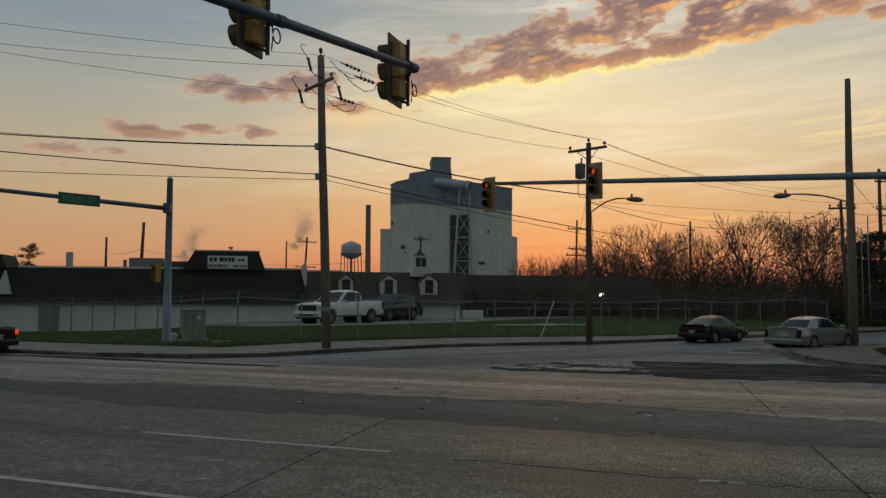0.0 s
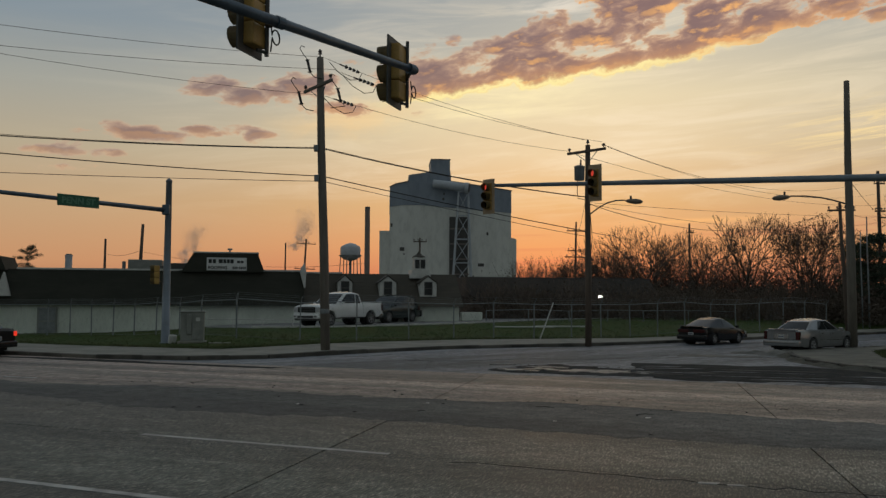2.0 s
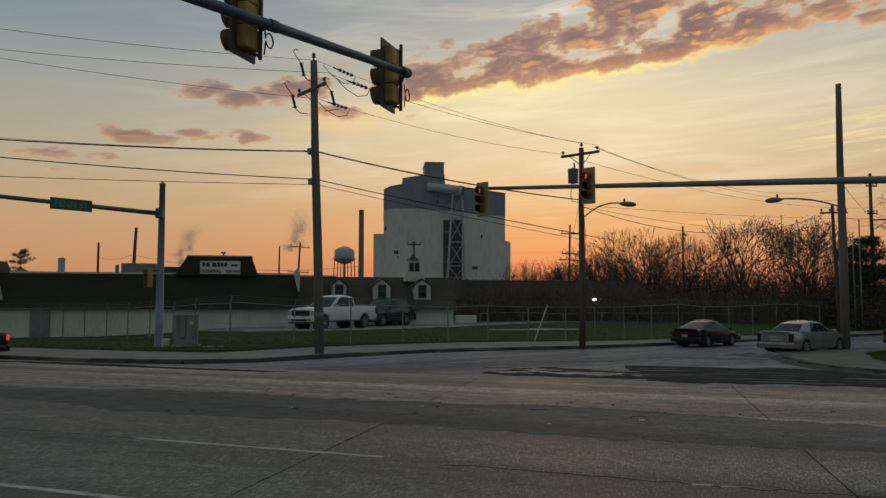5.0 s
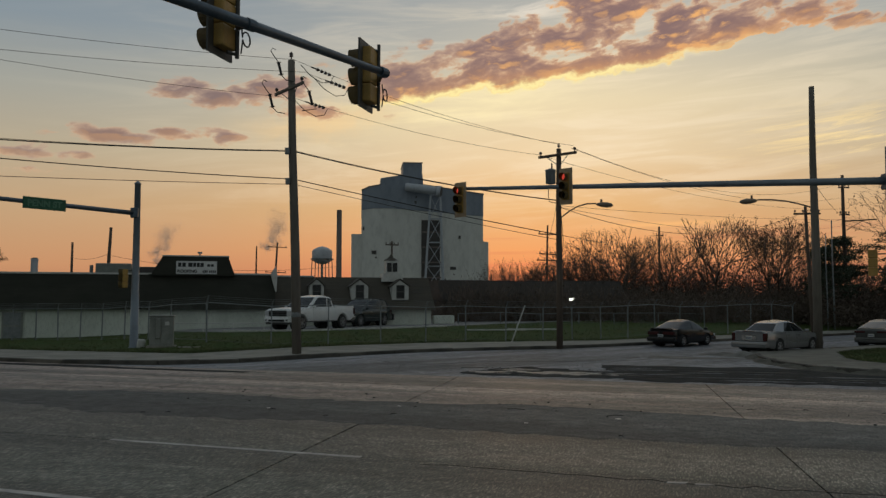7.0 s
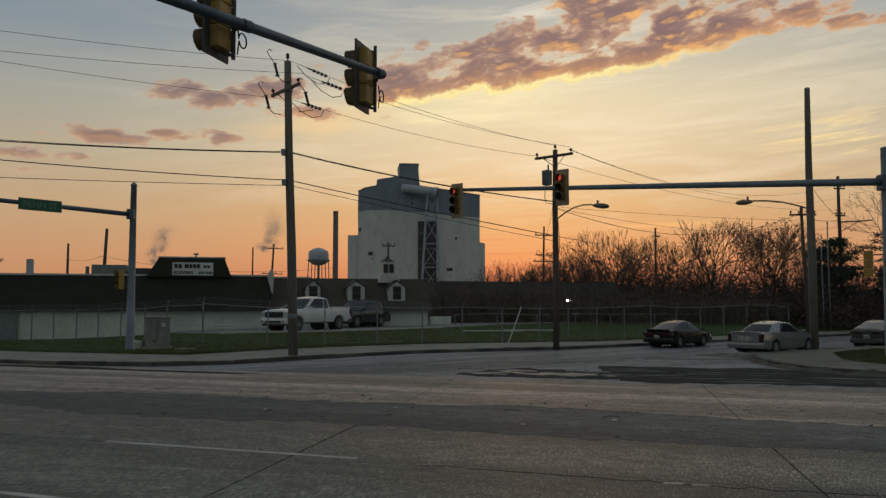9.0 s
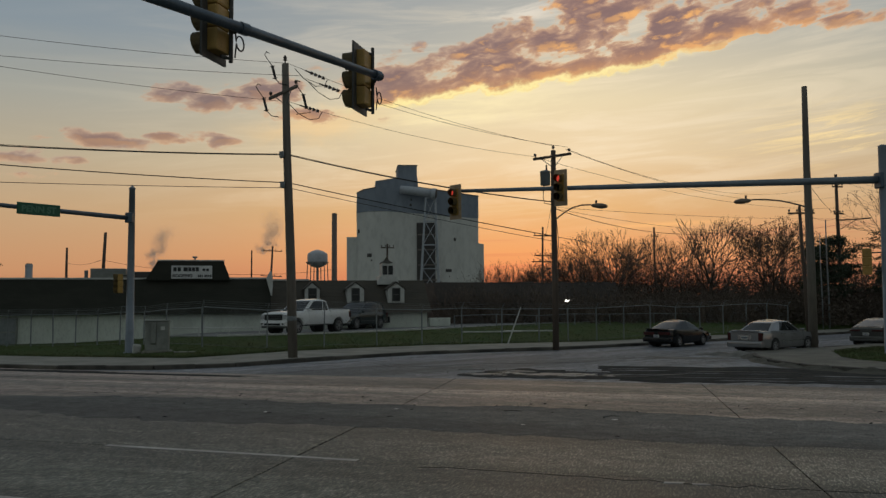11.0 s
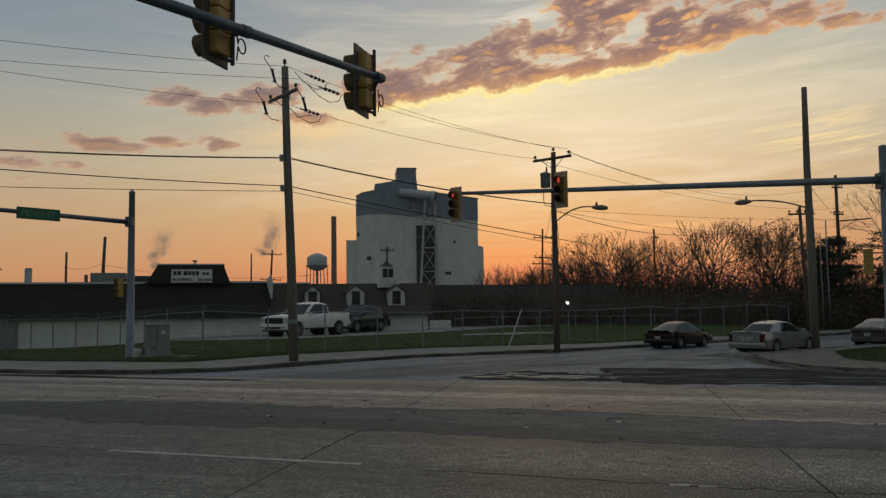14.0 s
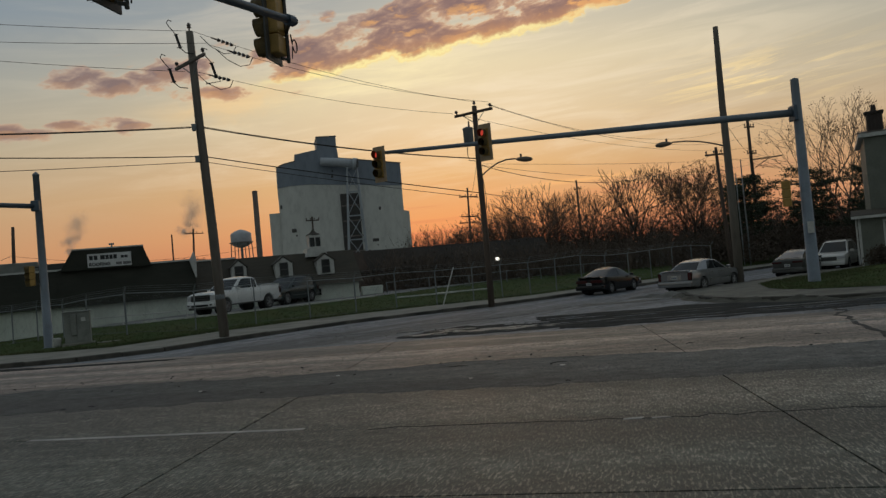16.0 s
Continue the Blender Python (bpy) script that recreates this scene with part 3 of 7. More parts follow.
def ribbon(a, b, za, zb, cells=3, deep=0.3):
    """A strip of ground between two lines of equal count, closed down to its underside."""
    bm = bmesh.new()
    rows = []
    for i, (p, q) in enumerate(zip(a, b)):
        z0, z1 = (za[i] if isinstance(za, (list, tuple)) else za), (zb[i] if isinstance(zb, (list, tuple)) else zb)
        rows.append([bm.verts.new((p[0] + (q[0] - p[0]) * k / cells, p[1] + (q[1] - p[1]) * k / cells, z0 + (z1 - z0) * k / cells)) for k in range(cells + 1)])
    for r0, r1 in zip(rows, rows[1:]):
        for k in range(cells):
            bm.faces.new((r0[k], r1[k], r1[k + 1], r0[k + 1]))
    bmesh.ops.recalc_face_normals(bm, faces=list(bm.faces))
    if sum(f.normal.z for f in bm.faces) < 0:
        bmesh.ops.reverse_faces(bm, faces=list(bm.faces))
    return bm


# the kerb turns from the main road into the side street
kerb_line = [(-62, 49.0), (-40, 40.6), (-28, 36.0), (-17.2, 31.9), (-12.6, 29.9), (-9.0, 29.2), (-6.4, 30.2), (-4.2, 32.4), (-2.0, 34.5), (0.2, 36.3), (3.2, 37.6), (6.9, 38.9), (12.2, 42.4), (20.0, 48.1), (34.0, 58.0), (60.0, 77.0)]
lawn_line = [(-64, 54.5), (-42, 46.2), (-30, 41.6), (-20.4, 37.6), (-15.4, 35.3), (-11.3, 33.9), (-9.0, 33.3), (-7.6, 34.9), (-5.6, 37.4), (-2.3, 39.9), (1.0, 41.9), (5.2, 43.0), (10.2, 44.2), (18.0, 49.9), (32.0, 60.2), (58.0, 79.5)]
lot_line = [(-66, 58.0), (-44, 49.0), (-34, 48.0), (-27.0, 49.6), (-21.0, 50.9), (-17.0, 51.6), (-14.5, 48.0), (-10.0, 43.0), (-6.0, 43.8), (-2.3, 47.0), (2.0, 51.5), (6.0, 57.0), (10.0, 61.0), (16.0, 66.0), (30.0, 74.0), (55.0, 92.0)]
lot_z = [0.0, 0.0, 0.0, 0.0, 0.05, 0.22, 0.5, 0.65, 0.68, 0.68, 0.7, 0.72, 0.74, 0.76, 0.8, 0.82]
setting("pavement", ribbon(kerb_line, lawn_line, 0.13, 0.15, 2), m_walk, "old pale concrete pavement along the corner")
setting("lawn", ribbon(lawn_line, lot_line, 0.15, lot_z, 8), m_lawn, "mown autumn lawn rising to the parking lot", True)
back_line = [(x + 6, y + 60) for x, y in lot_line]
setting("parking_lot", ribbon(lot_line, back_line, lot_z, [max(z, 0.3) for z in lot_z], 2), m_lot, "worn grey asphalt parking lot")
bm = slab(bmesh.new(), [on_road(u, n).xy for u, n in ((-26, FAR_KERB), (90, FAR_KERB), (90, 70), (-2, 70), (-26, 36))], -0.3, -0.004)
side = setting("side_street", bm, m_side, "dusty bluish grey side street surface")

right_kerb = [(40.0, 51.4), (25.0, 41.0), (18.9, 36.6), (16.0, 35.6), (14.6, 34.9), (13.5, 31.6), (12.9, 28.9), (13.1, 26.9), (13.4, 25.5), (14.4, 24.0), (16.0, 22.8), (30.0, 17.2), (60.0, 5.4)]
right_lawn = [(41.2, 49.7), (26.2, 39.4), (20.4, 35.3), (18.2, 33.7), (17.2, 32.6), (16.7, 31.4), (15.9, 29.6), (15.7, 28.2), (15.9, 27.0), (16.5, 26.0), (17.4, 25.0), (32.0, 19.4), (62.0, 8.0)]
right_back = [(46.0, 46.0), (32.0, 40.0), (26.0, 37.0), (24.0, 35.5), (23.0, 34.5), (22.5, 34.0), (22.5, 33.6), (22.7, 33.4), (23.0, 33.2), (24.0, 32.8), (26.0, 31.6), (36.0, 28.0), (66.0, 16.0)]
setting("pavement_corner", ribbon(right_kerb, right_lawn, 0.13, 0.16, 2), m_walk2, "cracked concrete corner pavement")
setting("lawn_corner", ribbon(right_lawn, right_back, 0.17, 0.3, 3), m_lawn, "strip of lawn before the house", True)
yard = slab(bmesh.new(), [(46.0, 46.0), (32.0, 40.0), (26.0, 37.0), (22.5, 34.0), (24.0, 32.8), (36.0, 28.0), (66.0, 16.0), (90.0, 40.0), (60.0, 60.0)], -0.1, 0.3)
setting("house_yard", yard, m_lawn, "rough lawn round the house")


def kerb_run(line, z=0.15, wide=0.18, size=1.5):
    """Kerb stones along a line, each a piece of its own."""
    owner = setting("kerb", slab(bmesh.new(), [line[0], (line[0][0] + 0.1, line[0][1]), (line[0][0] + 0.1, line[0][1] + 0.1)], -0.2, 0.0), m_kerb, "weathered concrete kerb stones, chipped and stained")
    stone = soft_box((-size / 2 + 0.006, -wide / 2, -0.25), (size / 2 - 0.006, wide / 2, 0.0), 0.02, 1)
    me = bpy.data.meshes.new("kerb_stone")
    stone.to_mesh(me)
    stone.free()
    me.materials.append(m_kerb)
    for p, q in zip(line, line[1:]):
        p, q = Vector(p), Vector(q)
        n = max(1, round((q - p).length / size))
        for k in range(n):
            c = p.lerp(q, (k + 0.5) / n)
            ob = new("kerb_stone", me)
            ob.parent = owner
            stretch = (q - p).length / n / size
            ob.matrix_basis = pose(c.x, c.y, z + random.uniform(-0.015, 0.01), 0, random.uniform(-0.6, 0.6), way(p, q) + random.uniform(-0.5, 0.5)) @ Matrix.Diagonal((stretch, 1, 1, 1))


# ---- low roofing-company building ----
def roofing_building():
    b = thing("roofing_company_building", "long low white building under a dark shingled mansard roof", "building", pose(-26, 50, 0, 0, 0, 12.5))
    front = box(box(bmesh.new(), (-22.0, 0.0, -0.4), (19.4, 12, 1.80)), (19.4, 0.3, -0.4), (27.9, 12, 1.80))
    part("wall", front, m_white, b)
    # mansard: leans back from the eaves, with a flat top
    # courses of shingles stand a little proud of one another
    lean = lambda z0, z1, y0, y1: [(y0, z0), (y1, z1), (11.6, z1), (11.6, z0)]
    for x0, x1, y0, z0, z1, back, tone in ((-22.0, 9.4, -0.35, 1.75, 3.98, 0.75, m_shingle_dark), (9.4, 17.3, -0.45, 1.72, 4.0, 0.75, m_shingle_dark), (17.3, 28.1, -0.15, 1.70, 3.95, 2.3, m_shingle)):
        roof = wedge(bmesh.new(), lean(z0, z1, y0, y0 + back), x0, x1, Matrix(((0, 1, 0, 0), (1, 0, 0, 0), (0, 0, 1, 0), (0, 0, 0, 1))))
        part("mansard_roof", roof, tone, b)
        courses = bmesh.new()
        for k in range(9):
            f = (k + 0.5) / 9
            box(courses, (x0 + 0.05, y0 + back * f - 0.004, z0 + (z1 - z0) * f - 0.006), (x1 - 0.05, y0 + back * f + 0.05, z0 + (z1 - z0) * f + 0.004))
        part("shingle_course", courses, tone, b)
    for x0, x1, y, z in ((-0.2, 9.6, 0.40, 3.98), (14.5, 17.2, 0.3, 4.0), (17.4, 20.0, 2.1, 3.95)):
        part("coping", box(bmesh.new(), (x0, y - 0.06, z - 0.02), (x1, y + 0.15, z + 0.09)), m_trim, b, "pale metal coping")
    sign_block = bmesh.new()
    wedge(sign_block, [(9.55, 3.9), (10.3, 5.16), (14.3, 5.12), (14.75, 3.9)], -0.05, 2.5)
    part("sign_gable", sign_block, m_shingle_dark, b)
    part("gable_coping", box(bmesh.new(), (10.25, -0.1, 5.12), (14.35, 2.5, 5.2)), m_trim, b)
    board = part("sign_board", soft_box((11.1, -0.12, 4.0), (13.6, -0.055, 4.83), 0.01, 1), m_signw, b, "white company sign board with black lettering")
    flat = lambda x, z: pose(x, -0.125, z, 90, 0, 0)
    words("ROOFING", 0.27, m_black, board, flat(11.78, 4.17))
    # the company name and telephone number, as plain bars
    for x0, x1 in ((11.22, 11.42), (11.48, 11.68), (11.84, 12.10), (12.14, 12.32), (12.36, 12.54), (12.58, 12.78)):
        part("name_bar", box(bmesh.new(), (x0, -0.130, 4.46), (x1, -0.118, 4.72)), m_black, board)
    for x0, x1 in ((13.0, 13.18), (13.22, 13.4)):
        part("name_bar", box(bmesh.new(), (x0, -0.130, 4.48), (x1, -0.118, 4.64)), m_black, board)
    for k in range(7):
        part("number_bar", box(bmesh.new(), (12.72 + k * 0.115 + (0.06 if k > 2 else 0), -0.130, 4.09), (12.80 + k * 0.115 + (0.06 if k > 2 else 0), -0.118, 4.25)), m_black, board)
    vent = rod(bmesh.new(), (12.5, 0.8, 5.1), (12.5, 0.8, 5.4), 0.05)
    rod(vent, (12.35, 0.8, 5.42), (12.65, 0.8, 5.42), 0.06)
    part("roof_vent", vent, m_steel, b)
    part("gable_wedge", wedge(bmesh.new(), [(17.0, 4.02), (17.12, 4.25), (17.3, 4.55), (17.42, 4.02), (17.38, 2.9), (17.3, 2.9)], -0.3, 0.2), m_trim, b, "narrow white gable end")
    # dormers
    for c, wide in ((20.05, 0.95), (22.95, 1.15), (25.75, 1.15)):
        d = part("dormer", wedge(bmesh.new(), [(c - wide / 2, 2.38), (c - wide / 2, 3.3), (c, 3.72), (c + wide / 2, 3.3), (c + wide / 2, 2.38)], 0.42, 2.6), m_trim, b, "white gabled dormer")
        cap = bmesh.new()
        for sgn in (-1, 1):
            wedge(cap, [(c + sgn * (wide / 2 + 0.1), 3.25), (c, 3.76), (c, 3.84), (c + sgn * (wide / 2 + 0.1), 3.33)][::sgn], 0.36, 2.8)
        part("dormer_roof", cap, m_shingle, d)
        win = part("window", box(bmesh.new(), (c - 0.25, 0.40, 2.5), (c + 0.25, 0.43, 3.36)), m_pane, d)
        grid = bmesh.new()
        for z in (2.5, 2.93, 3.36):
            box(grid, (c - 0.28, 0.375, z - 0.03), (c + 0.28, 0.405, z + 0.03))
        for x in (-0.26, 0.26):
            box(grid, (c + x - 0.025, 0.376, 2.53), (c + x + 0.025, 0.404, 3.33))
        part("window_frame", grid, m_plate, win)
    # low windows in the white wall behind the parked cars
    low = part("low_window", box(bmesh.new(), (24.0, 0.24, 1.02), (25.3, 0.31, 1.45)), m_pane, b)
    for x in (24.0, 24.43, 24.86, 25.3):
        part("window_bar", box(bmesh.new(), (x - 0.03, 0.22, 1.0), (x + 0.03, 0.26, 1.47)), m_trim, low)
    # dark gable with a white triangle, at the near end of the roof
    part("end_gable", wedge(bmesh.new(), [(-4.0, 3.9), (-3.6, 4.75), (-1.05, 4.75), (-0.7, 3.9)], -0.1, 3.0), m_shingle_dark, b)
    part("gable_triangle", wedge(bmesh.new(), [(-1.2, 2.3), (-0.72, 3.75), (-0.35, 2.3)], -0.5, -0.1), m_trim, b, "white triangular gable panel")
    door = part("side_gate", box(bmesh.new(), (1.15, -0.1, -0.1), (2.3, -0.02, 1.62)), m_cab, b, "grey service door")
    part("door_panel", box(box(bmesh.new(), (1.25, -0.13, 0.0), (2.2, -0.1, 0.72)), (1.25, -0.13, 0.8), (2.2, -0.1, 1.55)), m_steel, door)
    # cupola behind the ridge
    cup = thing("roof_cupola", "small white roof cupola with dark louvred openings", "cupola", pose(-1.65, 57.6, 3.85, 0, 0, 12.5))
    part("base", wedge(bmesh.new(), [(-0.75, -0.2), (-0.62, 0.38), (0.62, 0.38), (0.75, -0.2)], -0.7, 0.7), m_trim, cup)
    part("lantern", box(bmesh.new(), (-0.42, -0.42, 0.38), (0.42, 0.42, 1.3)), m_trim, cup)
    for x in (-0.2, 0.2):
        part("louvre", box(bmesh.new(), (x - 0.16, -0.46, 0.5), (x + 0.16, -0.42, 1.12)), m_pane, cup)
    part("cap", lathe(bmesh.new(), [(0.52, 1.28), (0.48, 1.34), (0.2, 1.5), (0.06, 1.7), (0.02, 1.75)], 8), m_shingle, cup)
    return b


roofing_building()


def mill():
    """Tall windowless mill: pale body, blue top, stepped roofline, conveyor pipe and lattice tower."""
    b = thing("mill_building", "tall windowless pale grey mill with a blue-grey stepped top", "mill", pose(-10.7, 160, 0, 0, 0, 4))
    part("lower_wall", wedge(bmesh.new(), [(-1.7, -0.2), (-1.7, 15.67), (0.3, 15.7), (24.5, 14.5), (25.6, 14.25), (25.6, -0.2)], 0.5, 20), m_mill, b)
    part("upper_wall", wedge(bmesh.new(), [(0.35, -0.2), (0.35, 20.4), (2.6, 20.75), (6.5, 20.8), (24.45, 19.4), (24.45, -0.2)], 0.0, 19), m_mill, b)
    # the blue part steps up towards the lift head
    part("blue_top", wedge(bmesh.new(), [(0.3, 20.4), (0.3, 24.3), (1.5, 24.95), (4.0, 25.45), (12.5, 25.6), (24.5, 23.85), (24.5, 19.4), (6.5, 20.8), (2.6, 20.75)], -0.08, 18.5), m_blue, b, "blue-grey metal cladding")
    part("stepped_roof", wedge(bmesh.new(), [(4.0, 25.4), (4.0, 26.85), (8.5, 27.6), (12.3, 27.8), (12.5, 25.5)], 0.4, 15), m_blue, b)
    part("lift_head", box(bmesh.new(), (8.5, 0.6, 27.4), (12.25, 9, 30.0)), m_blue, b)
    part("lift_head_roof", box(bmesh.new(), (8.4, 0.5, 30.0), (12.35, 9.1, 30.18)), m_stack, b)
    trim = wedge(bmesh.new(), [(0.2, 24.25), (0.2, 24.42), (1.5, 25.1), (4.0, 25.6), (4.0, 25.42), (1.5, 24.9)], -0.2, 0.2)
    part("roof_trim", trim, m_stack, b)
    part("roof_trim", wedge(bmesh.new(), [(12.5, 25.5), (12.5, 25.7), (24.6, 23.98), (24.6, 23.8)], -0.2, 0.2), m_stack, b)
    seams = bmesh.new()
    for k in range(1, 16):
        box(seams, (0.35 + k * 1.5, -0.03, 0), (0.35 + k * 1.5 + 0.05, 0.02, 19.3))
    part("panel_seam", seams, m_mill, b)
    part("shaft_opening", box(bmesh.new(), (12.1, -0.25, 3.0), (15.75, 0.2, 18.5)), m_shaft, b, "tall dark vertical opening")
    for z in (7, 10, 13, 16):
        part("shaft_beam", box(bmesh.new(), (12.2, -0.4, z), (16.0, -0.2, z + 0.25)), m_stack, b)
    for x, z, wx, wz in ((2.3, 11.7, 0.9, 0.7), (19.5, 14.9, 0.4, 0.6), (17.8, 8.7, 1.2, 0.6), (10.7, 21.8, 0.4, 0.5), (0.5, 16.4, 0.35, 0.7), (3.0, 10.9, 0.3, 0.3), (10.9, 22.9, 0.25, 0.4)):
        part("small_window", box(bmesh.new(), (x, -0.1, z), (x + wx, 0.15, z + wz)), m_shaft, b)
    duct = bmesh.new()
    pipe(duct, [(8.9, -0.8, 25.0), (11.5, -1.6, 24.6), (15.3, -2.6, 23.9)], [0.8, 0.85, 0.9], 14)
    rod(duct, (14.9, -2.5, 23.95), (15.7, -2.7, 23.85), 1.15, 1.15, 16)
    part("conveyor_pipe", duct, m_tank, b, "pale round conveyor duct", True)
    part("pipe_mouth", rod(bmesh.new(), (15.72, -2.75, 23.85), (15.8, -2.77, 23.84), 1.05, 1.05, 16), m_shaft, b)
    lat = bmesh.new()
    feet, heads = [(12.3, -3.6), (16.4, -3.6), (16.4, -1.0), (12.3, -1.0)], [(13.7, -3.0), (15.6, -3.0), (15.6, -1.6), (13.7, -1.6)]
    lerp = lambda k, f: (feet[k][0] + (heads[k][0] - feet[k][0]) * f, feet[k][1] + (heads[k][1] - feet[k][1]) * f, 23.2 * f)
    for k in range(4):
        rod(lat, lerp(k, 0), lerp(k, 1), 0.16, 0.13, 6)
        for i in range(5):
            f0, f1 = i / 5, (i + 1) / 5
            a, c = ((k, f0), ((k + 1) % 4, f1)) if i % 2 == 0 else (((k + 1) % 4, f0), (k, f1))
            rod(lat, lerp(*a), lerp(*c), 0.07, 0.07, 4, False)
            rod(lat, lerp(k, f1), lerp((k + 1) % 4, f1), 0.07, 0.07, 4, False)
    part("lattice_tower", lat, m_tank, b, "pale steel lattice support")


mill()


def far_works():
    tank = thing("water_tower", "white round water tower on steel legs", "water tower", pose(-26.0, 230, 0))
    part("tank", lathe(bmesh.new(), [(0.3, 12.9), (1.7, 13.3), (2.6, 13.9), (2.85, 14.5), (2.85, 16.5), (2.6, 17.0), (1.3, 17.7), (0.2, 18.0)], 24), m_tank, tank, smooth=True)
    part("balcony", lathe(bmesh.new(), [(2.8, 14.3), (3.25, 14.3), (3.25, 14.5), (2.8, 14.5)], 24), m_steel, tank)
    part("riser", rod(bmesh.new(), (0, 0, 0), (0, 0, 13.0), 0.35), m_steel, tank)
    for k in range(6):
        a = k * math.pi / 3 + 0.3
        part("leg", rod(bmesh.new(), (3.4 * math.cos(a), 3.4 * math.sin(a), 0), (2.8 * math.cos(a), 2.8 * math.sin(a), 14.3), 0.16, 0.13, 6), m_steel, tank)
    brace = bmesh.new()
    for k in range(6):
        a, c = k * math.pi / 3 + 0.3, (k + 1) * math.pi / 3 + 0.3
        for z, r in ((4.0, 3.12), (8.0, 2.85)):
            rod(brace, (r * math.cos(a), r * math.sin(a), z), (r * math.cos(c), r * math.sin(c), z), 0.06, 0.06, 4)
        rod(brace, (3.1 * math.cos(a), 3.1 * math.sin(a), 4), (2.85 * math.cos(c), 2.85 * math.sin(c), 8), 0.04, 0.04, 4)
    part("brace", brace, m_steel, tank)
    for x, y, z, r, lab in ((-18.5, 200, 24.8, 0.62, "tall slender concrete chimney stack"), (-50.5, 110, 8.0, 0.45, "short pale flue stack")):
        st = thing("chimney_stack", lab, "chimney", pose(x, y, 0))
        part("shaft", lathe(bmesh.new(), [(r * 1.15, 0), (r, z - 0.4), (r * 1.06, z - 0.3), (r * 1.06, z)], 14), m_stack if z > 10 else m_tank, st)
        part("flue", lathe(bmesh.new(), [(r * 0.8, z), (r * 0.8, z + 0.12)], 14), m_shaft, st)
    unit = thing("roof_machinery", "grey roof-top machinery behind the parapet", "roof unit", pose(-20.2, 56, 3.6, 0, 0, 12.5))
    part("housing", soft_box((-1.2, -1, 0), (1.0, 1, 1.2), 0.05, 1), m_cab, unit)
    part("duct_box", soft_box((1.2, -0.8, 0), (3.4, 0.8, 1.0), 0.05, 1), m_shaft, unit)
    part("small_flue", rod(bmesh.new(), (-1.6, 0, 0), (-1.6, 0, 1.1), 0.12), m_steel, unit)
    # long brown-roofed shed behind the trees
    shed = thing("storage_shed", "long low shed with a dark brown roof behind bare shrubs", "shed", pose(2.5, 66, 0.3, 0, 0, 12.5))
    part("wall", box(bmesh.new(), (0, 0, -0.3), (15.5, 9, 2.2)), m_brown, shed)
    part("roof", wedge(bmesh.new(), [(-0.4, 2.1), (0.9, 3.75), (8.1, 3.75), (9.4, 2.1)], -0.4, 16.0, Matrix(((0, 1, 0, 0), (1, 0, 0, 0), (0, 0, 1, 0), (0, 0, 0, 1)))), m_brown, shed)


far_works()
# ---- poles, masts and wires ----


def utility_pole(name, label, x, y, height, r0=0.17, r1=0.12, material=m_timber, lean=(0, 0), turn=0.0):
    p = thing(name, label, "utility pole", pose(x, y, 0, lean[0], lean[1], turn))
    part("shaft", pipe(bmesh.new(), [(0, 0, -0.3), (0.015, 0, height * 0.35), (-0.02, 0.01, height * 0.7), (0, 0, height)], [r0, r0 * 0.85 + r1 * 0.15, r0 * 0.4 + r1 * 0.6, r1], 10), material, p, smooth=True)
    return p


def crossarm(p, z, length, turn, material=m_timber, tilt=0.0, pins=(-0.45, 0.45), braces=True):
    spin = Matrix.Translation((0, 0, z)) @ pose(0, 0, 0, 0, tilt, turn)
    arm = part("crossarm", soft_box((-length / 2, -0.05 - 0.13, -0.06), (length / 2, 0.05 - 0.13, 0.06), 0.012, 1, spin), material, p)
    for f in pins:
        part("insulator", lathe(bmesh.new(), [(0.02, 0.05), (0.02, 0.12), (0.075, 0.13), (0.05, 0.17), (0.085, 0.19), (0.05, 0.25), (0.02, 0.27)], 8, spin @ Vector((f * length, -0.13, 0))), m_glaze, arm)
    if braces:
        for sgn in (-1, 1):
            part("brace", rod(bmesh.new(), spin @ Vector((sgn * length * 0.28, -0.13, -0.05)), (0, -0.1, z - 0.55), 0.02, 0.02, 4), m_steel, arm)
    return arm


def street_light(p, z, reach, turn, rise=0.45):
    spin = pose(0, 0, z, 0, 0, turn)
    curve = [spin @ Vector((reach * f, 0, rise * math.sin(min(1, f * 1.25) * math.pi / 2))) for f in (0, 0.15, 0.3, 0.5, 0.75, 1.0)]
    arm = part("lamp_arm", pipe(bmesh.new(), curve, 0.035, 6), m_lamp_metal, p)
    head = lathe(bmesh.new(), [(0.04, 0), (0.12, 0.1), (0.17, 0.3), (0.19, 0.5), (0.13, 0.72), (0.03, 0.8)], 10)
    head.transform(spin @ Matrix.Translation((reach, 0, rise - 0.03)) @ Matrix.Rotation(radians(95), 4, "Y") @ Matrix.Diagonal((0.7, 1.0, 1, 1)))
    part("lamp_head", head, m_lamp_metal, arm, "cobra-head street lamp", True)
    part("photocell", rod(bmesh.new(), spin @ Vector((reach + 0.25, 0, rise + 0.05)), spin @ Vector((reach + 0.25, 0, rise + 0.2)), 0.05), m_plate, arm)


def wire(a, b, sag, r=0.0095, label="black overhead wire between utility poles", name="overhead_wire", n=16):
    a, b = Vector(a), Vector(b)
    pts = [a.lerp(b, k / n) - Vector((0, 0, sag * 4 * (k / n) * (1 - k / n))) for k in range(n + 1)]
    return tagged(part(name, pipe(bmesh.new(), pts, r, 4), m_cable, None), label, "overhead wire", "wires over the junction")


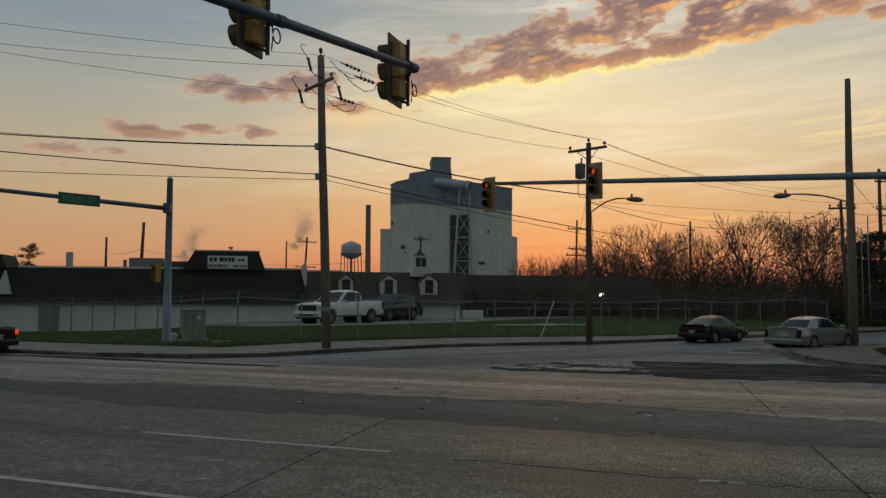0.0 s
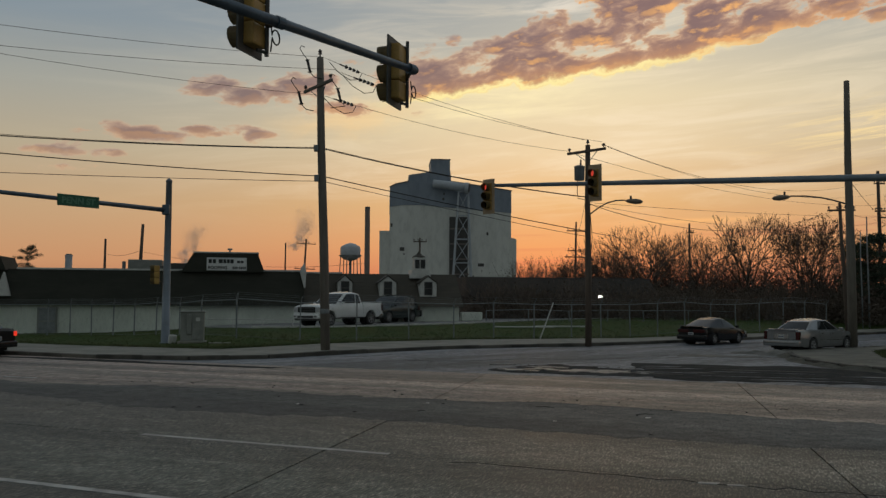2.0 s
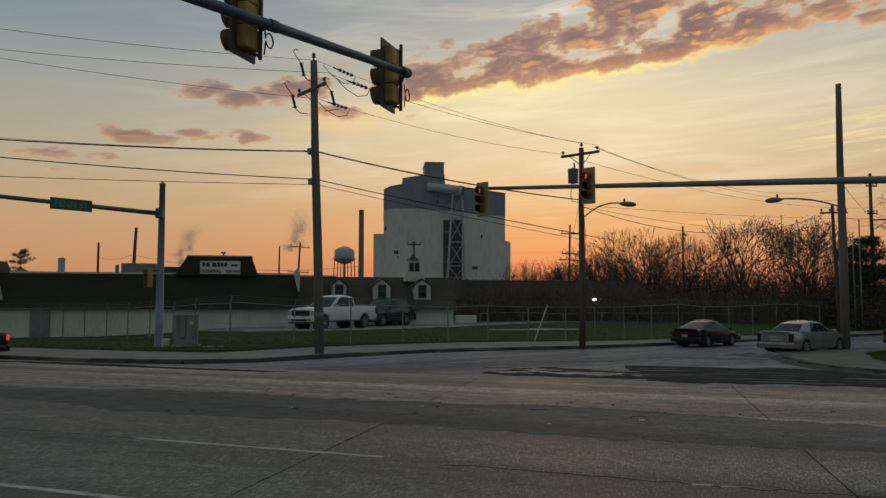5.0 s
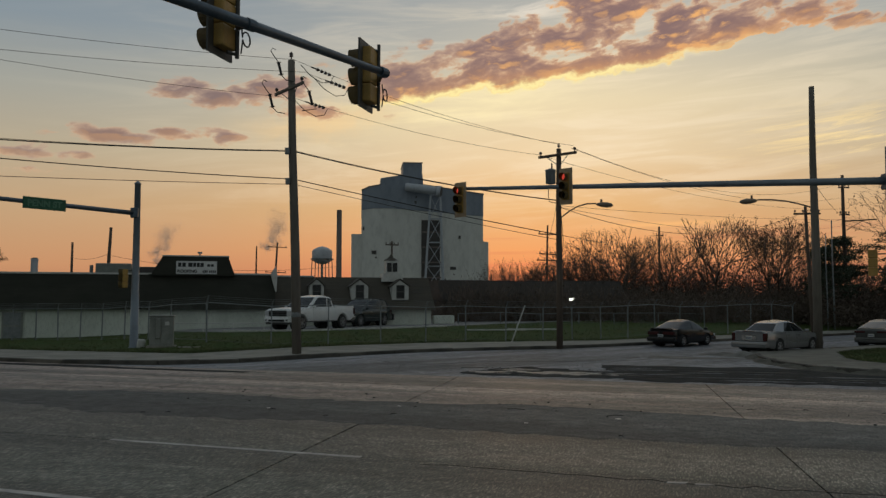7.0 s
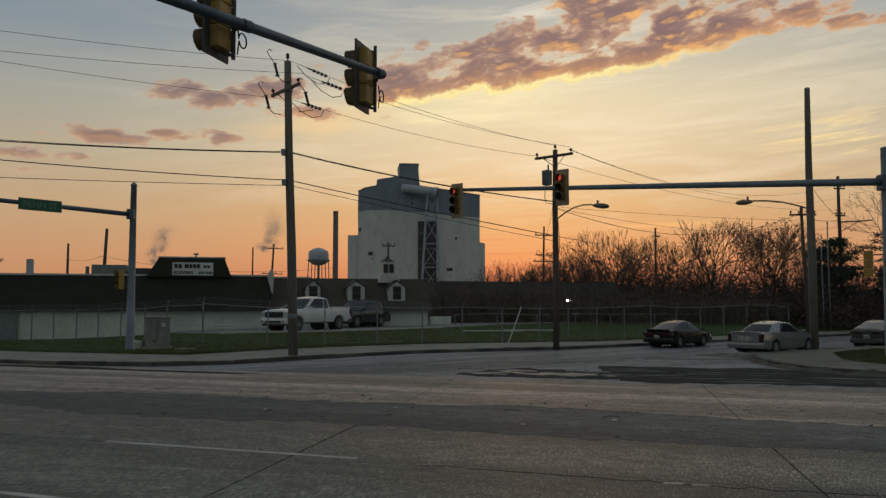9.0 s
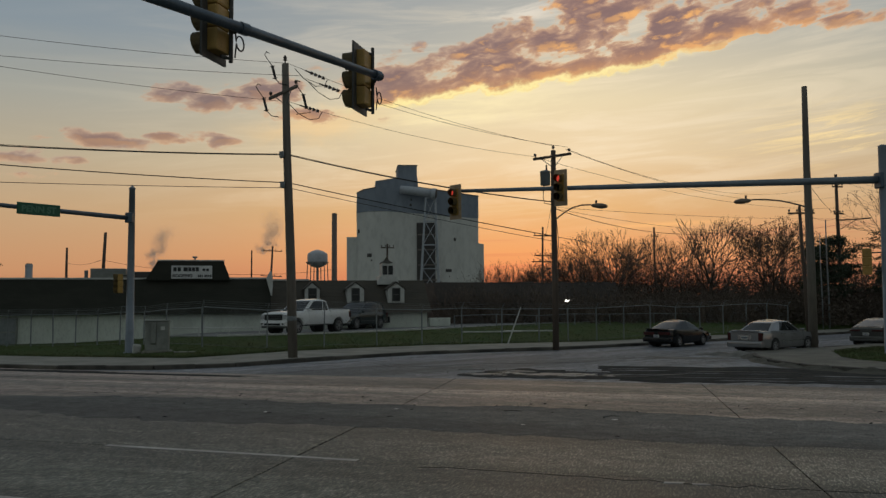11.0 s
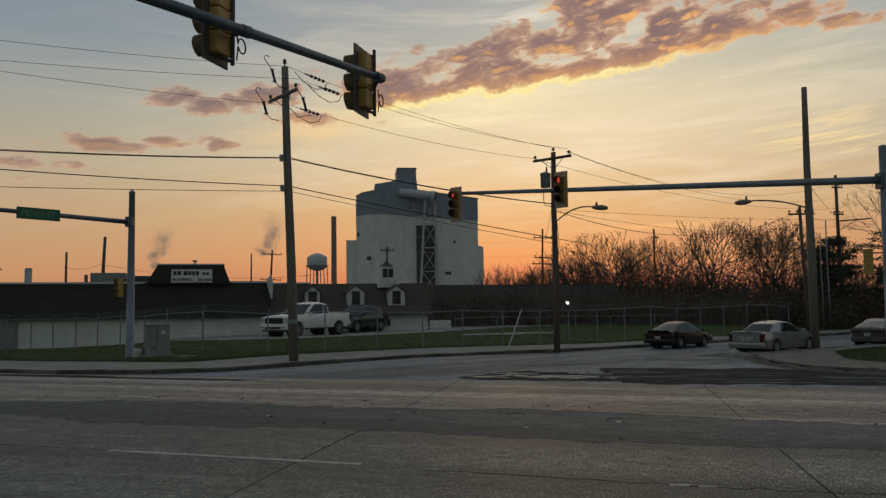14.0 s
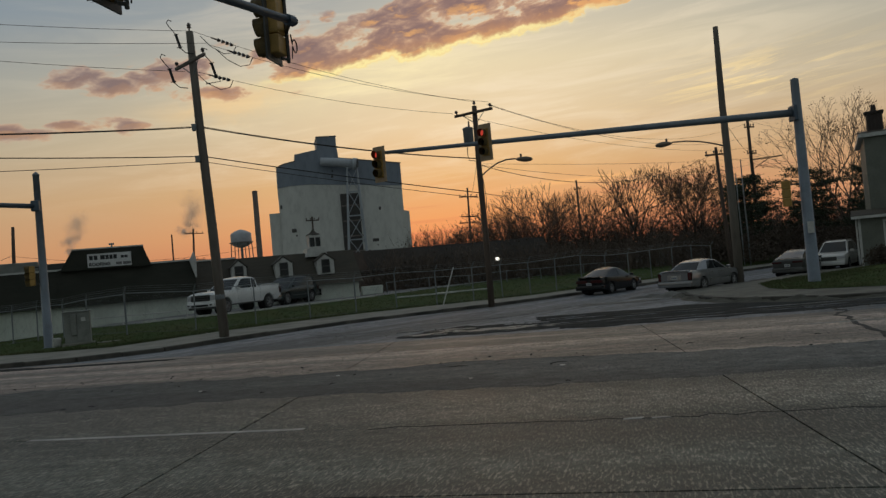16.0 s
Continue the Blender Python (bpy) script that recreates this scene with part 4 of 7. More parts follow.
# the corner pole with dead-ended conductors
P1, P2, P3 = (-4.71, 33.12), (6.93, 38.75), (18.45, 36.75)
p1 = utility_pole("corner_utility_pole", "tall weathered wooden utility pole with one crossarm at the corner", *P1, 12.14, 0.19, 0.14, lean=(0, -1.75))
crossarm(p1, 10.94, 2.3, -52.0)
part("pole_top_pin", lathe(bmesh.new(), [(0.03, 12.1), (0.03, 12.28), (0.09, 12.3), (0.06, 12.38), (0.09, 12.41), (0.03, 12.5)], 8), m_glaze, p1)
for dx, z in ((-0.5, 11.72), (-0.88, 10.4), (0.72, 10.5)):
    cut = bmesh.new()
    rod(cut, (dx, -0.2, z + 0.3), (dx + 0.12, -0.2, z - 0.25), 0.055, 0.05, 8)
    rod(cut, (dx - 0.08, -0.2, z + 0.28), (dx + 0.1, -0.2, z + 0.3), 0.02, 0.02, 5)
    rod(cut, (dx, -0.2, z - 0.22), (dx + 0.2, -0.2, z - 0.2), 0.02, 0.02, 5)
    pipe(cut, [(dx, -0.2, z + 0.3), (dx - 0.2, -0.2, z + 0.6), (dx - 0.3, -0.2, z + 0.78), (dx - 0.22, -0.2, z + 0.9), (dx - 0.1, -0.2, z + 0.82)], 0.018, 6)
    pipe(cut, [(dx + 0.12, -0.2, z - 0.25), (dx + 0.3, -0.2, z - 0.45), (dx + 0.6 if dx < 0 else dx - 0.3, -0.15, z - 0.5)], 0.018, 6)
    part("fuse_cutout", cut, m_cable, p1, "dark fuse cutout with a looped lead")
for z in (8.36, 7.12):
    part("cable_clamp", box(bmesh.new(), (-0.3, -0.22, z - 0.12), (-0.12, 0.05, z + 0.12)), m_steel, p1)
part("pole_band", lathe(bmesh.new(), [(0.19, 1.6), (0.2, 1.65), (0.2, 1.75), (0.185, 1.8)], 10), m_steel, p1)

p2 = utility_pole("lamp_utility_pole", "wooden utility pole with transformer, crossarm and street lamp", *P2, 9.62, 0.16, 0.12, m_timber2, lean=(0, 0.25))
crossarm(p2, 9.3, 2.2, -45.0, m_timber2)
part("top_pin", lathe(bmesh.new(), [(0.02, 9.6), (0.02, 9.7), (0.08, 9.72), (0.05, 9.84), (0.02, 9.87)], 8), m_glaze, p2)
can = part("transformer", lathe(bmesh.new(), [(0.05, 7.86), (0.24, 7.9), (0.25, 8.5), (0.27, 8.52), (0.24, 8.58), (0.05, 8.64)], 14, (-0.42, -0.1, 0)), m_grey, p2, "grey pole-mounted transformer can", True)
part("bushing", lathe(bmesh.new(), [(0.03, 8.6), (0.05, 8.7), (0.03, 8.78), (0.05, 8.84), (0.02, 8.9)], 8, (-0.36, -0.1, 0)), m_glaze, can)
part("lead", pipe(bmesh.new(), [(-0.52, -0.2, 7.9), (-0.55, -0.2, 7.3), (-0.5, -0.2, 7.02), (-0.1, -0.15, 6.95)], 0.018, 5), m_cable, p2)
street_light(p2, 6.2, 1.75, -14.0, 0.72)
part("drop_lead", pipe(bmesh.new(), [(0.1, -0.1, 6.2), (0.18, -0.1, 5.2), (0.14, -0.1, 4.6)], 0.015, 5), m_cable, p2)

p3 = utility_pole("tall_street_pole", "very tall grey-brown timber pole with a street lamp", *P3, 12.25, 0.2, 0.12, m_timber, lean=(0, 0.15))
street_light(p3, 6.55, 2.55, 172.0, 0.42)

MR = (18.16, 30.2)
mr = thing("signal_mast", "grey steel signal mast with a long arm over the junction", "signal mast", pose(*MR, 0.1))
part("mast_pole", lathe(bmesh.new(), [(0.3, 0.0), (0.3, 0.06), (0.235, 0.07), (0.16, 8.0), (0.16, 8.06), (0.06, 8.1)], 16), m_mast, mr, smooth=True)
TIP = Vector((1.85, 33.35, 6.88)) - Vector((*MR, 0.1))
ROOT = Vector((-0.16, 0.03, 6.75))
part("mast_arm", pipe(bmesh.new(), [ROOT.lerp(TIP, f)  for f in (0, 0.2, 0.4, 0.6, 0.8, 1.0)], [0.15, 0.135, 0.12, 0.105, 0.085, 0.07], 12), m_mast, mr, "tapered steel arm", True)
part("arm_flange", soft_box((-0.26, -0.24, 6.42), (-0.1, 0.24, 7.02), 0.03, 1), m_arm, mr)
part("notice", box(bmesh.new(), (-0.2, -0.235, 2.0), (0.06, -0.215, 2.45)), m_trim, mr, "small pale sticker")

ML = (-12.64, 37.4)
ml = thing("signal_mast", "grey steel signal mast carrying a street name sign", "signal mast", pose(*ML, 0.12))
part("mast_pole", lathe(bmesh.new(), [(0.26, 0.0), (0.26, 0.06), (0.19, 0.07), (0.13, 7.45), (0.15, 7.46), (0.15, 7.5), (0.02, 7.62)], 16), m_mast, ml, smooth=True)
TIPL = Vector((-21.5, 24.5, 6.25)) - Vector((*ML, 0.12))
ROOTL = Vector((-0.08, -0.13, 6.12))
part("mast_arm", pipe(bmesh.new(), [ROOTL.lerp(TIPL, f) for f in (0, 0.3, 0.6, 1.0)], [0.11, 0.095, 0.08, 0.06], 12), m_arm, ml, smooth=True)
part("arm_flange", soft_box((-0.22, -0.28, 5.9), (0.12, -0.08, 6.36), 0.03, 1), m_arm, ml)
f0 = 0.285
face = ROOTL.lerp(TIPL, f0)
spin = pose(face.x + 0.17, face.y - 0.12, face.z - 0.04, 0, 0, 50.0)
sign = part("street_sign", soft_box((-0.88, -0.02, -0.25), (0.88, 0.02, 0.23), 0.012, 1), m_green, ml, "green street name sign")
sign.matrix_basis = spin
words("PENN ST", 0.36, m_letter, sign, pose(0, -0.024, -0.02, 90, 0, 0), deep=0.004)
for sgn in (-0.6, 0.6):
    part("sign_strap", rod(bmesh.new(), (sgn, 0.02, -0.2), (sgn, 0.1, 0.2), 0.02, 0.02, 5), m_steel, sign)

# near arm overhead, with its mast behind the left edge of the view
NEAR_TIP, NEAR_ROOT = Vector((-0.44, 12.0, 5.62)), Vector((-7.1, 3.1, 5.55))
mn = thing("signal_mast", "dark steel signal arm reaching over the near lanes", "signal mast", pose(NEAR_ROOT.x, NEAR_ROOT.y, 0))
part("mast_pole", lathe(bmesh.new(), [(0.26, 0.0), (0.26, 0.06), (0.2, 0.07), (0.15, 6.6), (0.15, 6.66), (0.02, 6.75)], 16), m_mast, mn, smooth=True)
shift = Vector((NEAR_ROOT.x, NEAR_ROOT.y, 0))
part("mast_arm", pipe(bmesh.new(), [NEAR_ROOT.lerp(NEAR_TIP, f) - shift for f in (0.01, 0.35, 0.7, 1.0)], [0.105, 0.086, 0.068, 0.052], 16), m_arm, mn, "dark blue-grey steel arm", True)
part("end_cap", rod(bmesh.new(), NEAR_TIP - shift, NEAR_TIP - shift + (NEAR_TIP - NEAR_ROOT).normalized() * 0.05, 0.062, 0.058, 16), m_plate, mn)


def signal_head(name, label, m, lit=True, section=0.33, plate=True, hoods=0.28, margin=0.10, plate_mat=m_plate, group="signals over the junction"):
    """Three lamps in one housing; its face looks along -y."""
    s = thing(name, label, "traffic signal", m, group)
    for k in range(3):
        z = (1 - k) * section
        hous = part("housing", soft_box((-0.17, -0.08, z - section / 2 + 0.004), (0.17, 0.14, z + section / 2 - 0.004), 0.03, 2), m_yellow, s)
        part("lens", rod(bmesh.new(), (0, -0.1, z), (0, -0.07, z), 0.14, 0.14, 18), m_red if (lit and k == 0) else m_dim, hous)
        v = bmesh.new()
        ring = []
        for i in range(13):
            a = radians(-78 + i * 336 / 12)
            for yy, rr in ((-0.08, 0.16), (-0.08 - hoods * (0.9 + 0.1 * math.sin(a)), 0.152)):
                ring.append(v.verts.new((rr * math.cos(a), yy, z + rr * math.sin(a))))
        for i in range(12):
            v.faces.new((ring[2 * i], ring[2 * i + 1], ring[2 * i + 3], ring[2 * i + 2]))
        bmesh.ops.solidify(v, geom=list(v.faces), thickness=0.008)
        part("visor", v, m_visor, hous, smooth=True)
    if plate:
        h = section * 1.5 + margin
        back = bmesh.new()
        for lo, hi in (((-0.30, -0.03, -h), (-0.172, 0.0, h)), ((0.172, -0.03, -h), (0.30, 0.0, h)), ((-0.172, -0.03, section * 1.5 + 0.002), (0.172, 0.0, h)), ((-0.172, -0.03, -h), (0.172, 0.0, -section * 1.5 - 0.002))):
            box(back, lo, hi)
        part("backplate", back, plate_mat, s, "flat rectangular backplate")
    return s


def bracket(s, side=1, length=1.12):
    b = bmesh.new()
    rod(b, (0.15 * side, 0.16, -length / 2), (0.15 * side, 0.16, length / 2), 0.03, 0.03, 8)
    for z in (-length / 2 + 0.05, length / 2 - 0.12):
        rod(b, (0.15 * side, 0.16, z), (0.0, 0.1, z), 0.025, 0.025, 6)
    part("mount_tube", b, m_plate, s)
    loop = [(0.15 * side, 0.22, -0.12)] + [((0.15 + 0.1 + 0.1 * math.cos(t)) * side, 0.24, -0.28 + 0.1 * math.sin(t)) for t in [math.pi - k * 0.5 for k in range(13)]] + [(0.15 * side, 0.22, -0.5)]
    part("lead", pipe(bmesh.new(), loop, 0.011, 6), m_cable, s)


# far heads face the viewer's side street; near heads are seen from behind and aside
signal_head("traffic_signal", "yellow three-lamp signal with its red lamp lit", pose(1.9, 33.15, 6.40, 0, 0, -44), True, 0.37, True, 0.28, 0.16, m_tan_plate)
signal_head("traffic_signal", "yellow three-lamp signal showing red beside the wooden pole", pose(6.1, 32.3, 6.86, 0, 0, -44), True, 0.37, True, 0.28, 0.18, m_tan_plate)
for m in (pose(-0.74, 12.38, 5.68, 0, 0, -108) @ Matrix.Scale(0.93, 4), pose(-2.39, 9.93, 5.74, 0, 0, -108) @ Matrix.Scale(0.93, 4)):
    bracket(signal_head("traffic_signal", "yellow signal head with black backplate, seen from behind", m, False, 0.31, True, 0.21), -1)
    # clamp from the arm to the head's mounting tube
    tube, run = m @ Vector((-0.15, 0.16, 0)), NEAR_TIP - NEAR_ROOT
    on_arm = NEAR_ROOT + run * min(0.995, (tube - NEAR_ROOT).dot(run) / run.length_squared)
    clamp = part("signal_clamp", rod(bmesh.new(), on_arm - shift, Vector((tube.x, tube.y, on_arm.z)) - shift, 0.035, 0.03, 8), m_plate, mn)
    part("clamp_band", rod(bmesh.new(), on_arm - shift - run.normalized() * 0.06, on_arm - shift + run.normalized() * 0.06, 0.078, 0.078, 14), m_arm, clamp)
signal_head("traffic_signal", "yellow side-mounted signal on the mast", pose(ML[0] - 0.45, ML[1] - 0.1, 3.27, 0, 0, -75), False, 0.285, False, 0.2)
signal_head("traffic_signal", "yellow side-mounted signal on the mast", pose(MR[0] - 0.62, MR[1] + 0.3, 3.72, 0, 0, 150), False, 0.34, False, 0.2)
for o, z, dx, dy in ((ML, 3.27, -0.45, -0.1), (MR, 3.72, -0.62, 0.3)):
    for dz in (-0.35, 0.35):
        part("signal_bracket", rod(bmesh.new(), (0, 0, z - 0.11 + dz), (dx, dy, z - 0.11 + dz), 0.03, 0.03, 6), m_plate, ml if o is ML else mr)

# the next poles, out of view or far off
PL = (-31.0, 21.9)
pl = utility_pole("utility_pole", "tall weathered wooden utility pole beyond the road", *PL, 12.8, 0.2, 0.14)
crossarm(pl, 11.4, 1.8, 27)
for x, y, z, arms, lean, mat, wide in ((35.65, 66, 12.8, ((11.75, 1.0), (9.5, 0.9)), -0.4, m_timber2, 0.17), (14.65, 90, 10.8, ((9.8, 2.2), (7.6, 2.0), (6.9, 2.4)), 1.0, m_timber2, 0.14),
                                       (27.4, 90, 10.7, ((9.7, 0.9),), 0, m_timber2, 0.15), (-45.6, 110, 10.2, (), 0, m_timber2, 0.2), (-33.6, 90, 10.4, (), 2.2, m_timber2, 0.22),
                                       (-27.0, 140, 11.8, (), 0, m_timber2, 0.16), (-20.6, 120, 11.0, ((10.3, 2.8), (6.6, 3.0)), 2.6, m_timber2, 0.18),
                                       (26.3, 53, 8.6, ((8.1, 2.0),), -2.0, m_timber2, 0.14), (31.4, 60, 8.4, (), 0, m_steel, 0.06), (30.9, 60, 7.3, (), 0, m_steel, 0.05), (-2.35, 85, 8.6, ((8.2, 1.4),), 0, m_timber2, 0.13)):
    p = utility_pole("utility_pole", "distant dark wooden utility pole", x, y, z, wide, wide * 0.7, mat, lean=(0, lean))
    for az_, ln in arms:
        crossarm(p, az_, ln, 10, mat, pins=(-0.45, -0.15, 0.15, 0.45), braces=False)
    if x == 35.65:
        part("lamp_bracket", pipe(bmesh.new(), [(0.0, -0.15, 8.95), (1.3, -0.2, 9.0), (2.7, -0.2, 9.1)], 0.055, 6), mat, p)
        part("lamp_brace", rod(bmesh.new(), (0.1, -0.15, 8.2), (1.5, -0.2, 8.98), 0.03, 0.03, 5), mat, p)
PR = thing("lot_lamp", "small bright yard lamp on a thin post", "yard lamp", pose(13.2, 68, 0.5))
part("post", rod(bmesh.new(), (0, 0, 0), (0, 0, 1.9), 0.04), m_steel, PR)
part("lamp", soft_box((-0.16, -0.14, 1.85), (0.16, 0.1, 2.05), 0.04, 2), m_lamp, PR)

# conductors and cables
for (ax, az_), (bx, bz), sag in (((-0.36, 12.36), (0.0, 12.9), 0.6), ((0.38, 11.46), (0.8, 11.55), 0.6), ((-0.9, 10.99), (-0.8, 12.9), 0.6)):
    wire((PL[0] + bx * 0.45, PL[1] - bx * 0.9, bz), (P1[0] + ax, P1[1] - ax * 1.73, az_), sag)
for (ax, az_), (bx, bz), sag in (((-0.36, 12.36), (0.0, 9.85), 0.35), ((0.38, 11.41), (0.62, 9.66), 0.35), ((-0.66, 10.94), (-0.75, 9.45), 0.3)):
    wire((P1[0] + ax, P1[1] - ax * 1.73, az_), (P2[0] + bx, P2[1] - bx, bz), sag)
    # a string of strain insulators on the conductor, with its slack jumper lead
    back = p1.matrix_basis.inverted()
    a, b = back @ Vector((P1[0] + ax, P1[1] - ax * 1.73, az_)), back @ Vector((P2[0] + bx, P2[1] - bx, bz))
    on_wire = lambda d: a.lerp(b, d / (b - a).length) - Vector((0, 0, sag * 4 * d / (b - a).length))
    beads = bmesh.new()
    for i in range(4):
        rod(beads, on_wire(1.0 + i * 0.17), on_wire(1.12 + i * 0.17), 0.085, 0.05, 8)
    rod(beads, on_wire(0.75), on_wire(1.0), 0.03, 0.03, 6)
    part("strain_insulator", beads, m_glaze, p1)
    jump = [on_wire(1.75), on_wire(1.6) - Vector((0, 0, 0.32)), on_wire(1.2) - Vector((0, 0, 0.5)), on_wire(0.7) - Vector((0, 0, 0.38)), on_wire(0.3) - Vector((0, 0, 0.1))]
    part("jumper_lead", pipe(bmesh.new(), jump, 0.016, 5), m_cable, p1)
for z0, z1, z2, sag, r in ((8.36, 8.45, 7.1, 0.5, 0.024), (8.4, 8.75, 7.12, 0.6, 0.012), (7.21, 8.35, 5.45, 0.4, 0.023), (7.0, 6.5, 5.2, 0.2, 0.014)):
    wire((PL[0], PL[1], z1), (P1[0] - 0.2, P1[1], z0), sag, r, "thick black telephone cable", "telephone_cable")
    wire((P1[0] - 0.0305 * z0, P1[1], z0), (P2[0], P2[1], z2), 0.2 if z0 > 8 else 0.06, r, "thick black telephone cable", "telephone_cable")
PF = (35.65, 66.0)
for (ax, ay, az_), (bx, bz), sag in (((0.65, -0.3, 9.62), (0.3, 12.3), 1.65), ((0.6, -0.3, 9.6), (-0.3, 10.9), 1.2), ((-0.8, 0.3, 9.35), (0.3, 10.0), 0.85), ((0.0, 0.0, 6.85), (0.0, 9.1), 0.2), ((0.0, 0.0, 6.8), (0.0, 8.6), 0.85)):
    wire((P2[0] + ax, P2[1] + ay, az_), (PF[0] + bx, PF[1], bz), sag, 0.0095)
wire((P2[0], P2[1], 6.8), (26.2, 53, 8.35), 1.45, 0.016)
wire((P2[0], P2[1], 5.45), (27.4, 90, 9.2), 0.45, 0.018)
wire((P2[0] - 0.1, P2[1], 6.9), (14.5, 90, 10.2), 1.2, 0.01)
wire((P3[0], P3[1], 7.3), (26.2, 53, 8.3), 0.3, 0.012)
wire((P3[0] + 0.1, P3[1], 7.6), (PF[0], PF[1], 9.3), 0.2, 0.012)
wire((26.2, 53, 8.2), (PF[0], PF[1], 9.2), 0.4, 0.012)
wire((PF[0], PF[1], 12.3), (72, 92, 12.3), 0.8, 0.01)
wire((PF[0], PF[1], 9.3), (72, 92, 9.6), 0.8, 0.01)
wire((-45.6, 110, 8.2), (-33.6, 90, 7.4), 0.4, 0.02)
wire((-33.6, 90, 7.4), (-8, 86, 6.0), 1.0, 0.02)
# ---- vehicles ----
LEVELS = ((0.0, 0.93), (0.10, 0.965), (0.30, 0.99), (0.48, 1.0), (0.66, 0.992), (0.86, 0.968), (1.0, 0.93))


class Car:
    """A vehicle that faces along +x: a lower body with open wheel arches, a cabin with its panes, wheels, lamps and trim."""

    def __init__(self, name, label, category, m, paint, long, wide, top, wheels, wheel_r, sill=0.26, taper=0.1, arch=1.16):
        self.ob, self.paint, self.h, self.w, self.wheels, self.r, self.sill, self.taper, self.arch = thing(name, label, category, m), paint, long / 2, wide / 2, wheels, wheel_r, sill, taper, wheel_r * arch
        self.tx, self.tz = [p[0] for p in top], [p[1] for p in top]
        self.lower_body()
        for x in wheels:
            for sgn in (1, -1):
                self.wheel(x, sgn)

    def top(self, x):
        return float(np.interp(x, self.tx, self.tz))

    def bottom(self, x):
        low = self.sill + 0.10 * max(0.0, abs(x) - self.h + 0.5) / 0.5
        for c in self.wheels:
            if abs(x - c) < self.arch:
                low = max(low, self.r + math.sqrt(self.arch ** 2 - (x - c) ** 2))
        return low

    def half(self, x, f):
        end = max(0.0, abs(x) - self.h + 0.75) / 0.75
        return self.w * (1 - self.taper * end ** 2.2) * float(np.interp(f, [a for a, b in LEVELS], [b for a, b in LEVELS]))

    def on_side(self, x, f, sgn, out=0.0):
        lo, hi = min(self.bottom(x), self.sill + 0.12), self.top(x)
        return Vector((x, sgn * (self.half(x, f) + out), lo + (hi - lo) * f))

    def lower_body(self):
        xs = set(np.linspace(-self.h, self.h, 45).tolist()) | set(self.tx)
        for c in self.wheels:
            xs |= {c + self.arch * math.cos(math.pi * k / 12) for k in range(13)} | {c - self.arch - 0.004, c + self.arch + 0.004}
        xs = sorted(x for x in xs if -self.h <= x <= self.h)
        bm, rings = bmesh.new(), []
        for x in xs:
            lo0, lo, hi = min(self.bottom(x), self.sill + 0.12), self.bottom(x), self.top(x)
            half = []
            for f, _ in LEVELS:
                z = max(lo0 + (hi - lo0) * f, lo + (hi - lo) * f * 0.2)
                half.append((self.half(x, f), min(z, hi)))
            wt = half[-1][0]
            half += [(wt * 0.93, hi + 0.014), (wt * 0.6, hi + 0.032), (0.0, hi + 0.042)]
            rings.append([bm.verts.new((x, y, z)) for y, z in half] + [bm.verts.new((x, -y, z)) for y, z in half[-2::-1]])
        for r0, r1 in zip(rings, rings[1:]):
            for i in range(len(r0) - 1):
                bm.faces.new((r0[i], r1[i], r1[i + 1], r0[i + 1]))
            bm.faces.new((r0[-1], r1[-1], r1[0], r0[0]))
        bm.faces.new(rings[0])
        bm.faces.new(rings[-1][::-1])
        bmesh.ops.recalc_face_normals(bm, faces=list(bm.faces))
        self.body = part("body", bm, self.paint, self.ob, smooth=True)
        self.body.data.set_sharp_from_angle(angle=radians(32))
        part("underside", box(bmesh.new(), (-self.h + 0.25, -self.w * 0.72, self.sill - 0.06), (self.h - 0.25, self.w * 0.72, self.sill + 0.3)), m_under, self.ob)

    def wheel(self, x, sgn):
        r, y = self.r, sgn * (self.w - 0.12)
        hub = part("wheel", rod(bmesh.new(), (x, y - sgn * 0.1, r), (x, y + sgn * 0.06, r), r * 0.62, r * 0.62, 18), m_under, self.ob)
        tyre = lathe(bmesh.new(), [(r * 0.64, -0.1), (r * 0.92, -0.11), (r, -0.07), (r, 0.07), (r * 0.92, 0.11), (r * 0.64, 0.1)], 26)
        tyre.transform(Matrix.Translation((x, y, r)) @ Matrix.Rotation(radians(90), 4, "X"))
        part("tyre", tyre, m_rubber, hub, smooth=True)
        rim, y1 = bmesh.new(), y + sgn * 0.09
        ring = pipe(bmesh.new(), [(x + r * 0.63 * math.cos(k * math.pi / 10), y1, r + r * 0.63 * math.sin(k * math.pi / 10)) for k in range(21)], 0.02, 5)
        part("rim_edge", ring, m_rim, hub, smooth=True)
        rod(rim, (x, y1 - sgn * 0.03, r), (x, y1 + sgn * 0.015, r), r * 0.2, r * 0.15, 10)
        for k in range(6):
            a = k * math.pi / 3 + 0.4
            rod(rim, (x, y1, r), (x + r * 0.6 * math.cos(a), y1 - sgn * 0.015, r + r * 0.6 * math.sin(a)), 0.04, 0.045, 5)
        part("rim", rim, m_rim, hub)
        well = rod(bmesh.new(), (x, sgn * (self.w * 0.5), r), (x, sgn * (self.w - 0.24), r), self.arch * 1.02, self.arch * 1.02, 18)
        part("wheel_well", well, m_under, self.ob)

